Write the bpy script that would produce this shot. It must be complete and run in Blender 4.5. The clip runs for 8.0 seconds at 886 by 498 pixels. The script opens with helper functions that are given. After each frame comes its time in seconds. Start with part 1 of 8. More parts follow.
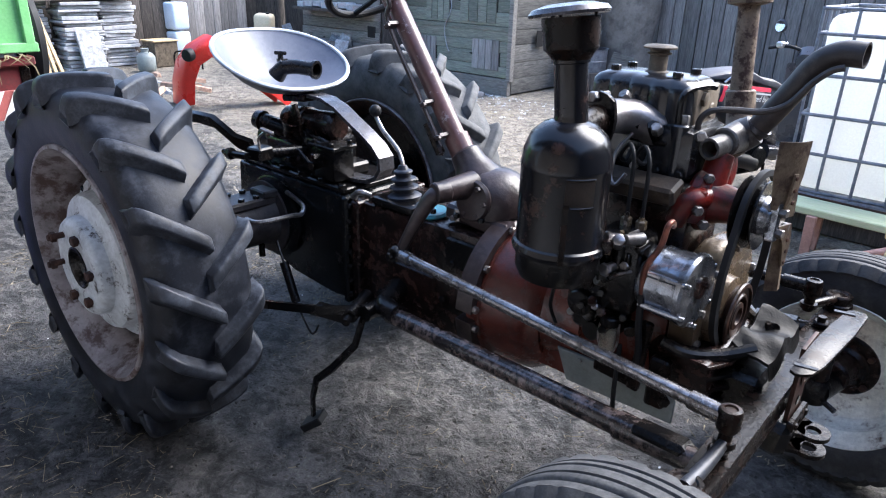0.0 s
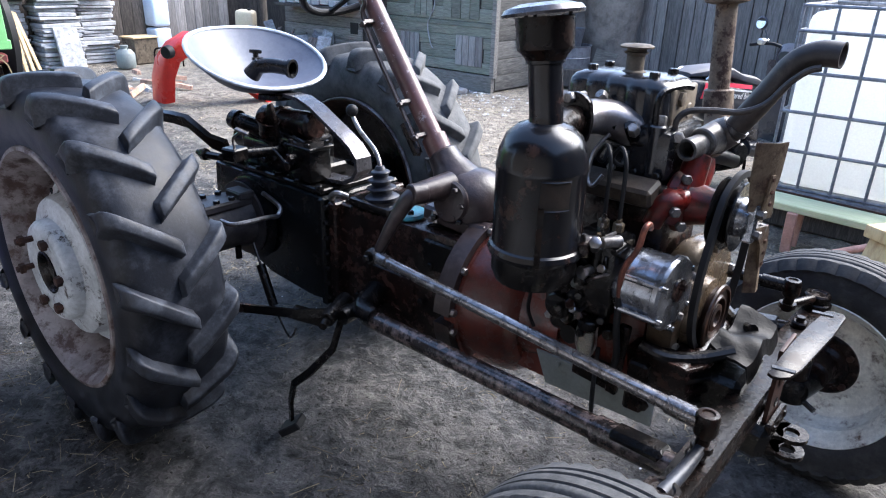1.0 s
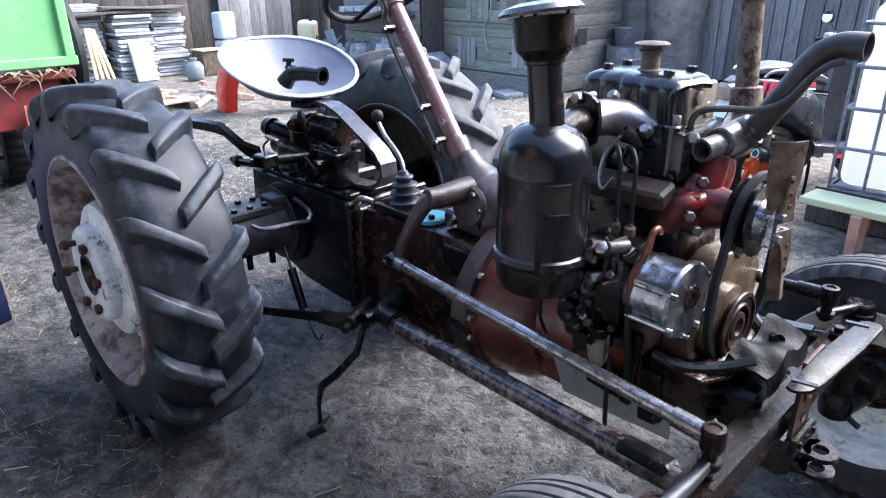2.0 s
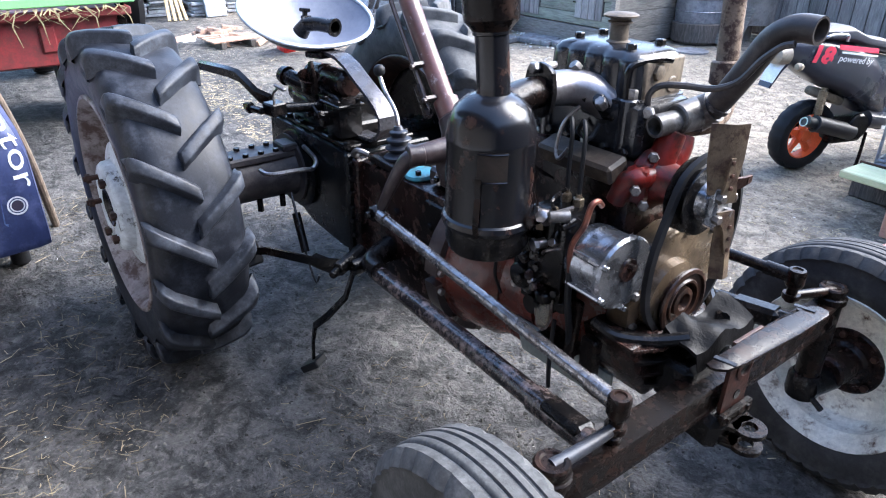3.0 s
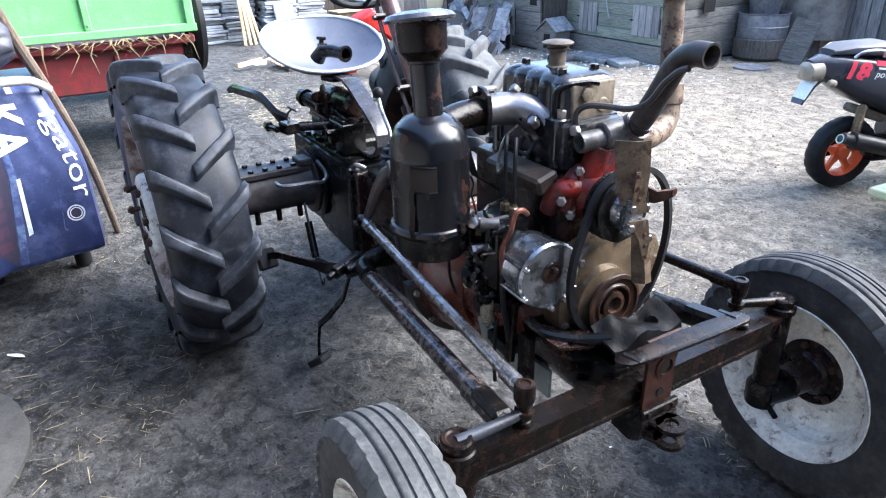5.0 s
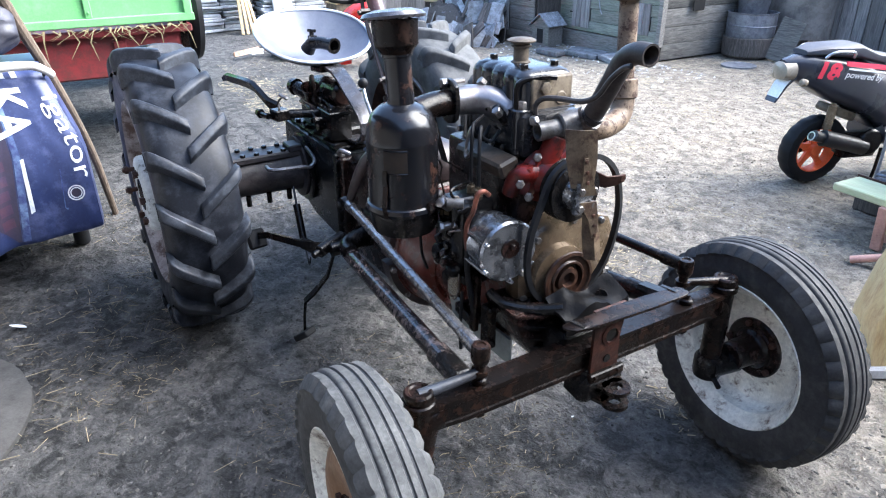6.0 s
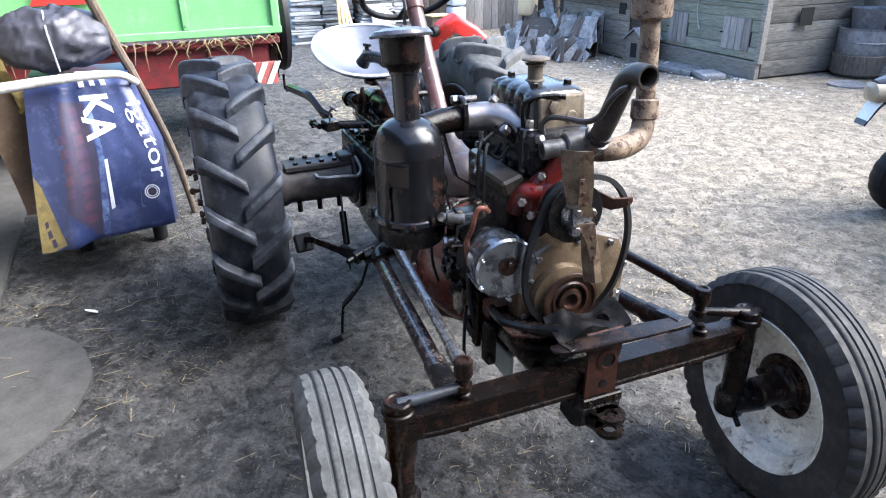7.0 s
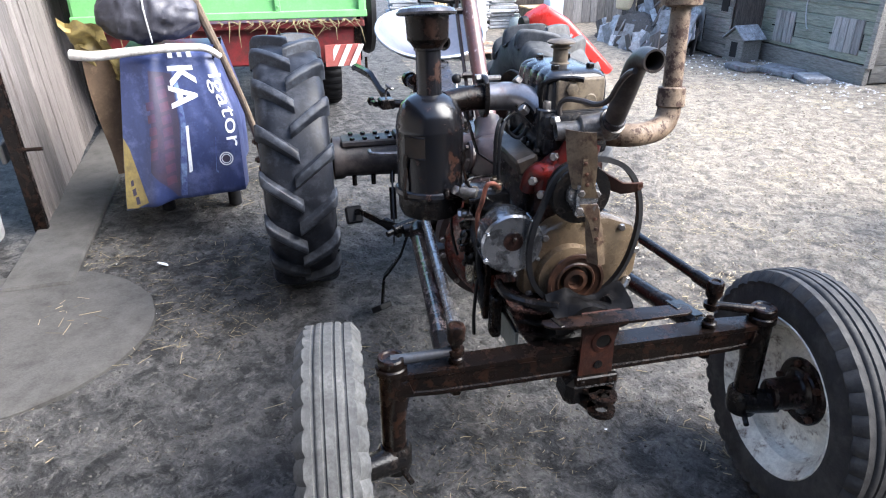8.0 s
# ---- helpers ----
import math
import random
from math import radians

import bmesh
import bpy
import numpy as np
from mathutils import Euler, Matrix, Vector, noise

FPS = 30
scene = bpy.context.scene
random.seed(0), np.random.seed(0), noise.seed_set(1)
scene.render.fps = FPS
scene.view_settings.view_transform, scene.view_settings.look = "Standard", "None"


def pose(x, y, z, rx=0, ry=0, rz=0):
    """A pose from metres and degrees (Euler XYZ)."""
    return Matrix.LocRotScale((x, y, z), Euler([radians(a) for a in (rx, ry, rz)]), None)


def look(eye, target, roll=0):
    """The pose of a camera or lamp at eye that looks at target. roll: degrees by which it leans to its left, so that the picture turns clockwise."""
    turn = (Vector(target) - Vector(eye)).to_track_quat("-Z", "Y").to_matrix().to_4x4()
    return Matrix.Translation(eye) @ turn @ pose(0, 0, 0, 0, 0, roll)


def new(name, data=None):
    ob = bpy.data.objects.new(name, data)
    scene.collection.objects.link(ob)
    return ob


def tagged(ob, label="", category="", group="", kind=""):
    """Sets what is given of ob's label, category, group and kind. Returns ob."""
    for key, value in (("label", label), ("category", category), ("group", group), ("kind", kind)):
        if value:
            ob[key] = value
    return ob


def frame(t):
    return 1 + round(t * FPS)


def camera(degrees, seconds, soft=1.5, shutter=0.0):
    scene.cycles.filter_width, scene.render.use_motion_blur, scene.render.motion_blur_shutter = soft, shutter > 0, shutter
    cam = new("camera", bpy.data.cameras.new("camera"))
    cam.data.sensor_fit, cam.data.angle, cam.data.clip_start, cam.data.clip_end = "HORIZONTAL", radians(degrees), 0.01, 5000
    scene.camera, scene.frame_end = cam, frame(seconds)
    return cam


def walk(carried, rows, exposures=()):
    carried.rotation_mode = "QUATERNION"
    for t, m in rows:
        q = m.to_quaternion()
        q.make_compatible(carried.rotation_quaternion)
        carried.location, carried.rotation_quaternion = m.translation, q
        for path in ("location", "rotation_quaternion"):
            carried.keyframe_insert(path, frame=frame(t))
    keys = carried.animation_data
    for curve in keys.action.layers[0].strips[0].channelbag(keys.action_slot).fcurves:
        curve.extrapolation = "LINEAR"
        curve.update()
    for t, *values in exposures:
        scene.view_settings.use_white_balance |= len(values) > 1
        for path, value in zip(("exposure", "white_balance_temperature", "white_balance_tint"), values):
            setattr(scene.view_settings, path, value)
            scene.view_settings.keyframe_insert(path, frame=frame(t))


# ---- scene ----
cam = camera(66.9, 8.0, soft=1.1)
PATH = [
    (0, (2.168, -1.65, 1.602), (0.946, -0.265, 0.835), 1.6),
    (0.5, (2.169, -1.643, 1.601), (0.94, -0.263, 0.834), 1.1),
    (1, (2.167, -1.607, 1.608), (0.978, -0.199, 0.832), 1.7),
    (1.2, (2.172, -1.592, 1.618), (0.973, -0.184, 0.858), 1.4),
    (2.3, (2.331, -1.443, 1.6), (0.958, -0.217, 0.817), -0.1),
    (2.5, (2.387, -1.402, 1.608), (1.022, -0.187, 0.793), 1.5),
    (3, (2.488, -1.334, 1.665), (1.076, -0.248, 0.756), 0.7),
    (3.5, (2.456, -1.299, 1.669), (1.06, -0.176, 0.782), 0.9),
    (4, (2.576, -1.224, 1.681), (1.133, -0.181, 0.769), 0.4),
    (4.5, (2.732, -1.157, 1.692), (1.236, -0.229, 0.742), -1.6),
    (4.7, (2.772, -1.158, 1.707), (1.229, -0.251, 0.815), -2.1),
    (5.8, (2.995, -1.193, 1.735), (1.424, -0.293, 0.886), -0.7),
    (6, (3.028, -1.194, 1.755), (1.483, -0.28, 0.873), -0.3),
    (6.5, (3.1, -1.15, 1.778), (1.493, -0.304, 0.941), -2.2),
    (7, (3.17, -0.957, 1.772), (1.484, -0.295, 0.922), -1.1),
    (7.5, (3.258, -0.856, 1.765), (1.547, -0.327, 0.875), -0.6),
    (8, (3.337, -0.767, 1.747), (1.58, -0.363, 0.881), -0.2),
]
walk(cam, [(t, look(eye, target, roll)) for t, eye, target, roll in PATH], exposures=[(0, 2.33, 5850, 10), (1.2, 2.33, 5850, 10), (2.5, 2.82, 5750, 10), (4.5, 2.78, 5750, 8), (6.5, 2.69, 5850, 7), (8, 2.6, 6050, 9)])

# ---- world and light ----
world = bpy.data.worlds.new("sky")
scene.world = world
world.use_nodes = True
wn = world.node_tree.nodes
sky = wn.new("ShaderNodeTexSky")
sky.sky_type, sky.sun_disc = "NISHITA", False
sky.sun_elevation, sky.sun_rotation = radians(45), radians(25)
sky.dust_density, sky.air_density = 3.0, 1.0
wn["Background"].inputs["Strength"].default_value = 0.15
world.node_tree.links.new(sky.outputs[0], wn["Background"].inputs["Color"])
sun_data = bpy.data.lights.new("sun", "SUN")
sun_data.energy, sun_data.angle, sun_data.color = 1.9, radians(50), (1.0, 0.95, 0.88)
sun = new("sun", sun_data)
sun.matrix_world = look((0, 0, 20), (-0.299 * 20, -0.641 * 20, 20 - 0.707 * 20))


# ---- mesh helpers ----
def V(*a):
    return Vector(a)


def basis(d):
    d = Vector(d).normalized()
    a = Vector((0, 0, 1)) if abs(d.z) < 0.9 else Vector((1, 0, 0))
    u = a.cross(d).normalized()
    return u, d.cross(u).normalized(), d


class M:
    """A mesh that grows shape by shape."""

    def __init__(s):
        s.bm = bmesh.new()

    def quads(s, rings, closed=False, caps=True):
        n = len(rings[0])
        vs = [[s.bm.verts.new(p) for p in r] for r in rings]
        last = len(vs) if closed else len(vs) - 1
        for i in range(last):
            a, b = vs[i], vs[(i + 1) % len(vs)]
            for j in range(n):
                s.bm.faces.new((a[j], a[(j + 1) % n], b[(j + 1) % n], b[j]))
        if caps and not closed:
            s.bm.faces.new(vs[0][::-1])
            s.bm.faces.new(vs[-1])
        return s

    def box(s, c, size, rot=(0, 0, 0), bev=0.004, seg=1):
        m = pose(*c, *rot) @ Matrix.Diagonal((*size, 1))
        r = bmesh.ops.create_cube(s.bm, size=1, matrix=m)
        if bev:
            es = {e for v in r["verts"] for e in v.link_edges}
            bmesh.ops.bevel(s.bm, geom=list(es), offset=min(bev, min(size) * 0.45), segments=seg, affect="EDGES", profile=0.5)
        return s

    def lathe(s, prof, p, axis, seg=32, caps=True, closed=False):
        u, w, d = basis(axis)
        p = Vector(p)
        rings = [[p + d * h + (u * math.cos(a) + w * math.sin(a)) * max(r, 1e-4) for a in [2 * math.pi * k / seg for k in range(seg)]] for r, h in prof]
        return s.quads(rings, closed, caps)

    def cyl(s, a, b, r, r2=None, seg=16, bev=0.0):
        a, b = Vector(a), Vector(b)
        h, r2 = (b - a).length, r if r2 is None else r2
        prof = [(r, 0), (r2, h)]
        if bev:
            prof = [(r - bev, 0), (r, bev), (r2, h - bev), (r2 - bev, h)]
        return s.lathe(prof, a, b - a, seg)

    def ring(s, p, axis, r_in, r_out, h, seg=32):
        return s.lathe([(r_in, 0), (r_out, 0), (r_out, h), (r_in, h)], p, axis, seg, False, True)

    def tube(s, pts, r, seg=10, steps=6, caps=True):
        pts = [Vector(p) for p in pts]
        if steps > 1 and len(pts) > 2:
            q = [pts[0]] + pts + [pts[-1]]
            out = []
            for i in range(1, len(q) - 2):
                a, b, c, d = q[i - 1:i + 3]
                for k in range(steps):
                    t = k / steps
                    out.append(0.5 * (2 * b + (c - a) * t + (2 * a - 5 * b + 4 * c - d) * t * t + (3 * b - a - 3 * c + d) * t ** 3))
            pts = out + [pts[-1]]
        rs = r if isinstance(r, (list, tuple)) else None
        rings, u = [], None
        for i, p in enumerate(pts):
            d = (pts[min(i + 1, len(pts) - 1)] - pts[max(i - 1, 0)]).normalized()
            if u is None:
                u = basis(d)[0]
            u = (u - d * u.dot(d)).normalized()
            w = d.cross(u)
            f = i / (len(pts) - 1)
            rad = r if rs is None else rs[0] + (rs[1] - rs[0]) * f
            rings.append([p + (u * math.cos(a) + w * math.sin(a)) * rad for a in [2 * math.pi * k / seg for k in range(seg)]])
        return s.quads(rings, False, caps)

    def pipe(s, pts, r, wall=0.004, seg=18, steps=6):
        """A hollow pipe with open ends."""
        t = M().tube(pts, r, seg, steps, False)
        t2 = M().tube(pts, r - wall, seg, steps, False)
        n = len(t.bm.verts)
        for src, flip in ((t, False), (t2, True)):
            src.bm.verts.index_update()
            vs = [s.bm.verts.new(v.co) for v in src.bm.verts]
            for f in src.bm.faces:
                ids = [v.index for v in f.verts]
                s.bm.faces.new([vs[i] for i in (ids[::-1] if flip else ids)])
            if flip:
                for base in (0, n - seg):
                    for j in range(seg):
                        k = (j + 1) % seg
                        s.bm.faces.new((keep[base + j], keep[base + k], vs[base + k], vs[base + j]))
            keep = vs
        return s

    def strip(s, pts, width, thick, side):
        """A flat bar along points; side: the direction of its width."""
        pts, side = [Vector(p) for p in pts], Vector(side).normalized()
        rings = []
        for i, p in enumerate(pts):
            d = (pts[min(i + 1, len(pts) - 1)] - pts[max(i - 1, 0)]).normalized()
            n = side.cross(d).normalized()
            wd = width[i] if isinstance(width, (list, tuple)) else width
            rings.append([p + side * wd / 2 + n * thick / 2, p - side * wd / 2 + n * thick / 2, p - side * wd / 2 - n * thick / 2, p + side * wd / 2 - n * thick / 2])
        return s.quads(rings)

    def prism(s, poly, origin, u, v, depth, bev=0.0):
        """A polygon in the plane of u and v, pushed along u x v."""
        o, u, v = Vector(origin), Vector(u), Vector(v)
        w = u.cross(v).normalized() * depth
        a = [s.bm.verts.new(o + u * x + v * y) for x, y in poly]
        b = [s.bm.verts.new(o + u * x + v * y + w) for x, y in poly]
        n = len(a)
        fs = [s.bm.faces.new(a[::-1]), s.bm.faces.new(b)]
        for i in range(n):
            fs.append(s.bm.faces.new((a[i], a[(i + 1) % n], b[(i + 1) % n], b[i])))
        if bev:
            es = {e for f in fs[:2] for e in f.edges}
            bmesh.ops.bevel(s.bm, geom=list(es), offset=bev, segments=2, affect="EDGES", profile=0.5)
        return s

    def hexbolt(s, p, axis, r=0.009, h=0.01, shank=0.0):
        a = Vector(axis).normalized()
        s.lathe([(r, 0), (r, h * 0.85), (r * 0.8, h)], p, a, 6)
        if shank:
            s.cyl(Vector(p) + a * h * 0.5, Vector(p) + a * (h + shank), r * 0.5, seg=8)
        return s

    def bolts(s, ps, axis, r=0.009, h=0.01):
        for p in ps:
            s.hexbolt(p, axis, r, h)
        return s

    def mesh(s, name, mat, sharp=35, flat=False):
        bmesh.ops.recalc_face_normals(s.bm, faces=s.bm.faces)
        me = bpy.data.meshes.new(name)
        s.bm.to_mesh(me)
        s.bm.free()
        if not flat:
            me.polygons.foreach_set("use_smooth", [True] * len(me.polygons))
            me.set_sharp_from_angle(angle=radians(sharp))
        if mat:
            me.materials.append(mat)
        return me


def part(name, m, mat, parent, label="", sharp=35):
    ob = new(name, m.mesh(name, mat, sharp))
    ob.parent = parent
    return tagged(ob, label)


def thing(name, label, category, m=None, mat=None, at=None, group="", kind="", sharp=35):
    ob = new(name, m.mesh(name, mat, sharp) if m else None)
    if at is not None:
        ob.matrix_basis = at
    return tagged(ob, label, category, group, kind)


# ---- materials ----
def surf(name, base, second=None, rough=0.6, metal=0.0, scale=5.0, fine=70.0, bump=0.15, worn=None, amount=0.5, soft=0.12, fleck=0.25, rough2=None, stretch=(1, 1, 1), vary=0.0, worn_metal=0.0, spec=0.5):
    """A dull surface of two mixed colours, with worn patches of a third and a fine grain."""
    m = bpy.data.materials.new(name)
    m.use_nodes = True
    t = m.node_tree
    nd, ln = t.nodes, t.links
    bsdf = nd["Principled BSDF"]
    co = nd.new("ShaderNodeTexCoord")
    mp = nd.new("ShaderNodeMapping")
    mp.inputs["Scale"].default_value = stretch
    ln.new(co.outputs["Object"], mp.inputs["Vector"])
    vec = mp.outputs[0]
    if vary:
        info = nd.new("ShaderNodeObjectInfo")
        add = nd.new("ShaderNodeVectorMath")
        add.operation = "MULTIPLY_ADD"
        ln.new(info.outputs["Random"], add.inputs[0])
        add.inputs[1].default_value = (37, 53, 71)
        ln.new(vec, add.inputs[2])
        vec = add.outputs[0]

    def nz(sc, detail=6, rgh=0.6):
        n = nd.new("ShaderNodeTexNoise")
        n.inputs["Scale"].default_value, n.inputs["Detail"].default_value, n.inputs["Roughness"].default_value = sc, detail, rgh
        ln.new(vec, n.inputs["Vector"])
        return n.outputs["Fac"]

    def ramp(x, a, b):
        r = nd.new("ShaderNodeMapRange")
        r.inputs["From Min"].default_value, r.inputs["From Max"].default_value = a, b
        ln.new(x, r.inputs["Value"])
        return r.outputs[0]

    def mix(f, a, b, mode="MIX"):
        x = nd.new("ShaderNodeMix")
        x.data_type, x.blend_type = "RGBA", mode
        for src, sock in ((f, x.inputs[0]), (a, x.inputs[6]), (b, x.inputs[7])):
            if isinstance(src, (int, float)):
                sock.default_value = src
            elif isinstance(src, tuple):
                sock.default_value = (*src, 1)
            else:
                ln.new(src, sock)
        return x.outputs[2]

    second = second or tuple(c * 0.6 for c in base)
    big, grain = nz(scale), nz(fine, 3, 0.7)
    col = mix(ramp(big, 0.35, 0.65), base, second)
    col = mix(fleck, col, mix(ramp(grain, 0.3, 0.7), (0.55, 0.55, 0.55), (1.45, 1.45, 1.45)), "MULTIPLY")
    wear = None
    if worn:
        wear = ramp(nz(scale * 2.3, 9, 0.72), 1 - amount - soft + 0.0, 1 - amount + soft)
        col = mix(wear, col, worn)
        if worn_metal:
            mm = nd.new("ShaderNodeMath")
            mm.operation = "MULTIPLY"
            ln.new(wear, mm.inputs[0])
            mm.inputs[1].default_value = worn_metal
            ln.new(mm.outputs[0], bsdf.inputs["Metallic"])
    if vary:
        sc = nd.new("ShaderNodeMapRange")
        sc.inputs["To Min"].default_value, sc.inputs["To Max"].default_value = 1 - vary, 1 + vary
        ln.new(info.outputs["Random"], sc.inputs["Value"])
        cmb = nd.new("ShaderNodeCombineColor")
        for k in range(3):
            ln.new(sc.outputs[0], cmb.inputs[k])
        col = mix(1.0, col, cmb.outputs[0], "MULTIPLY")
    ln.new(col, bsdf.inputs["Base Color"])
    if not worn_metal:
        bsdf.inputs["Metallic"].default_value = metal
    bsdf.inputs["Specular IOR Level"].default_value = spec
    rr = nd.new("ShaderNodeMapRange")
    rr.inputs["From Min"].default_value, rr.inputs["From Max"].default_value = 0.3, 0.7
    rr.inputs["To Min"].default_value, rr.inputs["To Max"].default_value = rough, rough2 if rough2 is not None else min(1, rough + 0.2)
    ln.new(wear if wear is not None and rough2 is not None else big, rr.inputs["Value"])
    if wear is not None and rough2 is not None:
        rr.inputs["From Min"].default_value, rr.inputs["From Max"].default_value = 0, 1
    ln.new(rr.outputs[0], bsdf.inputs["Roughness"])
    if bump:
        b = nd.new("ShaderNodeBump")
        b.inputs["Strength"].default_value, b.inputs["Distance"].default_value = bump, 0.004
        ln.new(grain, b.inputs["Height"])
        ln.new(b.outputs[0], bsdf.inputs["Normal"])
    return m


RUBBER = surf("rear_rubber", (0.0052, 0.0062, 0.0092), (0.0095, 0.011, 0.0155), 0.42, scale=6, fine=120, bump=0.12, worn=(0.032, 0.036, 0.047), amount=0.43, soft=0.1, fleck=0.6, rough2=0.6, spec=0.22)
# lugs paler than the carcass: wear, and their lit faces put into the colour
LUG_RUBBER = surf("lit_worn_lug_rubber", (0.0095, 0.011, 0.0152), (0.017, 0.0195, 0.026), 0.45, scale=7, fine=120, bump=0.15, worn=(0.05, 0.057, 0.072), amount=0.43, soft=0.1, fleck=0.6, rough2=0.6, spec=0.25, vary=0.15)
AXLE = surf("dusty_axle_iron", (0.032, 0.029, 0.031), (0.016, 0.014, 0.0145), 0.45, scale=7, fine=80, bump=0.3, worn=(0.075, 0.062, 0.058), amount=0.43, soft=0.15, rough2=0.6, spec=0.3)
# far rear tyre: paler rubber, with sky light and dust put into its colour
RUBBER_FAR = surf("sky_lit_grey_rubber", (0.05, 0.052, 0.055), (0.035, 0.036, 0.038), 0.7, scale=6, fine=90, bump=0.3, worn=(0.13, 0.13, 0.128), amount=0.44, soft=0.2, fleck=0.4, spec=0.3)
HOSE = surf("perished_hose", (0.03, 0.0255, 0.0245), (0.017, 0.0148, 0.0142), 0.42, scale=9, fine=70, bump=0.2, worn=(0.07, 0.057, 0.05), amount=0.4, soft=0.14, rough2=0.55, spec=0.3)
RUBBER_DUSTY = surf("dusty_rubber", (0.05, 0.051, 0.052), (0.08, 0.081, 0.081), 0.7, scale=9, fine=90, bump=0.25, worn=(0.03, 0.031, 0.032), amount=0.42, soft=0.16, fleck=0.6, spec=0.25)
RUBBER_FRONT = surf("grey_black_rubber", (0.022, 0.022, 0.024), (0.031, 0.031, 0.032), 0.6, scale=8, fine=90, bump=0.3, worn=(0.06, 0.058, 0.056), amount=0.42, fleck=0.4, spec=0.26)
RUBBER_BLACK = surf("black_rubber", (0.0065, 0.0066, 0.0078), (0.011, 0.0112, 0.0125), 0.45, scale=12, bump=0.1, spec=0.18)
RIM_WHITE = surf("chipped_white_paint", (0.56, 0.6, 0.63), (0.36, 0.385, 0.4), 0.4, scale=7, fine=60, bump=0.2, worn=(0.035, 0.026, 0.022), amount=0.41, soft=0.04, fleck=0.4)
RIM_RUST = surf("rim_rusty_paint", (0.3, 0.28, 0.285), (0.12, 0.1, 0.1), 0.45, scale=6, bump=0.3, worn=(0.06, 0.036, 0.03), amount=0.47, soft=0.06)
RUST = surf("rust", (0.05, 0.0195, 0.011), (0.02, 0.01, 0.0075), 0.55, scale=14, fine=110, bump=0.45, worn=(0.1, 0.044, 0.022), amount=0.36, spec=0.3)
RUST_DARK = surf("dark_rusty_iron", (0.0058, 0.0035, 0.0028), (0.0028, 0.0023, 0.0022), 0.26, scale=9, fine=90, bump=0.25, worn=(0.02, 0.0085, 0.005), amount=0.4, soft=0.09, rough2=0.5, spec=0.16)
GREASE = surf("greasy_black_iron", (0.003, 0.003, 0.0034), (0.006, 0.0056, 0.0056), 0.16, scale=10, fine=80, bump=0.35, worn=(0.018, 0.0135, 0.0115), amount=0.38, rough2=0.42, spec=0.22)
GEARBOX = surf("gearbox_dark_paint", (0.004, 0.0054, 0.0062), (0.0065, 0.0075, 0.0082), 0.2, scale=6, fine=80, bump=0.3, worn=(0.022, 0.0165, 0.0145), amount=0.38, soft=0.08, rough2=0.45, spec=0.18)
BROWNBOX = surf("oily_brown_iron", (0.013, 0.0066, 0.0055), (0.0038, 0.0034, 0.0034), 0.2, scale=9, fine=80, bump=0.35, worn=(0.042, 0.02, 0.0155), amount=0.42, soft=0.08, rough2=0.42, spec=0.22)
PRIMER = surf("oily_red_primer", (0.105, 0.025, 0.017), (0.06, 0.0155, 0.0115), 0.24, scale=7, fine=80, bump=0.25, worn=(0.012, 0.007, 0.006), amount=0.4, soft=0.12, rough2=0.4, spec=0.4)
RED_PUMP = surf("red_pump_paint", (0.1, 0.0085, 0.0065), (0.045, 0.0055, 0.0045), 0.26, scale=12, bump=0.25, worn=(0.012, 0.006, 0.005), amount=0.45, soft=0.08, spec=0.25)
CLEANER = surf("cleaner_black_paint", (0.0034, 0.004, 0.0058), (0.0065, 0.0062, 0.0072), 0.2, scale=6, fine=120, bump=0.05, worn=(0.036, 0.0165, 0.0105), amount=0.4, soft=0.06, rough2=0.4, spec=0.33)
TANK = surf("radiator_tank_paint", (0.008, 0.0085, 0.01), (0.015, 0.015, 0.017), 0.22, scale=7, fine=100, bump=0.1, worn=(0.07, 0.058, 0.047), amount=0.34, soft=0.08, rough2=0.5)
TAN = surf("tan_dusty_paint", (0.15, 0.12, 0.083), (0.085, 0.066, 0.047), 0.5, scale=9, bump=0.25, worn=(0.022, 0.015, 0.012), amount=0.42, spec=0.3)
CASTING = surf("oily_cast_aluminium", (0.2, 0.152, 0.098), (0.085, 0.06, 0.038), 0.26, 0.35, scale=5, fine=70, bump=0.2, worn=(0.022, 0.0145, 0.011), amount=0.39, soft=0.14, rough2=0.42)
ALU = surf("worn_aluminium", (0.4, 0.42, 0.46), (0.2, 0.21, 0.23), 0.2, 0.9, scale=7, fine=90, bump=0.1, worn=(0.014, 0.013, 0.013), amount=0.44, soft=0.1, rough2=0.38)
SEAT = surf("painted_pressed_steel", (0.095, 0.106, 0.145), (0.075, 0.084, 0.115), 0.42, scale=4, fine=60, bump=0.06, worn=(0.135, 0.148, 0.18), amount=0.38, soft=0.18, rough2=0.5, spec=0.4)
SEAT_LIP = surf("worn_bright_lip", (0.5, 0.54, 0.6), (0.3, 0.33, 0.37), 0.35, 0.3, scale=9, bump=0.1, worn=(0.14, 0.15, 0.17), amount=0.38)
OILY_ALU = surf("oily_dark_aluminium", (0.13, 0.128, 0.125), (0.055, 0.05, 0.048), 0.4, 0.45, scale=14, fine=90, bump=0.3, worn=(0.024, 0.017, 0.014), amount=0.44, soft=0.1, rough2=0.55)
STEEL = surf("bare_worn_steel", (0.3, 0.29, 0.29), (0.17, 0.155, 0.15), 0.28, 0.85, scale=14, fine=100, bump=0.15, worn=(0.06, 0.04, 0.034), amount=0.44, soft=0.08, rough2=0.5)
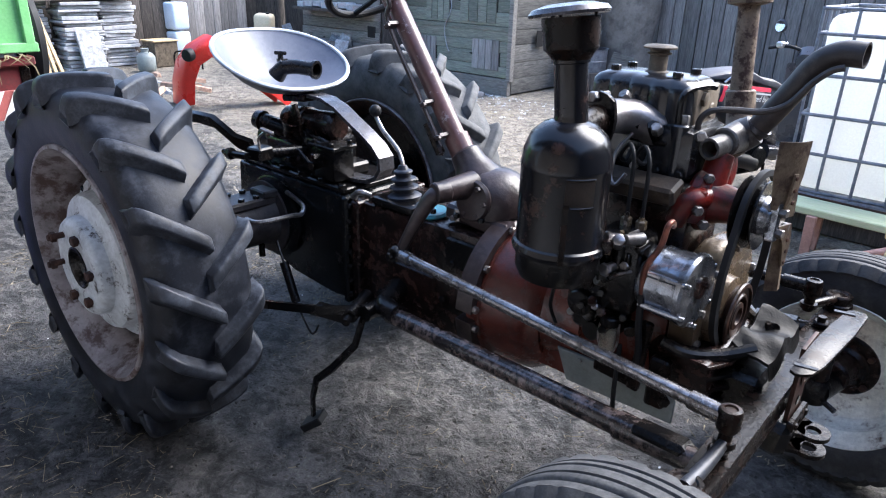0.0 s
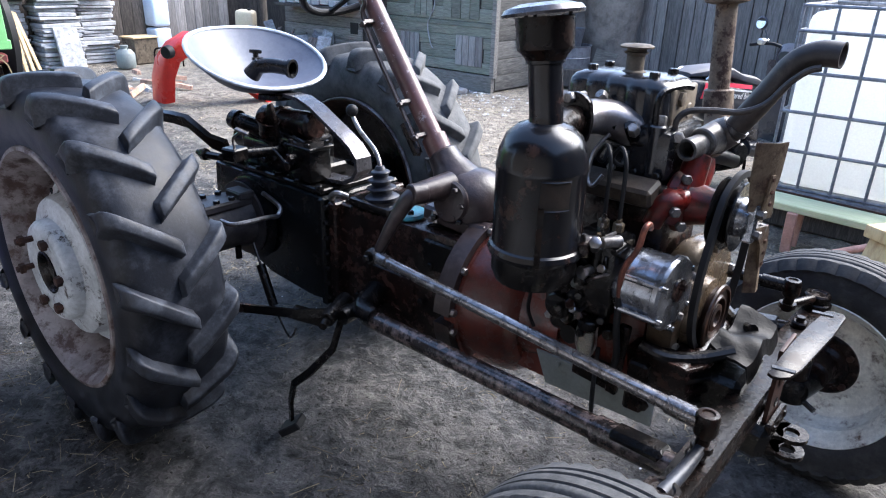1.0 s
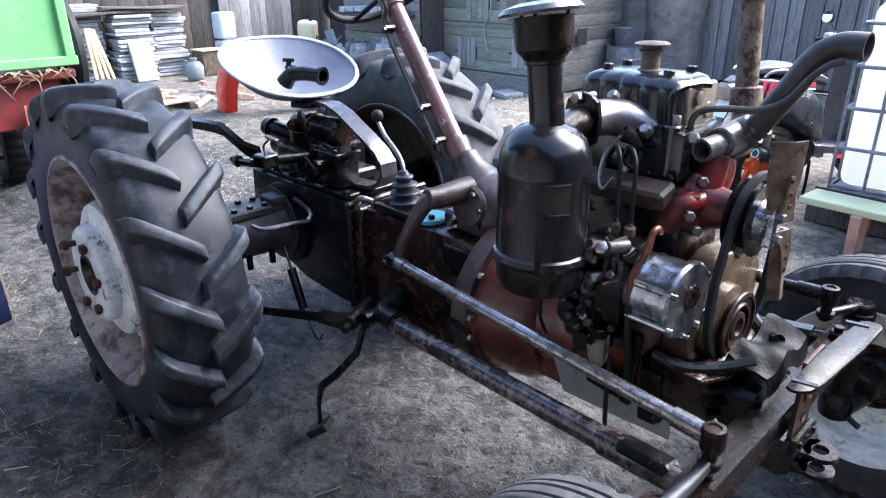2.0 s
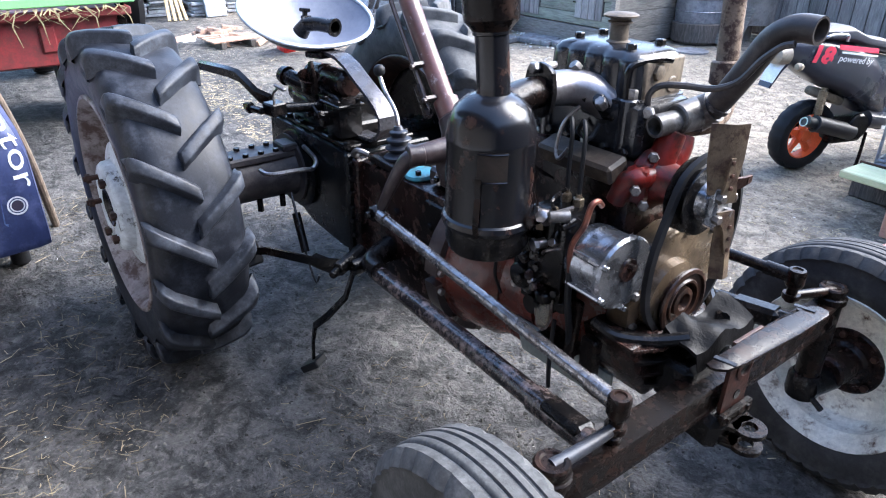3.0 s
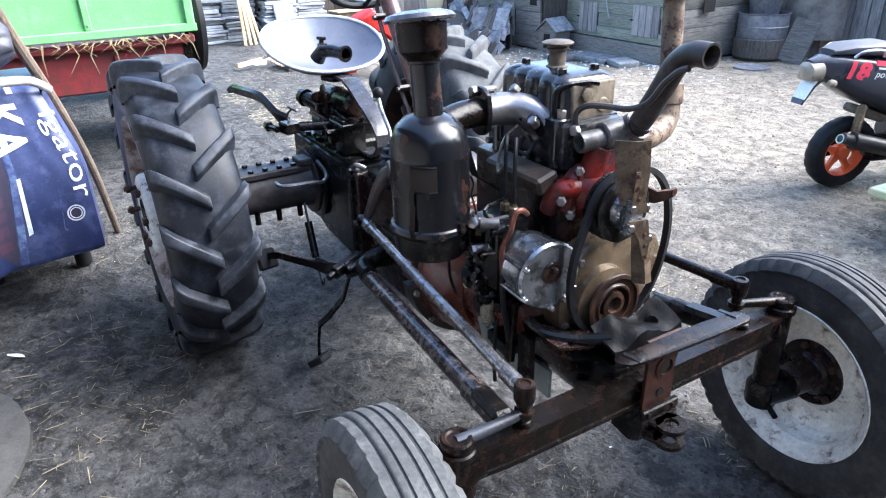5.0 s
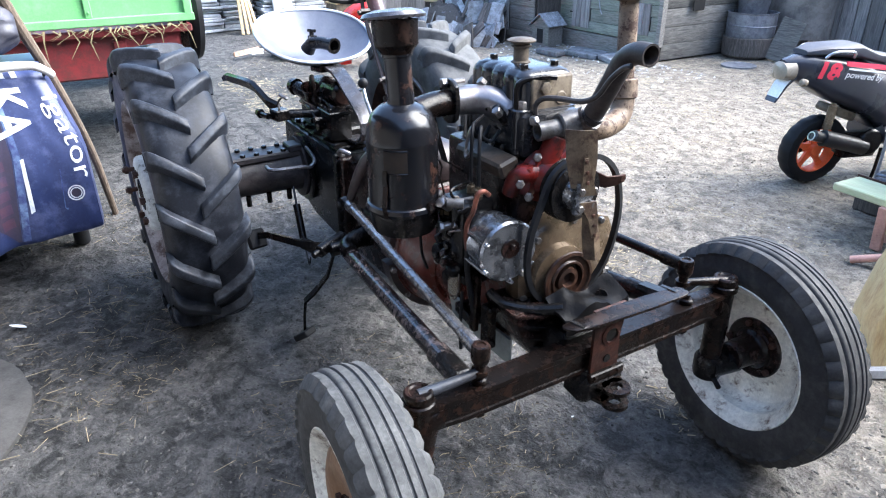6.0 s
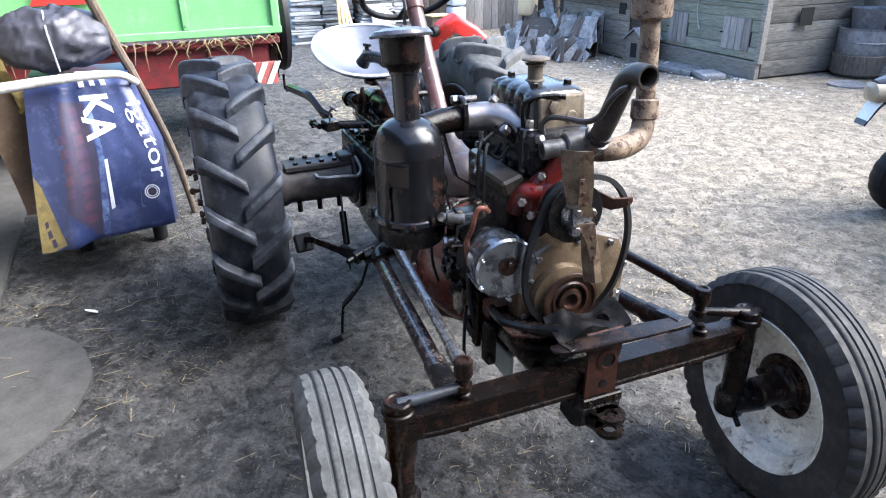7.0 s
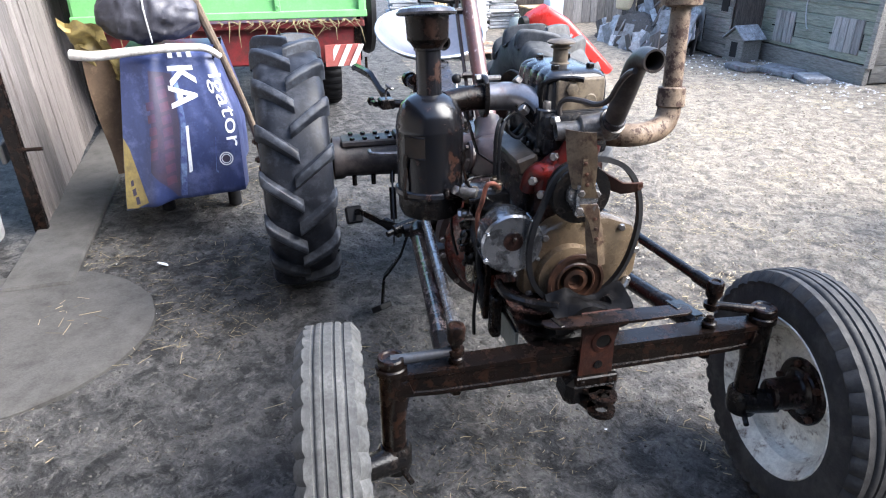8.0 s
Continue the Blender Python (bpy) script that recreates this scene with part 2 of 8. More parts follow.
ROD = surf("worn_rod", (0.27, 0.265, 0.27), (0.15, 0.138, 0.135), 0.22, 0.8, scale=20, fine=140, bump=0.08, worn=(0.035, 0.027, 0.025), amount=0.42, soft=0.12, fleck=0.6, rough2=0.36)
BOLT = surf("zinc_bolt", (0.26, 0.25, 0.245), (0.13, 0.12, 0.115), 0.33, 0.8, scale=30, bump=0.15, worn=(0.025, 0.02, 0.018), amount=0.42)
COPPER = surf("copper_pipe", (0.24, 0.08, 0.05), (0.11, 0.042, 0.03), 0.32, 0.6, scale=20, bump=0.1, worn=(0.025, 0.016, 0.014), amount=0.42)
MANIFOLD = surf("scorched_steel_pipe", (0.26, 0.25, 0.25), (0.15, 0.14, 0.145), 0.3, 0.75, scale=7, fine=90, bump=0.12, worn=(0.1, 0.055, 0.04), amount=0.36, soft=0.12, rough2=0.5)
EXHAUST = surf("flaking_exhaust", (0.17, 0.125, 0.085), (0.11, 0.075, 0.05), 0.6, scale=13, fine=60, bump=0.6, worn=(0.04, 0.02, 0.013), amount=0.46, soft=0.04, rough2=0.75, fleck=0.55, spec=0.35)
FAN = surf("fan_rust_paint", (0.13, 0.095, 0.058), (0.055, 0.036, 0.022), 0.42, scale=14, fine=90, bump=0.4, worn=(0.035, 0.015, 0.009), amount=0.45, soft=0.06)
GREY_PLATE = surf("grey_green_paint", (0.2, 0.225, 0.22), (0.16, 0.18, 0.175), 0.5, scale=6, bump=0.08, worn=(0.09, 0.085, 0.08), amount=0.33)
TURQUOISE = surf("turquoise_cap", (0.035, 0.21, 0.27), (0.025, 0.13, 0.17), 0.4, scale=14, worn=(0.03, 0.03, 0.03), amount=0.42)
COLUMN = surf("column_brown_paint", (0.1, 0.045, 0.04), (0.06, 0.032, 0.03), 0.3, scale=14, bump=0.12, worn=(0.34, 0.31, 0.32), amount=0.37, soft=0.05, rough2=0.4)
HOUSING = surf("steering_box_iron", (0.034, 0.0245, 0.0245), (0.0145, 0.0112, 0.0115), 0.3, scale=10, bump=0.3, worn=(0.06, 0.045, 0.043), amount=0.4, rough2=0.42, spec=0.3)

# ---- ground ----
def ground_material():
    """Damp trodden soil near the shed, dry straw-dusted yard away from it; shed shade and yard light are in the colour
    too.
    """
    m = bpy.data.materials.new("trampled_yard_soil")
    m.use_nodes = True
    nd, ln = m.node_tree.nodes, m.node_tree.links
    bsdf = nd["Principled BSDF"]
    co = nd.new("ShaderNodeTexCoord").outputs["Object"]

    def nz(scale, detail=6, rough=0.6, distort=0.0):
        n = nd.new("ShaderNodeTexNoise")
        n.inputs["Scale"].default_value, n.inputs["Detail"].default_value = scale, detail
        n.inputs["Roughness"].default_value, n.inputs["Distortion"].default_value = rough, distort
        ln.new(co, n.inputs["Vector"])
        return n.outputs["Fac"]

    def ramp(x, a, b, lo=0.0, hi=1.0):
        r = nd.new("ShaderNodeMapRange")
        for name, v in (("From Min", a), ("From Max", b), ("To Min", lo), ("To Max", hi)):
            r.inputs[name].default_value = v
        ln.new(x, r.inputs["Value"])
        return r.outputs[0]

    def calc(op, a, b):
        k = nd.new("ShaderNodeMath")
        k.operation = op
        for src, sock in ((a, k.inputs[0]), (b, k.inputs[1])):
            if isinstance(src, (int, float)):
                sock.default_value = src
            else:
                ln.new(src, sock)
        return k.outputs[0]

    def mix(f, a, b):
        x = nd.new("ShaderNodeMix")
        x.data_type = "RGBA"
        ln.new(f, x.inputs[0])
        for src, sock in ((a, x.inputs[6]), (b, x.inputs[7])):
            if isinstance(src, tuple):
                sock.default_value = (*src, 1)
            else:
                ln.new(src, sock)
        return x.outputs[2]

    # mask across the yard: dry soil, and the open yard's light put into the colour
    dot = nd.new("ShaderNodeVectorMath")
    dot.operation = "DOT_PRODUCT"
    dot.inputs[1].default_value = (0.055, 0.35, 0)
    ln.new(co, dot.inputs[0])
    dry_and_lit = ramp(calc("ADD", dot.outputs["Value"], nz(1.1, 8)), 0.66, 1.35)
    lumps = nz(13, 9, 0.72, 0.6)
    crumbs = nz(60, 5, 0.7, 0.4)
    treads = nz(6.5, 6, 0.7, 0.8)
    # damp colours, darkened further for the shade near the shed
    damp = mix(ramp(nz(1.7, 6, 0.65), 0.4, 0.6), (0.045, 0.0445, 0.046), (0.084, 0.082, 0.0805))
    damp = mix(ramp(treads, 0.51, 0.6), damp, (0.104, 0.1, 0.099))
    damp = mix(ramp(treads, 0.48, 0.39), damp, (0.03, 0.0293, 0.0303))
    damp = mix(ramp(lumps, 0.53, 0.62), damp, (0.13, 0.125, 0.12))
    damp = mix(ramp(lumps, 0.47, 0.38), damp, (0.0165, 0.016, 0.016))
    # dry colours, paler also to carry the yard's brighter light
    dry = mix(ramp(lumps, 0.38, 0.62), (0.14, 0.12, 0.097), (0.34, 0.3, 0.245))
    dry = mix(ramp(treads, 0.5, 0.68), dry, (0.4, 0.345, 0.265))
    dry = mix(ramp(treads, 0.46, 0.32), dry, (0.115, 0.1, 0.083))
    col = mix(dry_and_lit, damp, dry)
    grain = nd.new("ShaderNodeVectorMath")
    grain.operation = "SCALE"
    ln.new(col, grain.inputs[0])
    ln.new(ramp(crumbs, 0.3, 0.7, 0.6, 1.4), grain.inputs["Scale"])
    ln.new(grain.outputs[0], bsdf.inputs["Base Color"])
    ln.new(ramp(lumps, 0.3, 0.7, 0.62, 0.9), bsdf.inputs["Roughness"])
    bsdf.inputs["Specular IOR Level"].default_value = 0.3
    height = calc("ADD", calc("ADD", lumps, calc("MULTIPLY", treads, 1.2)), calc("MULTIPLY", crumbs, 0.3))
    b = nd.new("ShaderNodeBump")
    b.inputs["Strength"].default_value, b.inputs["Distance"].default_value = 1.0, 0.06
    ln.new(height, b.inputs["Height"])
    ln.new(b.outputs[0], bsdf.inputs["Normal"])
    return m


def spread(lo, hi, step, far):
    a = list(np.arange(lo, hi + 1e-6, step))
    out, d = [], step
    x = hi
    while x < far:
        d *= 1.22
        x += d
        out.append(x)
    left, d, x = [], step, lo
    while x > -far:
        d *= 1.22
        x -= d
        left.append(x)
    return left[::-1] + a + out


def bumps(x, y):
    p = Vector((x, y, 0))
    return 0.014 * noise.noise(p * 2.1) + 0.012 * noise.noise(p * 6.3 + V(5, 0, 0)) + 0.01 * noise.noise(p * 14) + 0.007 * noise.noise(p * 27)


def build_ground():
    xs, ys = spread(-2.0, 3.4, 0.024, 400), spread(-2.3, 2.6, 0.024, 400)
    vs, fs = [], []
    for y in ys:
        for x in xs:
            near = max(0.0, 1 - max(0, math.hypot(x, y) - 5) / 8)
            vs.append((x, y, bumps(x, y) * near - 0.006))
    w = len(xs)
    for j in range(len(ys) - 1):
        for i in range(w - 1):
            k = j * w + i
            fs.append((k, k + 1, k + w + 1, k + w))
    me = bpy.data.meshes.new("ground")
    me.from_pydata(vs, [], fs)
    me.polygons.foreach_set("use_smooth", [True] * len(me.polygons))
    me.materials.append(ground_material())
    tagged(new("ground", me), "trampled farmyard soil with dry straw-dusted patches, yard light and shed shade in its colour", "ground", kind="structure")


build_ground()

PLANK = surf("weathered_grey_plank", (0.23, 0.215, 0.207), (0.13, 0.122, 0.118), 0.8, scale=5, fine=40, bump=0.5, worn=(0.32, 0.3, 0.285), amount=0.42, stretch=(7, 7, 0.6), vary=0.35)
PLANK_H = surf("weathered_coop_board", (0.18, 0.166, 0.15), (0.1, 0.092, 0.083), 0.8, scale=5, fine=40, bump=0.5, worn=(0.27, 0.255, 0.225), amount=0.43, stretch=(0.7, 7, 7), vary=0.35)
PLANK_G = surf("green_washed_board", (0.155, 0.175, 0.135), (0.11, 0.115, 0.097), 0.8, scale=5, fine=40, bump=0.5, worn=(0.25, 0.25, 0.21), amount=0.44, stretch=(0.7, 7, 7), vary=0.3)
DARKWOOD = surf("dark_old_board", (0.062, 0.052, 0.046), (0.035, 0.031, 0.028), 0.8, scale=5, fine=40, bump=0.5, worn=(0.13, 0.11, 0.094), amount=0.42, stretch=(7, 7, 0.7), vary=0.4)
STONE = surf("whitewashed_stone", (0.42, 0.43, 0.45), (0.3, 0.3, 0.31), 0.85, scale=5, fine=35, bump=0.7, worn=(0.2, 0.19, 0.18), amount=0.4, vary=0.15)
CONCRETE = surf("worn_concrete", (0.046, 0.0445, 0.0425), (0.028, 0.0268, 0.0255), 0.8, scale=4, fine=90, bump=0.5, worn=(0.07, 0.0675, 0.064), amount=0.42, soft=0.2, fleck=0.7)
PLASTER = surf("old_clay_plaster", (0.26, 0.23, 0.2), (0.17, 0.15, 0.13), 0.9, scale=2.5, fine=30, bump=0.8, worn=(0.1, 0.085, 0.075), amount=0.42)

STEEL_DARK = surf("oily_spring_steel", (0.1, 0.098, 0.108), (0.045, 0.045, 0.05), 0.26, 0.6, scale=9, bump=0.1, worn=(0.02, 0.016, 0.0145), amount=0.42, soft=0.1, rough2=0.45)

# ---- the tractor: nose towards +x, its right side towards -y ----
tractor = thing("tractor", "old stripped-down farm tractor without bonnet, oily and rusty, standing on soil", "tractor")


def rear_tyre():
    half = [(0.402, 0.12), (0.415, 0.142), (0.45, 0.155), (0.50, 0.16), (0.545, 0.155), (0.578, 0.14), (0.594, 0.118), (0.602, 0.07)]
    prof = [(r, -y) for r, y in half] + [(0.606, 0)] + [(r, y) for r, y in half[::-1]] + [(0.396, 0.1), (0.396, -0.1)]
    return M().lathe(prof, (0, 0, 0), (0, 1, 0), 72, False, True)


def lug_mesh(side, lead, mat):
    """One tread lug at the top of the wheel, from the crown out over the shoulder; lead: the way that the chevron points."""
    m, rings = M(), []
    for y, rb, top, w in ((-0.014, 0.596, 0.6395, 0.021), (-0.011, 0.596, 0.642, 0.0225), (0.02, 0.596, 0.643, 0.023), (0.06, 0.594, 0.642, 0.0235), (0.1, 0.588, 0.640, 0.0245), (0.13, 0.576, 0.636, 0.026), (0.148, 0.562, 0.63, 0.027), (0.159, 0.55, 0.619, 0.027), (0.1655, 0.545, 0.602, 0.024), (0.1685, 0.54, 0.583, 0.022), (0.166, 0.535, 0.562, 0.018), (0.158, 0.53, 0.545, 0.01)):
        a = -lead * y / 0.163 * 0.2
        h, w = top - rb, w * 0.95
        ring = []
        half = ((rb, w + 0.018), (rb + 0.3 * h, w + 0.008), (rb + 0.82 * h, w + 0.001), (rb + 0.96 * h, w - 0.003), (rb + h, w - 0.008))
        for r, da in [(r, -d) for r, d in half] + list(half[::-1]):
            t = a + da / 0.6
            ring.append(V(math.sin(t) * r, side * y, math.cos(t) * r))
        rings.append(ring)
    m.quads(rings)
    return m.mesh("lug", mat, 55)


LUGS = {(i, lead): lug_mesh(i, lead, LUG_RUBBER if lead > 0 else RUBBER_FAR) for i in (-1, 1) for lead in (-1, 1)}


def add_lugs(wheel, lead, count=17):
    for side in (-1, 1):
        for k in range(count):
            lug = new("lug", LUGS[side, lead])
            lug.parent = wheel
            lug.matrix_basis = pose(0, 0, 0, 0, 360 * (k + (0.5 if side > 0 else 0)) / count, 0)


def rear_wheel(side, turn):
    """A rear wheel; side -1: the right one, outer face towards -y."""
    s = side
    rim = M()
    rim.lathe([(0.404, -0.152), (0.416, -0.15), (0.42, -0.142), (0.414, -0.134), (0.402, -0.128), (0.392, -0.112), (0.388, -0.09), (0.37, -0.06), (0.36, -0.02), (0.358, 0.06), (0.385, 0.1), (0.41, 0.14), (0.405, 0.15), (0.375, 0.11), (0.345, 0.06), (0.347, -0.03), (0.362, -0.075), (0.38, -0.1), (0.386, -0.125), (0.396, -0.14)], (0, 0, 0), (0, 1, 0), 56, False, True)
    w = part("rear_wheel", rim, RIM_RUST, tractor, "rear wheel with rusty rim and white-painted dished disc")
    w.matrix_basis = pose(-0.12 if s < 0 else -0.15, 0.76 * s if s < 0 else 0.585, 0.64, 0, turn, 0 if s < 0 else 180)
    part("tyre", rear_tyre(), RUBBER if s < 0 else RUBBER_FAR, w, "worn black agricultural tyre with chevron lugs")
    add_lugs(w, -s)
    disc = M().lathe([(0.0, -0.06), (0.058, -0.06), (0.064, -0.15), (0.07, -0.157), (0.08, -0.161), (0.15, -0.163), (0.164, -0.157), (0.173, -0.145), (0.176, -0.118), (0.186, -0.11), (0.222, -0.107), (0.236, -0.1), (0.244, -0.085), (0.247, -0.06), (0.256, -0.052), (0.276, -0.046), (0.289, -0.034), (0.294, -0.01), (0.294, 0.012), (0.284, 0.012), (0.24, -0.03), (0.0, -0.04)], (0, 0, 0), (0, 1, 0), 56, False)
    part("wheel_disc", disc, RIM_WHITE, w, "chipped white-painted wheel disc")
    part("disc_back", M().lathe([(0.0, -0.02), (0.2, -0.016), (0.3, 0.016), (0.343, 0.018), (0.343, 0.024), (0.3, 0.024), (0.2, -0.004), (0.0, -0.006)], (0, 0, 0), (0, 1, 0), 48, False), RUST_DARK, w, "rusty brown inner face of the disc")
    part("rim_liner", M().lathe([(0.343, 0.03), (0.342, 0.064), (0.372, 0.113), (0.402, 0.154), (0.399, 0.155), (0.369, 0.115), (0.339, 0.065), (0.34, 0.03)], (0, 0, 0), (0, 1, 0), 48, False, True), RUST, w, "rusty inner face of the rim")
    # holes as black spots on the disc, their shade in the colour
    for k in range(4):
        a = radians(90 * k + 40)
        part("disc_hole", M().cyl((0.268 * math.cos(a), -0.047, 0.268 * math.sin(a)), (0.268 * math.cos(a), -0.052, 0.268 * math.sin(a)), 0.011, seg=14), GREASE, w, "black spot drawn as a shaded hole in the disc")
    # black lining over the hole's wall, painting the hub hole's shade
    part("hub_hole", M().lathe([(0.0, -0.12), (0.045, -0.124), (0.06, -0.158), (0.068, -0.1645), (0.074, -0.163), (0.07, -0.15), (0.0, -0.11)], (0, 0, 0), (0, 1, 0), 24, False), GREASE, w, "black lining that paints the hub hole dark")
    for k in range(6):
        a = radians(60 * k + 12)
        p = V(0.125 * math.cos(a), -0.159, 0.125 * math.sin(a))
        b = M().cyl(p, p + V(0, -0.055 if k in (2, 3) else -0.018, 0), 0.011, seg=8)
        b.hexbolt(p + V(0, -0.03 if k in (2, 3) else -0.008, 0), (0, -1, 0), 0.018, 0.018)
        part("wheel_bolt", b, RUST, w)
    return w

DISC_TAN = surf("rusty_tan_disc", (0.2, 0.115, 0.06), (0.11, 0.06, 0.034), 0.5, scale=6, bump=0.3, worn=(0.3, 0.22, 0.15), amount=0.4)
FRONT_DISC = surf("rusty_white_disc", (0.78, 0.79, 0.74), (0.6, 0.58, 0.51), 0.42, scale=6, fine=50, bump=0.3, worn=(0.085, 0.046, 0.03), amount=0.41, soft=0.06, fleck=0.5)


def front_tyre():
    m = M()
    half = [(0.238, 0.064), (0.246, 0.074), (0.272, 0.084), (0.305, 0.085), (0.333, 0.081), (0.338, 0.08), (0.352, 0.071), (0.363, 0.062)]
    crown = [(0.368, 0.058), (0.3715, 0.055), (0.3725, 0.0435), (0.3685, 0.041), (0.3675, 0.0365), (0.3735, 0.0335), (0.376, 0.029), (0.3765, 0.0195), (0.3715, 0.0165), (0.371, 0.0135), (0.3765, 0.0105)]
    prof = [(r, -y) for r, y in half + crown] + [(r, y) for r, y in (half + crown)[::-1]] + [(0.23, 0.05), (0.23, -0.05)]
    rings = []
    for k in range(160):
        a = 2 * math.pi * k / 160
        proud = k % 4 != 0
        ring = []
        for r, y in prof:
            if proud and 0.336 < r < 0.37 and abs(y) > 0.052:
                r, y = r + 0.005, y * 1.09
            ring.append(V(math.sin(a) * r, y, math.cos(a) * r))
        rings.append(ring)
    return m.quads(rings, True)


def front_wheel(side):
    rim = M()
    rim.lathe([(0.246, -0.078), (0.252, -0.072), (0.244, -0.062), (0.228, -0.05), (0.215, -0.03), (0.215, 0.03), (0.228, 0.05), (0.244, 0.062), (0.252, 0.072), (0.246, 0.078), (0.222, 0.052), (0.206, 0.03), (0.206, -0.03), (0.222, -0.052)], (0, 0, 0), (0, 1, 0), 48, False, True)
    w = part("front_wheel", rim, FRONT_DISC, tractor, "front wheel with dirty white rim and ribbed tyre")
    w.matrix_basis = pose(1.89, (0.735 if side < 0 else 0.715) * side, 0.396, 0, 20 * side, (-4 if side < 0 else 180 - 4)) @ Matrix.Diagonal((1.065, 1, 1.065, 1))
    part("tyre", front_tyre(), RUBBER_DUSTY if side < 0 else RUBBER_FRONT, w, "dusty ribbed front tyre")
    disc = M().lathe([(0.0, -0.036), (0.1, -0.036), (0.13, -0.048), (0.165, -0.05), (0.19, -0.038), (0.205, -0.01), (0.2155, 0.03), (0.2165, 0.02), (0.209, -0.018), (0.194, -0.048), (0.167, -0.061), (0.13, -0.059), (0.1, -0.047), (0.0, -0.047)], (0, 0, 0), (0, 1, 0), 40, False)
    part("wheel_disc", disc, FRONT_DISC if side > 0 else DISC_TAN, w, "dirty white-painted disc with rust spots" if side > 0 else "rusty tan disc")
    # inner side: brown hub drum and grease ring
    part("hub", M().lathe([(0.0, 0.085), (0.04, 0.085), (0.047, 0.078), (0.05, 0.0), (0.058, -0.012), (0.072, -0.02), (0.082, -0.034), (0.08, -0.05), (0.0, -0.06)], (0, 0, 0), (0, 1, 0), 28, False), BROWNBOX, w, "oily brown hub drum")
    part("hub_flange", M().lathe([(0.05, -0.034), (0.05, -0.016), (0.074, -0.018), (0.078, -0.024), (0.098, -0.025), (0.103, -0.03), (0.103, -0.0375), (0.098, -0.034)], (0, 0, 0), (0, 1, 0), 36, False, True), BROWNBOX, w, "oily brown hub flange")
    for k in range(5):
        a = radians(72 * k + 20)
        part("flange_nut", M().hexbolt((0.088 * math.cos(a), -0.026, 0.088 * math.sin(a)), (0, 1, 0), 0.011, 0.016), RUST, w)
    part("hub_cap", M().lathe([(0.045, -0.04), (0.042, -0.07), (0.03, -0.082), (0.0, -0.085)], (0, 0, 0), (0, 1, 0), 20, False), RUST, w)
    for k in range(5):
        a = radians(72 * k)
        p = V(0.085 * math.cos(a), -0.047, 0.085 * math.sin(a))
        part("wheel_nut", M().hexbolt(p, (0, -1, 0), 0.012, 0.014), RUST, w)
    return w


for s, turn in ((-1, 6), (1, 15)):
    rear_wheel(s, turn)
for s in (-1, 1):
    front_wheel(s)

# rear axle
for s in (-1, 1):
    h = M().lathe([(0.15, 0.0), (0.15, 0.025), (0.115, 0.03), (0.105, 0.09), (0.1, 0.34), (0.112, 0.36), (0.112, 0.40), (0.07, 0.41), (0.06, 0.50)], (-0.09, s * 0.17, 0.652), (0, s, 0), 28)
    h.box((-0.07, s * 0.35, 0.745), (0.13, 0.36, 0.035), bev=0.008)
    h.box((-0.05, s * 0.22, 0.772), (0.1, 0.07, 0.03), bev=0.006)
    ax = part("axle_housing", h, GEARBOX if s > 0 else AXLE, tractor, "dusty cast-iron rear axle housing")
    for k in range(5):
        for dx in (-0.05, 0.045):
            part("housing_bolt", M().cyl((-0.07 + dx, s * (0.21 + 0.065 * k), 0.755), (-0.07 + dx, s * (0.21 + 0.065 * k), 0.775), 0.013, seg=8, bev=0.002), GREASE, ax)
    for k in range(3):
        part("housing_stud", M().cyl((-0.02, s * (0.27 + 0.1 * k), 0.52), (-0.02, s * (0.27 + 0.1 * k), 0.57), 0.013, seg=8), GREASE, ax)
part("tow_hook_bar", M().tube([(0.1, -0.4, 0.742), (0.17, -0.39, 0.745), (0.185, -0.26, 0.742), (0.18, -0.215, 0.735), (0.16, -0.19, 0.76), (0.06, -0.19, 0.79)], 0.009, 8, 6), STEEL, tractor, "bent worn steel bar")

# rear transmission housing
body = M()
side_poly = [(-0.32, 0.62), (-0.3, 0.84), (0.405, 0.838), (0.405, 0.44), (0.3, 0.425), (0.05, 0.45), (-0.2, 0.52)]
body.prism(side_poly, (0, 0.168, 0), (1, 0, 0), (0, 0, 1), 0.336, bev=0.012)
body.box((0.398, 0, 0.64), (0.03, 0.38, 0.42), bev=0.008)
gear_case = part("transmission_case", body, GEARBOX, tractor, "dark painted transmission case streaked with oil")
for k in range(7):
    for s in (-1, 1):
        part("flange_bolt", M().hexbolt((0.412, s * 0.18, 0.47 + 0.058 * k), (1, 0, 0), 0.011, 0.02), GREASE, gear_case)
part("axle_plate", M().lathe([(0.165, 0), (0.17, 0.012), (0.16, 0.018), (0.11, 0.018)], (-0.05, -0.168, 0.66), (0, -1, 0), 32), GEARBOX, gear_case)
part("case_cover", M().box((0.03, 0, 0.85), (0.66, 0.3, 0.022), bev=0.005), GREASE, gear_case)
for k in range(8):
    for s in (-1, 1):
        part("cover_bolt", M().hexbolt((-0.26 + 0.083 * k, s * 0.135, 0.86), (0, 0, 1), 0.0095, 0.012), GREASE, gear_case)

# hydraulic lift on top
lift = M()
lift.box((-0.02, 0.0, 0.92), (0.3, 0.24, 0.13), bev=0.02, seg=2)
lift.box((-0.02, -0.05, 0.985), (0.2, 0.16, 0.05), bev=0.015, seg=2)
lift.cyl((-0.12, -0.02, 0.93), (-0.3, -0.02, 0.93), 0.055, seg=18, bev=0.008)
lift.cyl((0.06, -0.12, 0.985), (0.06, 0.12, 0.985), 0.045, seg=18, bev=0.006)
lift.box((0.2, -0.02, 0.885), (0.12, 0.18, 0.05), bev=0.01)
lift_case = part("hydraulic_lift", lift, GREASE, tractor, "greasy black hydraulic lift unit with hoses")
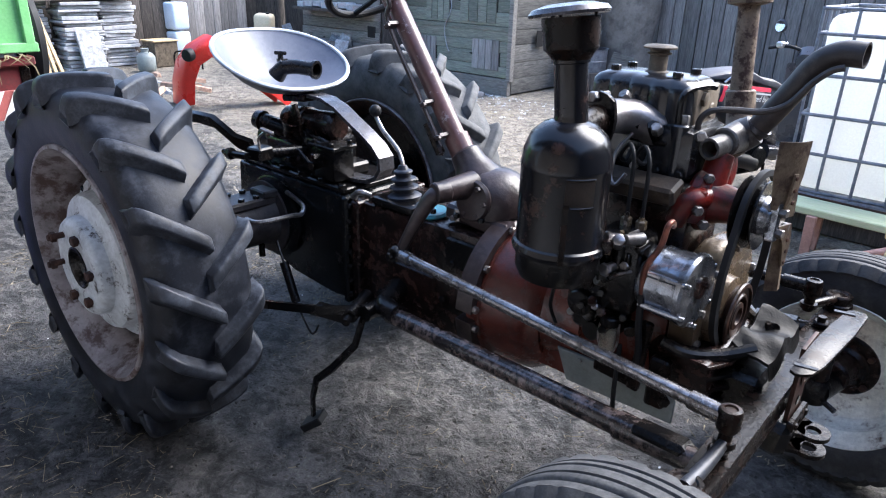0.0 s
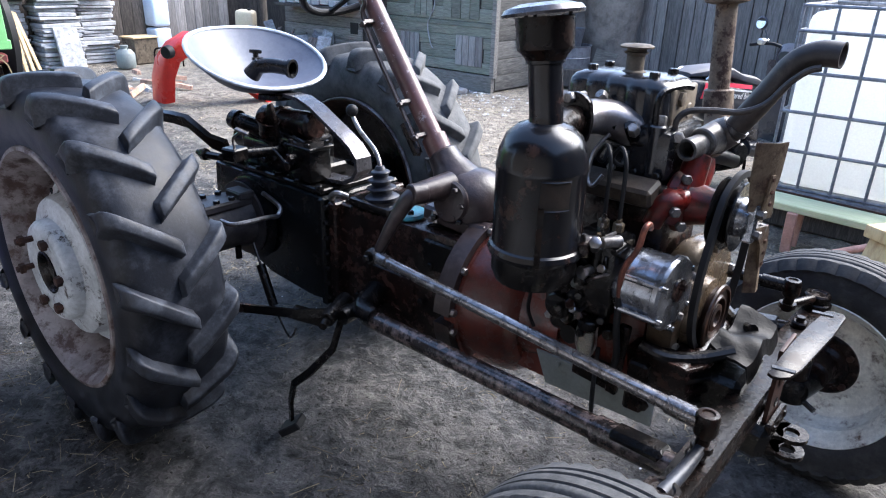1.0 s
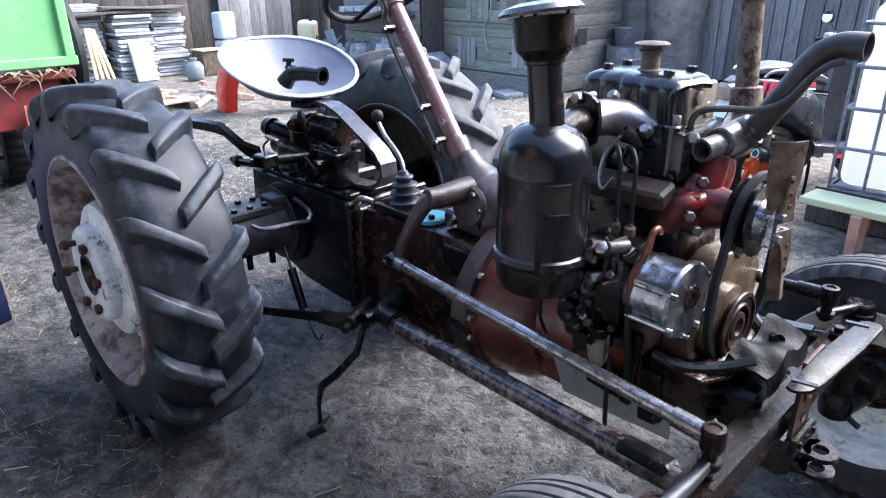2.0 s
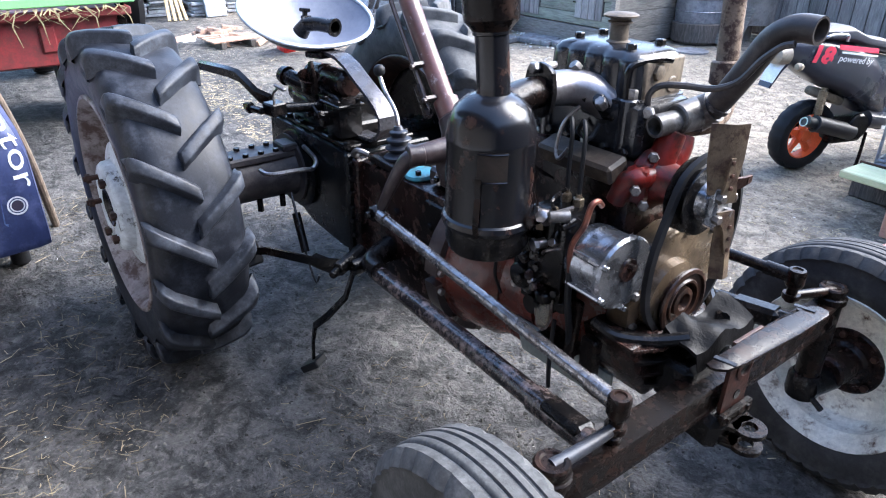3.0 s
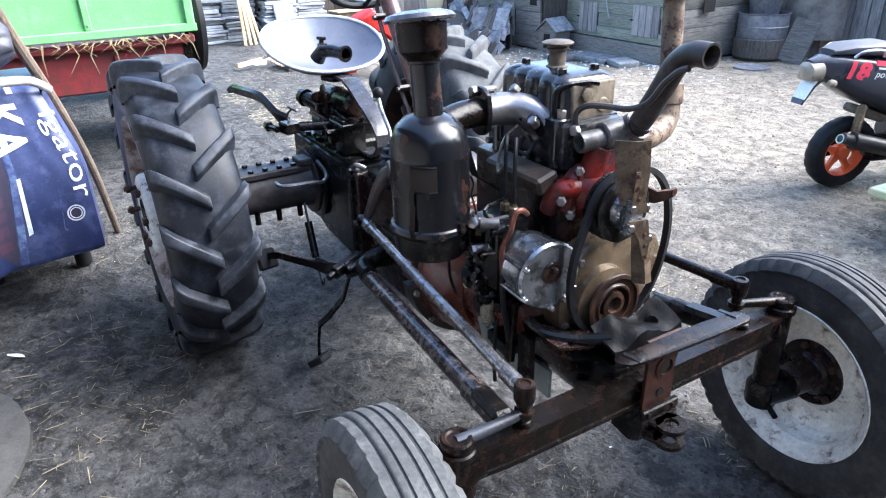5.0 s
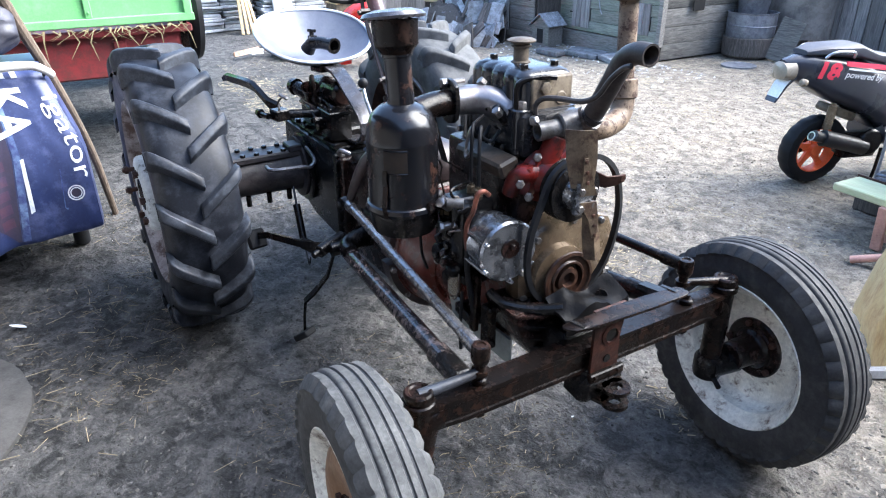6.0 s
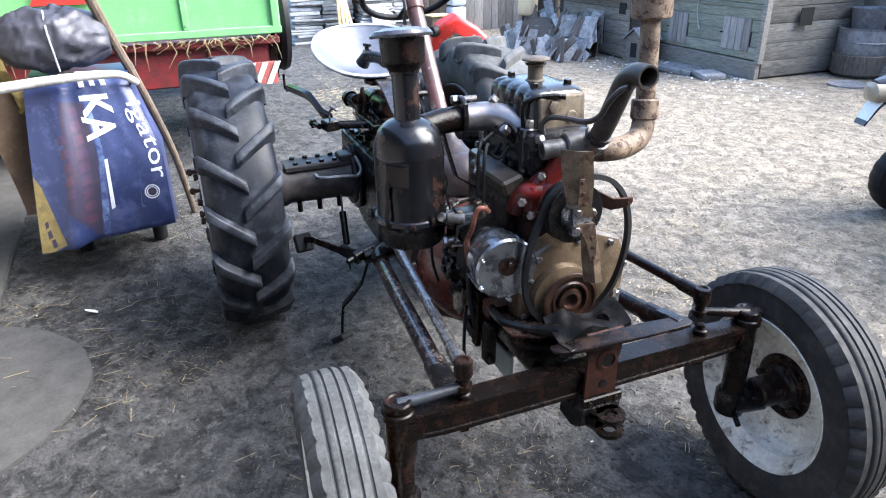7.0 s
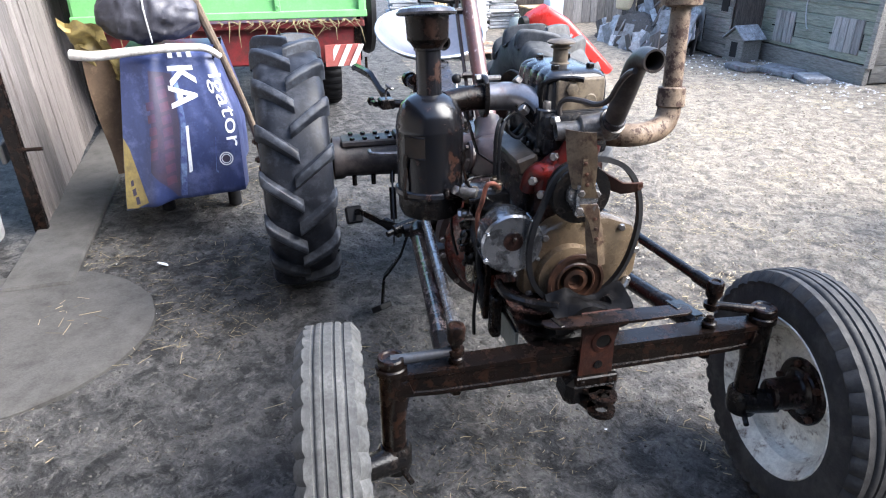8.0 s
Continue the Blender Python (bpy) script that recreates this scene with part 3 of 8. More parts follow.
part("lift_cylinder", M().cyl((0.03, -0.1, 1.0), (-0.14, -0.14, 1.03), 0.033, seg=16, bev=0.006).cyl((-0.14, -0.14, 1.03), (-0.17, -0.147, 1.035), 0.041, 0.035, 16), BROWNBOX, lift_case)
part("filler_funnel", M().lathe([(0.025, 0), (0.03, 0.04), (0.045, 0.075), (0.04, 0.075), (0.02, 0.03)], (0.02, -0.13, 1.0), (0.4, -0.1, 0.8), 18), BROWNBOX, lift_case, "rusty funnel-shaped filler")
part("lift_shaft", M().cyl((0.1, -0.12, 0.955), (0.06, -0.33, 0.965), 0.02, seg=14).box((0.07, -0.3, 0.965), (0.07, 0.07, 0.05), (0, 0, 10), 0.006), GREASE, lift_case)
part("valve_tap", M().tube([(0.07, -0.3, 0.99), (0.065, -0.3, 1.02), (0.09, -0.29, 1.045)], 0.005, 6).box((0.1, -0.285, 1.05), (0.05, 0.02, 0.012), (0, 20, 30), 0.003), STEEL, lift_case)
part("union_nut", M().hexbolt((-0.02, -0.36, 0.955), (-1, 0, 0), 0.022, 0.03).cyl((-0.05, -0.36, 0.955), (-0.08, -0.36, 0.955), 0.01, seg=8).cyl((0.06, -0.35, 0.96), (-0.02, -0.36, 0.955), 0.014, seg=10), GREASE, lift_case)
arm = M().strip([(-0.5, -0.395, 1.035), (-0.46, -0.387, 1.05), (-0.25, -0.35, 1.055), (-0.17, -0.335, 1.05), (-0.08, -0.3, 0.985), (-0.02, -0.27, 0.965)], [0.02, 0.035, 0.04, 0.045, 0.05, 0.06], 0.022, (0.1, -0.35, 1))
part("lift_arm", arm, GREASE, lift_case, "bent black lift arm")
for k, (a, b) in enumerate((((0.1, -0.12, 1.0), (0.26, -0.1, 0.88)), ((0.05, -0.1, 1.01), (0.3, -0.06, 0.88)), ((-0.1, -0.14, 0.97), (0.2, -0.14, 0.87)))):
    c = (Vector(a) + Vector(b)) / 2 + V(0.04, -0.02, 0.05)
    part("oil_pipe", M().tube([a, c, b], 0.008, 8), GREASE, lift_case)
for k in range(5):
    part("lift_nut", M().hexbolt((-0.13 + 0.07 * k, -0.125, 0.9 + 0.02 * (k % 2)), (0, -1, 0), 0.012, 0.014), GREASE, lift_case)

part("fin", M().prism([(-0.03, 0.0), (0.05, 0.0), (0.045, 0.07), (0.025, 0.125), (0.005, 0.12), (-0.02, 0.05)], (0.05, -0.125, 1.0), (1, 0, 0.1), (0, 0, 1), 0.016, bev=0.004), RUST_DARK, lift_case, "upright iron fin")
part("spool_cylinder", M().lathe([(0.0, 0.0), (0.05, 0.0), (0.056, 0.008), (0.056, 0.1), (0.06, 0.104), (0.06, 0.13), (0.054, 0.134), (0.054, 0.3), (0.04, 0.31), (0.0, 0.31)], (-0.1, -0.04, 1.03), (1, 0, 0.06), 24), BROWNBOX, lift_case, "rusty brown spool cylinder")
part("valve_block", M().box((0.24, -0.1, 0.93), (0.13, 0.1, 0.12), bev=0.01, seg=2).box((0.24, -0.1, 0.995), (0.15, 0.115, 0.014), bev=0.004).bolts([(0.19, -0.145, 1.002), (0.29, -0.145, 1.002), (0.19, -0.06, 1.002), (0.29, -0.06, 1.002)], (0, 0, 1), 0.01, 0.014), GREASE, lift_case, "greasy valve block")
part("relief_valve", M().cyl((0.25, -0.15, 0.96), (0.25, -0.19, 0.965), 0.014, seg=10).hexbolt((0.25, -0.19, 0.965), (0, -1, 0.1), 0.016, 0.016).cyl((0.2, -0.15, 0.92), (0.2, -0.175, 0.92), 0.018, seg=12, bev=0.003), BROWNBOX, lift_case)
for k in range(6):
    part("edge_bolt", M().hexbolt((-0.25 + 0.12 * k, -0.15, 0.862), (0, 0, 1), 0.014, 0.016).cyl((-0.25 + 0.12 * k, -0.15, 0.86), (-0.25 + 0.12 * k, -0.15, 0.864), 0.018, seg=10), GREASE, lift_case)

# front gearbox half and bell housing
g = M()
g.prism([(0.415, 0.415), (0.415, 0.835), (1.02, 0.85), (1.02, 0.45), (0.8, 0.43)], (0, 0.152, 0), (1, 0, 0), (0, 0, 1), 0.304, bev=0.012)
g.box((0.44, 0, 0.63), (0.04, 0.35, 0.42), bev=0.006)
g.box((0.72, -0.155, 0.6), (0.2, 0.02, 0.14), bev=0.008)
gb = part("gearbox", g, BROWNBOX, tractor, "oily brown gearbox casting")
for k in range(6):
    part("cover_bolt", M().hexbolt((0.47 + 0.1 * k, -0.12, 0.838 + 0.0025 * k * 4), (0, 0, 1), 0.011, 0.014), GREASE, gb)
for p in ((0.62, 0.66), (0.86, 0.6), (0.7, 0.72), (0.9, 0.74), (0.56, 0.52)):
    part("side_bolt", M().hexbolt((p[0], -0.158, p[1]), (0, -1, 0), 0.012, 0.014), GREASE, gb)
part("side_cover", M().box((0.94, -0.15, 0.775), (0.15, 0.03, 0.1), bev=0.006), GREASE, gb)
part("selector_cover", M().box((0.6, -0.06, 0.855), (0.2, 0.18, 0.03), bev=0.01, seg=2), GREASE, gb)
BOOT = surf("boot_rubber", (0.008, 0.0095, 0.016), (0.014, 0.016, 0.025), 0.35, scale=12, bump=0.1, spec=0.45)
bt = M().lathe([(0.056, 0.0), (0.06, 0.012), (0.052, 0.018), (0.034, 0.024), (0.036, 0.03), (0.052, 0.042), (0.05, 0.046), (0.031, 0.052), (0.033, 0.058), (0.046, 0.07), (0.044, 0.074), (0.026, 0.08), (0.028, 0.086), (0.034, 0.096), (0.032, 0.1), (0.02, 0.105), (0.014, 0.118), (0.0, 0.118)], (0.592, -0.072, 0.864), (-0.1, 0, 1), 24)
lever = part("gear_lever", M().tube([(0.59, -0.073, 0.95), (0.55, -0.06, 1.02), (0.45, -0.04, 1.075), (0.4, -0.028, 1.118)], 0.008, 8), STEEL, tractor, "bent steel gear lever with black ball knob and rubber boot")
part("boot", bt, BOOT, lever, "ribbed blue-black rubber boot")
part("knob", M().lathe([(0.002, -0.022), (0.012, -0.019), (0.02, -0.01), (0.022, 0.0), (0.02, 0.01), (0.012, 0.019), (0.002, 0.022)], (0.397, -0.027, 1.135), (0, 0, 1), 16), RUBBER_BLACK, lever, "round black knob")
part("range_lever", M().tube([(0.5, -0.15, 0.87), (0.48, -0.18, 0.885), (0.44, -0.175, 0.86), (0.42, -0.15, 0.845)], 0.011, 8), STEEL, gb)
part("oil_cap", M().lathe([(0.0, 0.0), (0.052, 0.0), (0.055, 0.006), (0.05, 0.014), (0.0, 0.016)], (0.74, -0.09, 0.85), (0, -0.1, 1), 28), TURQUOISE, gb, "turquoise-painted round cap")
part("clamp_bolt", M().hexbolt((0.86, -0.1, 0.86), (0, 0, 1), 0.014, 0.04).cyl((0.86, -0.13, 0.875), (0.86, -0.07, 0.875), 0.009, seg=8), STEEL, gb)

bell = M().lathe([(0.16, 0.0), (0.235, 0.0), (0.238, 0.045), (0.232, 0.05), (0.228, 0.09), (0.215, 0.17), (0.195, 0.2), (0.17, 0.22), (0.13, 0.22)], (1.02, 0, 0.645), (1, 0, 0), 48)
bh = part("bell_housing", bell, PRIMER, tractor, "red-brown primed bell housing, wet with oil")
fl = M()
for a0, a1 in ((15, 88), (95, 165)):
    rings = []
    for k in range(9):
        a = radians(90 + (a0 + (a1 - a0) * k / 8))
        c, sn = math.cos(a), math.sin(a)
        rings.append([V(x, c * r, 0.645 + sn * r) for x, r in ((1.0, 0.2), (1.0, 0.262), (1.06, 0.262), (1.06, 0.2))])
    fl.quads(rings)
part("bell_flange", fl, HOUSING, bh, "worn grey-brown flange")
for a in (20, 55, 85, 100, 130, 160):
    r = radians(90 + a)
    part("bell_bolt", M().hexbolt((1.06, math.cos(r) * 0.248, 0.645 + math.sin(r) * 0.248), (1, 0, 0), 0.012, 0.014), STEEL, bh)

# steering box, column and wheel
sb = M().lathe([(0.036, 0.0), (0.05, 0.01), (0.056, 0.05), (0.075, 0.09), (0.095, 0.13), (0.1, 0.18), (0.09, 0.22), (0.0, 0.23)], (0.79, 0, 1.06), (0.52, 0, -0.62), 26)
sb.box((0.93, 0.0, 0.875), (0.25, 0.21, 0.05), (0, 4, 0), 0.01)
sb.lathe([(0.1, -0.075), (0.122, -0.06), (0.126, -0.03), (0.12, 0.0), (0.104, 0.03), (0.08, 0.055), (0.05, 0.072), (0.0, 0.08)], (0.925, 0.0, 0.95), (-0.12, -0.05, 1), 28)
sb.lathe([(0.062, 0.0), (0.066, 0.012), (0.06, 0.022), (0.03, 0.026), (0.0, 0.026)], (0.93, -0.1, 0.945), (0, -1, 0.15), 22)
sb.cyl((0.9, -0.08, 0.985), (0.88, -0.2, 0.985), 0.045, 0.032, 18)
box = part("steering_box", sb, HOUSING, tractor, "grey-brown cast steering box")
for k in range(6):
    a = radians(60 * k)
    part("box_bolt", M().hexbolt((0.93 + 0.05 * math.cos(a), -0.12, 0.947 + 0.05 * math.sin(a)), (0, -1, 0.15), 0.009, 0.012), HOUSING, box)
col = part("steering_column", M().cyl((0.79, 0, 1.05), (0.45, 0, 1.53), 0.033, seg=20).cyl((0.79, 0, 1.05), (0.755, 0, 1.1), 0.042, seg=18).cyl((0.475, 0, 1.495), (0.435, 0, 1.55), 0.039, seg=18), COLUMN, tractor, "chipped brown steering column with control rod")
part("control_rod", M().tube([(0.74, -0.055, 1.045), (0.72, -0.055, 1.1), (0.5, -0.05, 1.42), (0.49, -0.045, 1.5), (0.45, -0.04, 1.55)], 0.008, 8), HOUSING, col)
part("rod_sleeve", M().cyl((0.74, -0.055, 1.05), (0.68, -0.055, 1.14), 0.017, seg=10), RUST_DARK, col)
for f in (0.12, 0.32, 0.8):
    p = V(0.79, 0, 1.05).lerp(V(0.45, 0, 1.53), f)
    part("rod_clip", M().box(p + V(-0.01, -0.04, 0), (0.03, 0.07, 0.014), (0, -35, 0), 0.002).hexbolt(p + V(0, -0.075, 0.0), (0, -1, 0), 0.009, 0.01), HOUSING, col)
wd = V(-0.578, 0, 0.816)
wc = V(0.42, 0, 1.565)
u, w2, d = basis(wd)
sw = part("steering_wheel", M().tube([wc + (u * math.cos(a) + w2 * math.sin(a)) * 0.2 for a in [2 * math.pi * k / 40 for k in range(41)]], 0.013, 10, 1, False), RUBBER_BLACK, tractor, "thin black steering wheel")
for k in range(3):
    a = 2 * math.pi * k / 3 + 0.5
    part("spoke", M().cyl(wc - d * 0.03, wc + (u * math.cos(a) + w2 * math.sin(a)) * 0.198, 0.009, seg=8), RUBBER_BLACK, sw)
part("wheel_hub", M().cyl(wc - d * 0.06, wc + d * 0.015, 0.03, seg=16, bev=0.005), RUBBER_BLACK, sw)
dl = part("drop_arm", M().tube([(0.88, -0.2, 0.985), (0.865, -0.235, 0.965), (0.83, -0.262, 0.89), (0.785, -0.28, 0.79)], [0.03, 0.016], 12), HOUSING, tractor, "steering drop arm")
part("arm_eye", M().cyl((0.89, -0.185, 0.985), (0.875, -0.235, 0.985), 0.033, seg=18, bev=0.004), HOUSING, dl)


ARM_STEEL = surf("blue_grey_arm", (0.04, 0.045, 0.056), (0.018, 0.02, 0.025), 0.42, 0.2, scale=12, bump=0.15, worn=(0.012, 0.0095, 0.009), amount=0.42, rough2=0.55, spec=0.3)


def drag_link(s):
    a, b = V(0.777, s * 0.29, 0.777), V(1.858, s * 0.392, 0.765)
    if s > 0:
        b = V(1.80, 0.425, 0.765)
    m = M().cyl(a.lerp(b, 0.03), a.lerp(b, 0.97), 0.0165, seg=14).cyl(a.lerp(b, 0.92), a.lerp(b, 0.985), 0.021, seg=14).cyl(a.lerp(b, 0.015), a.lerp(b, 0.06), 0.021, seg=14)
    link = part("drag_link", m, ROD if s < 0 else GREASE, tractor, "long worn steering rod with ball joints")
    part("ball_joint", M().lathe([(0.0, -0.03), (0.02, -0.03), (0.0255, -0.018), (0.0255, 0.018), (0.022, 0.024), (0.014, 0.025), (0.012, 0.021), (0.0, 0.021)], b, (0, 0, 1), 18).cyl(b + V(0, 0, -0.03), b + V(0, 0, -0.075), 0.015, seg=12).cyl(b + V(0, 0, -0.05), b + V(0, 0, -0.065), 0.024, seg=12), RUST_DARK, link)
    part("ball_joint", M().lathe([(0.0, -0.03), (0.022, -0.028), (0.027, -0.01), (0.027, 0.015), (0.02, 0.025), (0.0, 0.025)], a, (0.1, -1, 0.1), 18).hexbolt(a + V(0, -0.03 * -s if s > 0 else -0.03, 0), (0, -1 if s < 0 else 1, 0), 0.012, 0.012), GREASE, link)
    k = V(1.85, s * 0.57, 0.69)
    part("steering_arm", M().tube([k + V(0, 0, 0.006), k.lerp(b, 0.5) + V(0.004, 0, -0.024), b + V(0, 0, -0.058)], [0.0165, 0.0125], 12, 4), ARM_STEEL if s < 0 else RUST_DARK, link, "bright worn steering arm" if s < 0 else "")


drag_link(-1)
drag_link(1)

# pale pinkish wear that also carries the tube's highlights in its colour
RADIUS = surf("black_worn_tube", (0.011, 0.0098, 0.01), (0.024, 0.018, 0.017), 0.18, scale=11, fine=90, bump=0.1, worn=(0.26, 0.2, 0.185), amount=0.4, soft=0.12, rough2=0.3, worn_metal=0.6, spec=0.5)

# front axle
beam = M()
rings = []
for y, top, h, x0, x1 in ((-0.56, 0.664, 0.07, 1.82, 1.88), (-0.45, 0.667, 0.078, 1.815, 1.885), (-0.2, 0.67, 0.082, 1.815, 1.885), (0.0, 0.671, 0.083, 1.815, 1.885), (0.2, 0.67, 0.082, 1.815, 1.885), (0.45, 0.667, 0.078, 1.815, 1.885), (0.56, 0.664, 0.07, 1.82, 1.88)):
    z0 = top - h
    rings.append([V(x1, y, top), V(x1, y, top - 0.014), V(x1 - 0.003, y, top - 0.018), V(x1 - 0.003, y, z0 + 0.016), V(x1, y, z0 + 0.012), V(x1, y, z0), V(x0, y, z0), V(x0, y, top)])
beam.quads(rings)
axle = part("front_axle", beam, RUST_DARK, tractor, "dark rusty front axle beam")
for s in (-1, 1):
    k = M()
    k.cyl((1.85, s * 0.57, 0.40), (1.85, s * 0.57, 0.66), 0.036, seg=18)
    k.tube([(1.85, s * 0.52, 0.62), (1.85, s * 0.555, 0.6), (1.85, s * 0.57, 0.52)], [0.042, 0.038], 12)
    k.cyl((1.85, s * 0.57, 0.66), (1.85, s * 0.57, 0.685), 0.044, seg=18, bev=0.004)
    k.lathe([(0.036, 0.0), (0.038, 0.006), (0.038, 0.022), (0.034, 0.027), (0.026, 0.027), (0.022, 0.023), (0.0, 0.022)], (1.85, s * 0.57, 0.685), (0, 0, 1), 20)
    kp = part("kingpin_housing", k, RUST_DARK, axle, "rusty kingpin housing")
    kn = M().lathe([(0.045, 0.0), (0.05, 0.02), (0.05, 0.07), (0.04, 0.085)], (1.85, s * 0.57, 0.325), (0, 0, 1), 18)
    kn.cyl((1.86, s * 0.56, 0.37), (1.895, s * 0.66, 0.372), 0.045, 0.035, 16)
    kn.cyl((1.85, s * 0.57, 0.35), (1.93, s * 0.535, 0.33), 0.009, seg=8)
    part("stub_axle", kn, GREASE, axle)
    part("axle_bolt", M().cyl((1.85, s * 0.39, 0.56), (1.85, s * 0.39, 0.7), 0.012, seg=10).hexbolt((1.85, s * 0.39, 0.585), (0, 0, -1), 0.019, 0.026).cyl((1.85, s * 0.39, 0.668), (1.85, s * 0.39, 0.686), 0.022, seg=14, bev=0.004), RUST_DARK, axle)
for s in (-1, 1):
    rod = M().cyl((0.74, s * 0.285, 0.545), (1.66, s * 0.385, 0.622), 0.03, seg=18)
    rod.cyl((1.62, s * 0.38, 0.618), (1.82, s * 0.405, 0.635), 0.036, 0.03, 16)
    rr = part("radius_rod", rod, RADIUS if s < 0 else GREASE, tractor, "worn tubular radius rod bracing the front axle")
    part("rod_end", M().box((1.73, s * 0.393, 0.632), (0.14, 0.06, 0.06), (0, -5, s * 6), 0.012), GREASE, rr, "greasy forged rod end")
    part("rod_bracket", M().tube([(0.78, s * 0.29, 0.56), (0.7, s * 0.27, 0.56), (0.66, s * 0.17, 0.575)], [0.034, 0.04], 12).cyl((0.66, s * 0.33, 0.535), (0.66, s * 0.15, 0.545), 0.03, seg=14), GREASE, rr)

# bracket, plate and hitch on the axle
br = M()
pts = [(-0.055, 0.80), (0.06, 0.80), (0.06, 0.73), (0.048, 0.7), (0.05, 0.6), (0.06, 0.585), (0.05, 0.53), (-0.04, 0.52), (-0.05, 0.6), (-0.048, 0.72)]
br.prism(pts, (1.893, 0.005, 0), (0, 1, 0), (0, 0, 1), 0.01, bev=0.002)
BRACKET = surf("red_rust_bracket", (0.034, 0.0095, 0.006), (0.014, 0.0058, 0.0045), 0.42, scale=16, fine=110, bump=0.45, worn=(0.07, 0.024, 0.012), amount=0.38, spec=0.25)
brk = part("front_bracket", br, BRACKET, tractor, "rusty red front bracket with holes and hitch rings")
part("bracket_hole", M().lathe([(0.03, 0), (0.034, 0.004), (0.023, 0.006), (0.022, 0.001)], (1.902, 0.02, 0.705), (1, 0, 0), 20, False), BRACKET, brk)
# bracket openings: solid black discs in place of shaded holes
part("bracket_hole", M().cyl((1.9, 0.02, 0.705), (1.9035, 0.02, 0.705), 0.023, seg=20), GREASE, brk, "black disc drawn for the shaded opening")
part("bracket_hole", M().cyl((1.9, 0.012, 0.628), (1.9055, 0.012, 0.628), 0.013, seg=16), GREASE, brk, "black disc drawn for the shaded opening")
part("bracket_strap", M().box((1.913, 0.005, 0.585), (0.018, 0.13, 0.03), (0, 0, 0), 0.004).bolts([(1.92, -0.04, 0.585), (1.92, 0.045, 0.585)], (1, 0, 0), 0.009, 0.008), RUST_DARK, brk)
part("hitch_base", M().box((1.87, 0.0, 0.545), (0.1, 0.16, 0.1), (0, 8, 0), 0.02), GREASE, brk)
for z in (0.552, 0.502):
    ringm = M().ring((1.955, 0.01, z), (0, 0, 1), 0.019, 0.04, 0.012, 24)
    ringm.prism([(0.0, -0.055), (0.052, -0.036), (0.042, 0.0), (0.052, 0.036), (0.0, 0.055)], (1.895, 0.01, z), (1, 0, 0), (0, 1, 0), 0.012, bev=0.002)
    part("hitch_ring", ringm, RUST_DARK, brk)
pl = M()
pl.prism([(0.03, -0.165), (0.042, -0.172), (0.056, -0.168), (0.074, -0.15), (0.084, -0.1), (0.1, 0.1), (0.104, 0.222), (0.095, 0.24), (0.07, 0.243), (0.054, 0.23), (0.05, 0.18), (0.042, 0.12), (0.034, 0.0)], (1.872, 0.0, 0.795), (1, 0, 0), (0, 1, 0.03), 0.008, bev=0.002)
plate = part("top_plate", pl, RUST_DARK, tractor, "flat rusty steel plate with slotted ends")
# slots drawn as black bars for the shade in them
for y in (-0.13, 0.205):
    part("slot", M().box((1.925, y, 0.804 + 0.03 * y), (0.05, 0.014, 0.003), (0, 0, 12), 0.001), GREASE, plate)
lump, rings = M(), []
for i in range(21):
    f = i / 20
    y = -0.1 + 0.235 * f
    top = []
    for k in range(13):
        g = k / 12
        x = 1.745 + 0.105 * g
        q = V(y * 11, x * 11, 2.0)
        z = 0.782 + 0.014 * math.sin(2.6 * f * math.pi - 2.0 * g) + 0.018 * (0.4 - abs(noise.noise(q))) + 0.007 * (0.4 - abs(noise.noise(q * 2.7))) - 0.02 * g
        top.append(V(x + 0.01 * noise.noise(q + V(4, 0, 0)), y, z - (0.035 if k in (0, 12) else 0)))
    rings.append(top + [p + V(0, 0, -0.008) for p in top[::-1]])
lump.quads(rings)
CRUMPLED = surf("crumpled_grey_iron", (0.0034, 0.0035, 0.0042), (0.002, 0.0019, 0.002), 0.4, scale=12, fine=90, bump=0.4, worn=(0.0095, 0.0088, 0.0088), amount=0.4, soft=0.12, rough2=0.6, spec=0.08)
part("crumpled_bracket", lump, CRUMPLED, tractor, "crumpled dark sheet-steel support bracket", 45)

# engine
e = M()
e.prism([(1.2, 0.5), (1.2, 0.8), (1.6, 0.8), (1.6, 0.56), (1.52, 0.5)], (0, 0.13, 0), (1, 0, 0), (0, 0, 1), 0.26, bev=0.015)
e.cyl((1.2, 0, 0.66), (1.36, 0, 0.66), 0.17, 0.15, 28)
engine = part("engine_block", e, PRIMER, tractor, "oily two-cylinder engine with red crankcase")
blk = M().box((1.39, 0.02, 0.96), (0.4, 0.22, 0.34), bev=0.02, seg=2)
blk.box((1.39, -0.095, 0.885), (0.36, 0.03, 0.07), bev=0.01)
part("cylinder_block", blk, BROWNBOX, engine, "greasy dark cylinder block")
LEDGE = surf("oily_tan_ledge", (0.05, 0.037, 0.026), (0.02, 0.0145, 0.011), 0.34, scale=10, bump=0.25, worn=(0.1, 0.078, 0.055), amount=0.38, spec=0.3)
part("block_ledge", M().box((1.44, -0.1, 1.115), (0.24, 0.07, 0.05), (18, 0, 0), 0.008), LEDGE, engine)
hd = M().box((1.385, 0.045, 1.195), (0.35, 0.21, 0.13), bev=0.02, seg=2)
hd.cyl((1.515, -0.04, 1.13), (1.515, -0.04, 1.27), 0.024, seg=14, bev=0.004)
hd.cyl((1.27, -0.05, 1.13), (1.27, -0.05, 1.26), 0.024, seg=14)
part("cylinder_head", hd, TANK, engine, "black cylinder head")
part("head_stud", M().hexbolt((1.519, -0.037, 1.27), (0, 0, 1), 0.013, 0.022), BOLT, engine)
vc = M()
rings = []
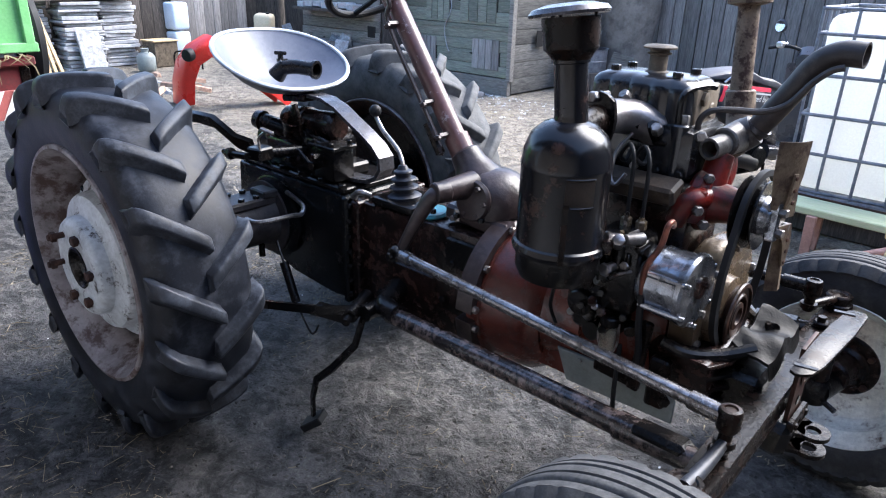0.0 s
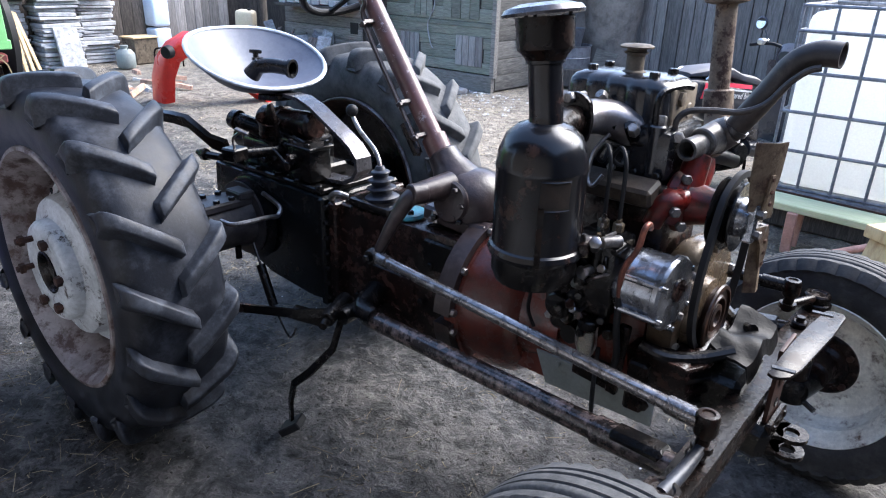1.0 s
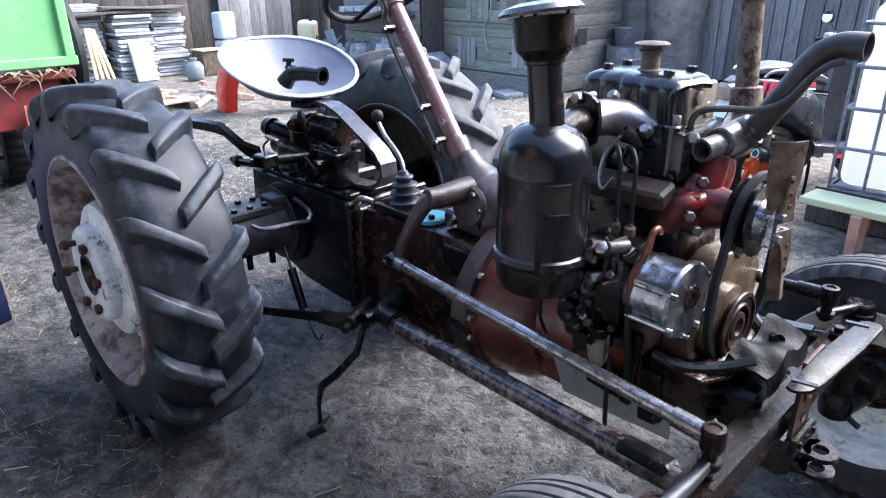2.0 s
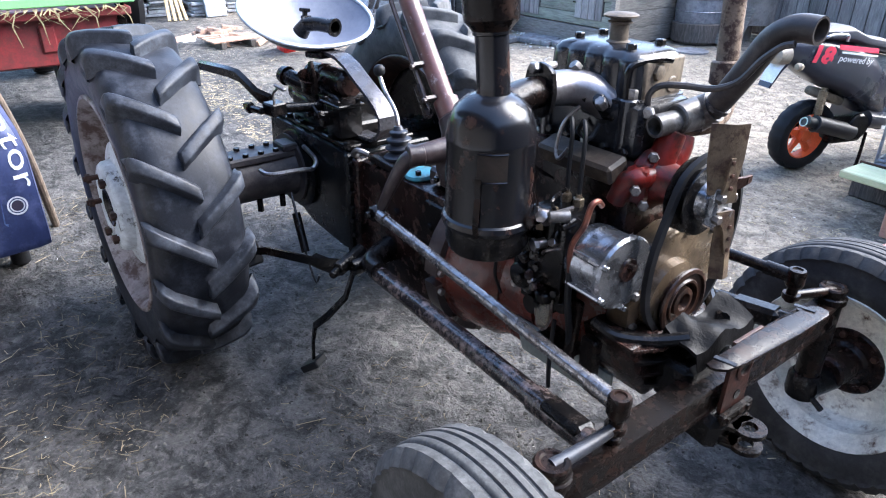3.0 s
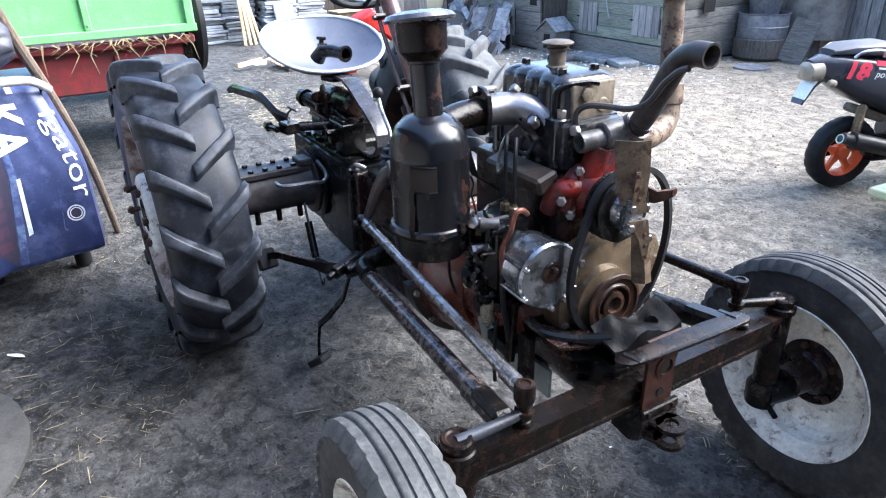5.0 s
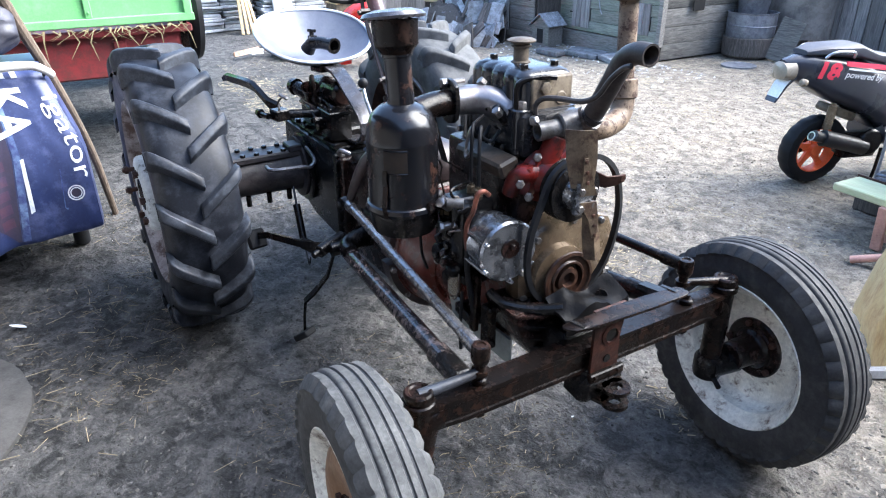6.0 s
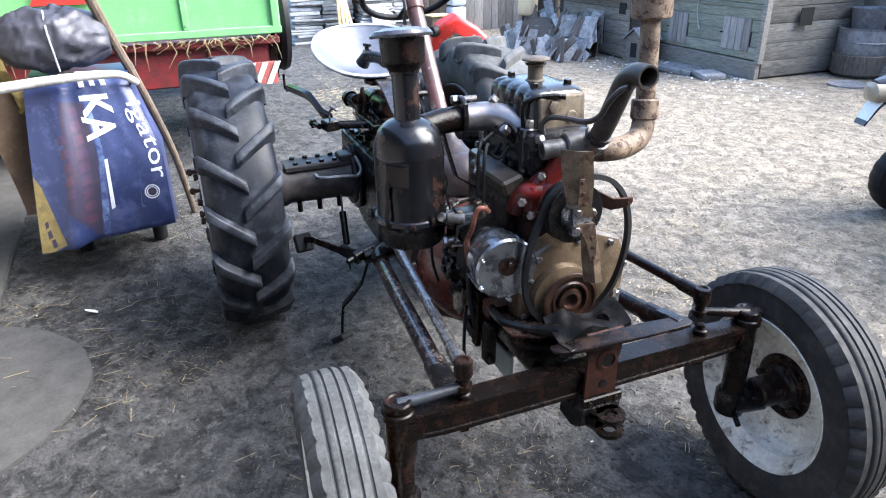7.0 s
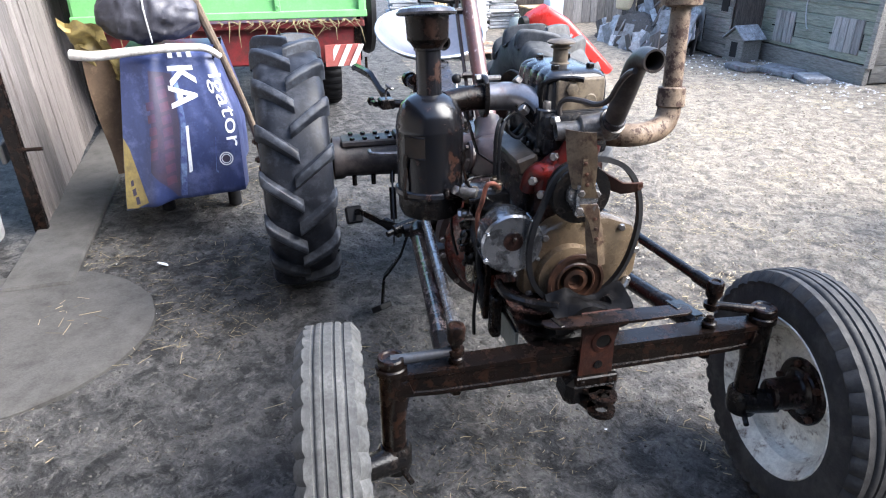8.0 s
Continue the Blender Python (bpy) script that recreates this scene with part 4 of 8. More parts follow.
for z, grow, rad in ((1.245, 0.012, 0.03), (1.262, 0.012, 0.03), (1.266, 0.002, 0.03), (1.335, 0.0, 0.034), (1.352, -0.004, 0.036), (1.364, -0.014, 0.038), (1.371, -0.03, 0.04), (1.374, -0.06, 0.03)):
    ring = []
    hx, hy = 0.142 + grow, 0.098 + grow
    groove = 0.009 if 1.263 < z < 1.366 else 0.0
    for k in range(96):
        a = 2 * math.pi * k / 96
        c, sn = math.cos(a), math.sin(a)
        q = 1 / (abs(c) ** 7 + abs(sn) ** 7) ** (1 / 7)
        x, y = hx * q * c, hy * q * sn
        if abs(sn) > abs(c):
            for g in (-0.085, -0.03, 0.03, 0.085):
                y -= math.copysign(groove * math.exp(-((x - g) / 0.008) ** 2), y)
        ring.append(V(1.385 + x, 0.055 + y, z))
    rings.append(ring)
vc.quads(rings)
rc = part("rocker_cover", vc, TANK, engine, "black ribbed rocker cover with breather cap")
part("cover_front", M().box((1.522, 0.06, 1.306), (0.02, 0.15, 0.1), bev=0.009, seg=3).hexbolt((1.53, 0.03, 1.325), (1, 0, 0), 0.019, 0.012).cyl((1.53, 0.09, 1.29), (1.536, 0.09, 1.29), 0.02, seg=16, bev=0.003), TAN, rc, "tan dusty end of the cover")
part("breather", M().lathe([(0.03, 0.0), (0.03, 0.008), (0.023, 0.012), (0.023, 0.05), (0.03, 0.052), (0.031, 0.056), (0.025, 0.058), (0.025, 0.064), (0.042, 0.066), (0.043, 0.07), (0.036, 0.074), (0.0, 0.076)], (1.393, 0.046, 1.367), (0, 0, 1), 24), TAN, rc, "mushroom-shaped breather with dusty pale cap")
for p in ((1.29, 0.02), (1.47, 0.0), (1.47, 0.11), (1.29, 0.11)):
    part("cover_nut", M().hexbolt((*p, 1.371), (0, 0, 1), 0.013, 0.014), GREASE, rc)
part("lever_rod", M().tube([(1.51, -0.05, 1.26), (1.512, -0.05, 1.34), (1.53, 0.02, 1.355), (1.545, 0.06, 1.352)], 0.008, 8), GREASE, engine)

# air cleaner
ac = M().lathe([(0.036, 0.395), (0.038, 0.38), (0.06, 0.372), (0.085, 0.35), (0.099, 0.315), (0.102, 0.29), (0.1035, 0.285), (0.1035, 0.278), (0.102, 0.272), (0.102, 0.1), (0.108, 0.096), (0.112, 0.085), (0.108, 0.075), (0.1, 0.073), (0.098, 0.03), (0.088, 0.012), (0.06, 0.0), (0.0, 0.0)], (1.395, -0.36, 0.925), (0, 0, 1), 40)
cleaner = part("air_cleaner", ac, CLEANER, tractor, "black oil-bath air cleaner with worn brown patches")
part("oil_bowl", M().lathe([(0.1005, 0.07), (0.1005, 0.032), (0.091, 0.009), (0.062, -0.003), (0.0, -0.004), (0.0, 0.03), (0.09, 0.07)], (1.395, -0.36, 0.925), (0, 0, 1), 40), GREASE, cleaner, "greasy black oil bowl")
part("intake_neck", M().lathe([(0.037, 0.0), (0.037, 0.11), (0.042, 0.112), (0.042, 0.124), (0.038, 0.126)], (1.395, -0.36, 1.315), (-0.12, 0, 1), 24), CLEANER, cleaner)
cup = M().lathe([(0.036, 0.0), (0.05, 0.02), (0.06, 0.03), (0.063, 0.095), (0.058, 0.095), (0.05, 0.04)], (1.383, -0.36, 1.425), (-0.12, 0, 1), 28)
part("pre_cleaner_cup", cup, RUST_DARK, cleaner, "rusty pre-cleaner cup")
cp = M().lathe([(0.0, 0.012), (0.05, 0.01), (0.08, 0.002), (0.088, -0.008), (0.086, -0.014), (0.05, -0.002), (0.0, -0.002)], (1.365, -0.36, 1.535), (-0.16, 0, 1), 32)
part("intake_cap", cp, STEEL_DARK, cleaner, "dented round intake cap")
for k in range(3):
    a = 2 * math.pi * k / 3 + 0.4
    p = V(1.37 + 0.055 * math.cos(a), -0.36 + 0.055 * math.sin(a), 1.5)
    part("cap_post", M().cyl(p, p + V(-0.003, 0, 0.035), 0.004, seg=6), RUST_DARK, cleaner)
vd = V(0.62, -0.78, 0).normalized()
vt = V(-vd.y, vd.x, 0)
cc = V(1.395, -0.36, 0)
pm = M()
rings = []
for k in range(7):
    a = -0.1 + 0.65 * k / 6
    d2 = V(math.cos(math.atan2(vd.y, vd.x) + a), math.sin(math.atan2(vd.y, vd.x) + a), 0)
    rings.append([cc + d2 * 0.1015 + V(0, 0, 1.13), cc + d2 * 0.1045 + V(0, 0, 1.13), cc + d2 * 0.1045 + V(0, 0, 1.2), cc + d2 * 0.1015 + V(0, 0, 1.2)])
pm.quads(rings)
part("name_plate", pm, surf("worn_plate", (0.012, 0.0105, 0.0095), (0.024, 0.018, 0.014), 0.5, scale=20, bump=0.3, spec=0.15), cleaner, "blank worn metal plate")
for z in (1.133, 1.197):
    part("plate_edge", M().tube([cc + V(math.cos(math.atan2(vd.y, vd.x) + q), math.sin(math.atan2(vd.y, vd.x) + q), 0) * 0.105 + V(0, 0, z) for q in (-0.1, 0.06, 0.22, 0.38, 0.55)], 0.0022, 6, 2), CLEANER, cleaner)
for a in (-0.06, 1.9, -2.4):
    aa = math.atan2(vd.y, vd.x) + a
    d2 = V(math.cos(aa), math.sin(aa), 0)
    part("clip", M().strip([cc + d2 * 0.108 + V(0, 0, 1.0), cc + d2 * 0.118 + V(0, 0, 1.04), cc + d2 * 0.106 + V(0, 0, 1.09), cc + d2 * 0.112 + V(0, 0, 1.12), cc + d2 * 0.104 + V(0, 0, 1.14)], 0.013, 0.004, vt if abs(a) < 1 else V(-d2.y, d2.x, 0)), RUST_DARK, cleaner)
part("strap", M().strip([(1.37, -0.26, 1.3), (1.36, -0.23, 1.2), (1.36, -0.2, 1.1), (1.37, -0.13, 1.05)], 0.03, 0.005, (1, 0, 0)), GREASE, cleaner)

# intake pipe
mp = M().tube([(1.385, -0.31, 1.268), (1.37, -0.25, 1.276), (1.365, -0.19, 1.277)], 0.038, 18, 5)
intake = part("intake_pipe", mp, RUST_DARK, tractor, "curved intake pipe with bolted flange")
part("pipe_flange", M().prism([(0.058 * math.cos(a) * (1.0 if abs(math.cos(a)) < 0.8 else 0.85), 0.066 * math.sin(a)) for a in [2 * math.pi * k / 16 for k in range(16)]], (1.365, -0.178, 1.28), (1, 0, 0), (0, 0, 1), 0.014, bev=0.002), GREASE, intake)
part("bend", M().tube([(1.365, -0.18, 1.277), (1.375, -0.11, 1.278), (1.405, -0.06, 1.268), (1.45, -0.02, 1.235), (1.48, 0.0, 1.19)], [0.041, 0.05], 20, 6), MANIFOLD, intake, "bare bluish steel bend")
part("flange_bolt", M().hexbolt((1.355, -0.19, 1.332), (0, -1, 0), 0.014, 0.02).cyl((1.355, -0.19, 1.332), (1.355, -0.13, 1.332), 0.008, seg=8), BOLT, intake)
part("flange_bolt", M().hexbolt((1.378, -0.075, 1.318), (-0.2, -0.6, 0.6), 0.015, 0.02), BOLT, intake)

# water outlet, top hose and pipe
wo = M().pipe([(1.60, 0.06, 1.225), (1.595, 0.0, 1.222), (1.59, -0.035, 1.22)], 0.027, 0.006, 18, 3)
wo.cyl((1.6, 0.03, 1.228), (1.61, 0.14, 1.235), 0.036, 0.042, 16, 0.004)
wo.lathe([(0.04, 0.0), (0.046, 0.012), (0.046, 0.03), (0.03, 0.05)], (1.59, 0.09, 1.2), (0, 0, 1), 20)
wo.prism([(-0.05, -0.012), (-0.03, -0.03), (0.03, -0.03), (0.05, -0.012), (0.05, 0.012), (0.03, 0.03), (-0.03, 0.03), (-0.05, 0.012)], (1.585, 0.09, 1.195), (0.9, 0.3, 0), (-0.3, 0.9, 0), 0.014, bev=0.003)
wo.bolts([(1.545, 0.075, 1.209), (1.628, 0.105, 1.209)], (0, 0, 1), 0.011, 0.014)
wo.cyl((1.6, 0.11, 1.225), (1.64, 0.115, 1.255), 0.042, 0.038, 16)
water = part("water_outlet", wo, OILY_ALU, engine, "worn aluminium water outlet")
part("outlet_bolt", M().hexbolt((1.561, -0.02, 1.245), (0.3, -1, 0), 0.014, 0.018), BOLT, engine)
hose = part("top_hose", M().pipe([(1.62, 0.115, 1.225), (1.66, 0.112, 1.28), (1.71, 0.108, 1.36), (1.75, 0.105, 1.425), (1.795, 0.103, 1.452), (1.845, 0.10, 1.454)], 0.029, 0.005, 20, 6), HOSE, tractor, "open-ended black rubber water hose with clamp")
part("hose_clamp", M().ring((1.645, 0.113, 1.255), (0.5, 0, 0.85), 0.028, 0.0325, 0.012), STEEL_DARK, hose)
part("thin_pipe", M().tube([(1.545, 0.0, 1.235), (1.545, -0.01, 1.278), (1.565, 0.0, 1.304), (1.61, 0.025, 1.31), (1.67, 0.045, 1.312), (1.72, 0.055, 1.336), (1.757, 0.06, 1.386), (1.79, 0.066, 1.418), (1.815, 0.068, 1.427)], 0.0078, 8, 5), HOSE, hose)

# exhaust
ex = M().tube([(1.46, 0.14, 1.17), (1.56, 0.2, 1.185), (1.545, 0.29, 1.185), (1.525, 0.345, 1.205), (1.512, 0.365, 1.26)], 0.035, 18, 6)
ex.cyl((1.512, 0.365, 1.25), (1.505, 0.367, 1.31), 0.043, 0.041, 18, 0.004)
ex.cyl((1.505, 0.367, 1.3), (1.477, 0.375, 1.6), 0.029, seg=18)
exh = part("exhaust_pipe", ex, EXHAUST, tractor, "flaking rusty exhaust pipe with silencer")
part("silencer", M().lathe([(0.034, 0.0), (0.058, 0.006), (0.06, 0.02), (0.06, 0.42), (0.035, 0.44)], (1.483, 0.373, 1.535), (-0.09, 0.025, 1), 24), EXHAUST, exh, "rusty cylindrical silencer")

# water pump, pulleys, fan and belt
wp = M().lathe([(0.07, -0.06), (0.078, -0.05), (0.078, -0.03), (0.06, -0.015), (0.05, 0.01), (0.042, 0.05), (0.04, 0.06)], (1.625, -0.003, 1.085), (1, 0, 0), 24)
wp.tube([(1.6, -0.03, 1.1), (1.59, -0.075, 1.1), (1.575, -0.092, 1.085), (1.56, -0.1, 1.04)], [0.033, 0.024], 14, 4)
wp.tube([(1.6, 0.02, 1.11), (1.6, 0.06, 1.15), (1.595, 0.075, 1.18)], [0.036, 0.03], 14, 4)
wp.cyl((1.6, -0.015, 1.1), (1.6, 0.03, 1.2), 0.036, 0.032, 18, 0.004)
wp.box((1.585, -0.055, 1.085), (0.06, 0.07, 0.09), (0, 0, 20), 0.016, 2)
wp.prism([(-0.06, 0), (-0.03, 0.045), (0.05, 0.05), (0.07, 0.0), (0.03, -0.06), (-0.05, -0.05)], (1.585, -0.01, 1.1), (0, 1, 0), (0, 0, 1), 0.03, bev=0.01)
pump = part("water_pump", wp, RED_PUMP, tractor, "red-painted water pump")
for p in ((1.6, -0.035, 1.15), (1.61, -0.1, 1.085), (1.62, -0.075, 1.045), (1.6, 0.05, 1.19)):
    part("pump_bolt", M().hexbolt(p, (0.7, -0.7, 0.1), 0.013, 0.016), BOLT, pump)
pul = M().lathe([(0.02, 0.0), (0.085, 0.0), (0.088, 0.004), (0.07, 0.014), (0.088, 0.024), (0.088, 0.03), (0.07, 0.04), (0.085, 0.05), (0.085, 0.054), (0.03, 0.054)], (1.682, -0.005, 1.08), (1, 0, 0), 36)
fanp = part("fan_pulley", pul, GREASE, tractor, "greasy double fan pulley")
hub = M().cyl((1.73, -0.005, 1.08), (1.765, -0.01, 1.08), 0.05, 0.04, 20, 0.004)
hub.box((1.765, -0.01, 1.08), (0.03, 0.055, 0.1), (0, 0, 0), 0.006)
fh = part("fan_hub", hub, ALU, fanp, "oily aluminium fan hub")
for p in ((-0.03, 1.105), (-0.03, 1.055), (0.015, 1.1), (0.015, 1.06)):
    part("hub_bolt", M().hexbolt((1.778, p[0], p[1]), (1, -0.2, 0), 0.011, 0.016), BOLT, fh)
for zz, lean, y0, name in ((1, 28, -0.02, "fan_blade"), (-1, 18, 0.012, "fan_blade")):
    bl = M()
    rings = []
    for k in range(7):
        f = k / 6
        z = 1.08 + zz * (0.03 + 0.165 * f)
        y = y0 + zz * -0.025 * f
        wdt = (0.03 + 0.01 * min(1, f * 2)) * (1.0 if zz > 0 else 0.62)
        a = radians(lean + 8 * f)
        cx, cy = math.sin(a), math.cos(a)
        x = 1.775 + 0.006 * f
        rings.append([V(x - cx * wdt, y - cy * wdt, z), V(x + 0.012, y, z), V(x + cx * wdt, y + cy * wdt, z), V(x + cx * wdt - 0.003, y + cy * wdt, z), V(x + 0.009, y, z), V(x - cx * wdt - 0.003, y - cy * wdt, z)])
    bl.quads(rings)
    bo = part(name, bl, FAN, fanp, "rusty flaking fan blade")
    part("blade_arm", M().strip([(1.785, -0.006, 1.08 + zz * 0.01), (1.792, y0, 1.08 + zz * 0.06), (1.792, y0 - zz * 0.01, 1.08 + zz * 0.12)], [0.05, 0.03, 0.012], 0.006, (0.3, 1, 0)), FAN, bo)
    for k in range(3):
        part("rivet", M().lathe([(0.006, 0), (0.005, 0.003), (0.0, 0.004)], (1.794, y0 - zz * 0.005 * k, 1.08 + zz * (0.05 + 0.03 * k)), (1, -0.3, 0), 8), RUST, bo)
cr = M().lathe([(0.02, 0.0), (0.086, 0.0), (0.09, 0.004), (0.072, 0.018), (0.09, 0.032), (0.088, 0.037), (0.079, 0.039), (0.076, 0.033), (0.062, 0.031), (0.058, 0.036), (0.053, 0.036), (0.05, 0.016), (0.04, 0.012), (0.037, 0.034), (0.024, 0.036), (0.02, 0.02), (0.0, 0.018)], (1.69, 0.006, 0.8), (1, 0, 0), 40)
PULLEY = surf("oily_rust_pulley", (0.024, 0.0115, 0.0075), (0.01, 0.006, 0.0048), 0.34, scale=12, fine=90, bump=0.3, worn=(0.055, 0.024, 0.013), amount=0.4, rough2=0.55, spec=0.3)
part("crank_pulley", cr, PULLEY, tractor, "rusty crankshaft pulley")
path = [(-0.01, 1.166), (-0.07, 1.13), (-0.105, 1.05), (-0.132, 0.97), (-0.14, 0.89), (-0.125, 0.81), (-0.075, 0.745), (0.0, 0.715), (0.08, 0.735), (0.14, 0.785), (0.178, 0.86), (0.195, 0.95), (0.19, 1.03), (0.165, 1.1), (0.12, 1.148), (0.055, 1.17), (-0.01, 1.166)]
bm_ = M()
knots = [V(1.708, y, z) for y, z in path[:-1]]
pp = []
for i in range(len(knots)):
    a, b, c, d = (knots[(i + q) % len(knots)] for q in (-1, 0, 1, 2))
    for t in (0.0, 0.25, 0.5, 0.75):
        pp.append(0.5 * (2 * b + (c - a) * t + (2 * a - 5 * b + 4 * c - d) * t * t + (3 * b - a - 3 * c + d) * t ** 3))
rings = []
for i, p in enumerate(pp):
    t = (pp[(i + 1) % len(pp)] - pp[i - 1]).normalized()
    n = V(1, 0, 0).cross(t)
    rings.append([p + V(0.01, 0, 0) + n * 0.007, p + V(-0.01, 0, 0) + n * 0.007, p + V(-0.007, 0, 0) - n * 0.007, p + V(0.007, 0, 0) - n * 0.007])
bm_.quads(rings, True)
part("fan_belt", bm_, RUBBER_BLACK, tractor, "slack black rubber fan belt", 60)
part("strap_bracket", M().strip([(1.67, 0.05, 1.12), (1.69, 0.09, 1.095), (1.715, 0.125, 1.08), (1.73, 0.15, 1.085), (1.735, 0.175, 1.09)], [0.05, 0.045, 0.035, 0.03, 0.022], 0.007, (0.2, 0, 1)).ring((1.731, 0.168, 1.09), (1, 0, 0), 0.005, 0.009, 0.008, 12), RUST, tractor, "red-brown strap with a bolt hole")

# timing cover and injection drive
tc = M()
tc.prism([(-0.14, 0.73), (-0.145, 0.9), (-0.07, 0.95), (0.0, 0.985), (0.12, 0.975), (0.2, 0.945), (0.232, 0.88), (0.225, 0.78), (0.18, 0.715), (0.06, 0.69), (-0.06, 0.69)], (1.6, 0, 0), (0, 1, 0), (0, 0, 1), 0.075, bev=0.02)
tc.lathe([(0.1, 0.0), (0.095, 0.03), (0.07, 0.035)], (1.67, -0.005, 0.806), (1, 0, 0), 28)
tim = part("timing_cover", tc, CASTING, tractor, "oily cast timing cover")
for p in ((-0.08, 0.93), (-0.13, 0.84), (0.05, 0.965), (0.16, 0.94), (0.215, 0.86), (0.2, 0.76), (-0.12, 0.75)):
    part("cover_bolt", M().hexbolt((1.672, *p), (1, 0, 0), 0.011, 0.013), BOLT, tim)
dr = M().lathe([(0.0, 0.0), (0.075, 0.0), (0.082, 0.01), (0.082, 0.028), (0.086, 0.032), (0.086, 0.04), (0.084, 0.044), (0.086, 0.105), (0.092, 0.109), (0.093, 0.121), (0.087, 0.128), (0.045, 0.131), (0.0, 0.131)], (1.548, -0.17, 0.917), (1, -0.06, 0), 44)
drum = part("drive_drum", dr, ALU, tractor, "shiny oily aluminium drum cover")
part("drum_hub", M().lathe([(0.0, 0.0), (0.03, 0.0), (0.028, 0.005), (0.0, 0.006)], (1.679, -0.178, 0.93), (1, -0.06, 0), 20).hexbolt((1.684, -0.178, 0.94), (1, 0, 0), 0.009, 0.014), BROWNBOX, drum)
for a in (35, 150, 205, 275, 330):
    r = radians(a)
    p = V(1.565, -0.17 + 0.089 * math.cos(r), 0.91 + 0.089 * math.sin(r))
    part("drum_lug", M().cyl(p, p + V(0.108, -0.0065, 0), 0.008, seg=10, bev=0.002).hexbolt(p + V(0.108, -0.0065, 0), (1, 0, 0), 0.007, 0.01), ALU, drum)
ipump = M().box((1.49, -0.2, 0.93), (0.12, 0.11, 0.2), bev=0.012, seg=2)
ipump.box((1.42, -0.19, 0.86), (0.12, 0.1, 0.12), bev=0.012)
ipump.cyl((1.5, -0.245, 0.94), (1.5, -0.245, 1.01), 0.019, seg=14, bev=0.003)
ipump.cyl((1.465, -0.25, 0.9), (1.465, -0.25, 0.975), 0.017, seg=14, bev=0.003)
ipump.cyl((1.43, -0.245, 0.88), (1.43, -0.245, 0.96), 0.015, seg=12, bev=0.003)
ipump.cyl((1.545, -0.24, 0.99), (1.545, -0.215, 1.02), 0.024, seg=14, bev=0.003)
ip = part("injection_pump", ipump, GREASE, tractor, "greasy fuel injection pump with unions and pipes")
for x, y, z, r in ((1.5, -0.245, 1.01, 0.017), (1.465, -0.25, 0.975, 0.016), (1.43, -0.245, 0.96, 0.014), (1.47, -0.175, 1.03, 0.014), (1.51, -0.175, 1.03, 0.014)):
    part("union_nut", M().hexbolt((x, y, z), (0, 0, 1), r, 0.022).cyl((x, y, z + 0.015), (x, y, z + 0.03), r * 0.5, seg=8), CASTING, ip)
for k, (x, q) in enumerate(((1.47, 1.41), (1.51, 1.46))):
    part("injector_pipe", M().tube([(x, -0.175, 1.05), (x, -0.175, 1.15), (x - 0.005, -0.17, 1.2), (x - 0.03, -0.15, 1.225), (x - 0.06, -0.13, 1.19), (q, -0.1, 1.17), (q, -0.07, 1.2)], 0.0055, 8, 5), RUBBER_BLACK, ip)
for x in (1.42, 1.465):
    part("injector", M().cyl((x, -0.03, 1.2), (x + 0.0, -0.08, 1.255), 0.016, seg=12).hexbolt((x, -0.08, 1.255), (0, -0.6, 0.6), 0.016, 0.02).box((x, -0.05, 1.215), (0.06, 0.02, 0.03), (30, 0, 0), 0.004), GREASE, ip)
part("injector_nut", M().hexbolt((1.475, -0.085, 1.25), (0.1, -0.6, 0.6), 0.015, 0.024), BOLT, ip)
part("leak_pipe", M().tube([(1.42, -0.1, 1.24), (1.4, -0.13, 1.2), (1.4, -0.15, 1.14), (1.42, -0.16, 1.12), (1.44, -0.15, 1.15)], 0.005, 8, 5), STEEL, ip)
part("copper_pipe", M().tube([(1.6, -0.2, 1.068), (1.604, -0.22, 1.084), (1.603, -0.24, 1.077), (1.598, -0.25, 1.03), (1.578, -0.256, 0.985), (1.57, -0.255, 0.945), (1.571, -0.25, 0.9)], 0.0072, 10, 6), COPPER, ip, "bent copper fuel pipe")
part("lower_hose", M().tube([(1.571, -0.25, 0.9), (1.574, -0.25, 0.82), (1.58, -0.24, 0.74), (1.57, -0.22, 0.66)], 0.009, 8, 5), RUBBER_BLACK, ip, "black hose below the copper pipe")
part("governor", M().box((1.43, -0.16, 0.78), (0.14, 0.1, 0.12), bev=0.015).cyl((1.41, -0.23, 0.82), (1.41, -0.26, 0.82), 0.035, seg=18, bev=0.004).cyl((1.45, -0.23, 0.75), (1.45, -0.25, 0.75), 0.026, seg=16), GREASE, ip)
for k in range(8):
    a = random.random() * 6
    p = V(1.38 + 0.022 * k, -0.235 - 0.015 * (k % 3), 0.78 + 0.045 * ((k * 3) % 5))
    part("pump_nut", M().hexbolt(p, (0.2, -1, 0.1), 0.011, 0.014), STEEL if k % 3 == 0 else GREASE, ip)
rnd = random.Random(12)
for k in range(26):
    x, z = 1.36 + 0.2 * rnd.random(), 0.74 + 0.3 * rnd.random()
    y = -0.2 - 0.05 * rnd.random() - (0.03 if z > 0.95 else 0)
    ax = Vector((rnd.random() - 0.5, -0.8, rnd.random() - 0.3)).normalized()
    r = 0.008 + 0.009 * rnd.random()
    l = 0.02 + 0.035 * rnd.random()
    mm = M().cyl((x, y, z), V(x, y, z) + ax * l, r, r * 0.9, 12, 0.002)
    if k % 2:
        mm.hexbolt(V(x, y, z) + ax * l, ax, r * 1.2, 0.012)
    part("pump_fitting", mm, (GREASE, STEEL, OILY_ALU, BROWNBOX)[k % 4], ip)
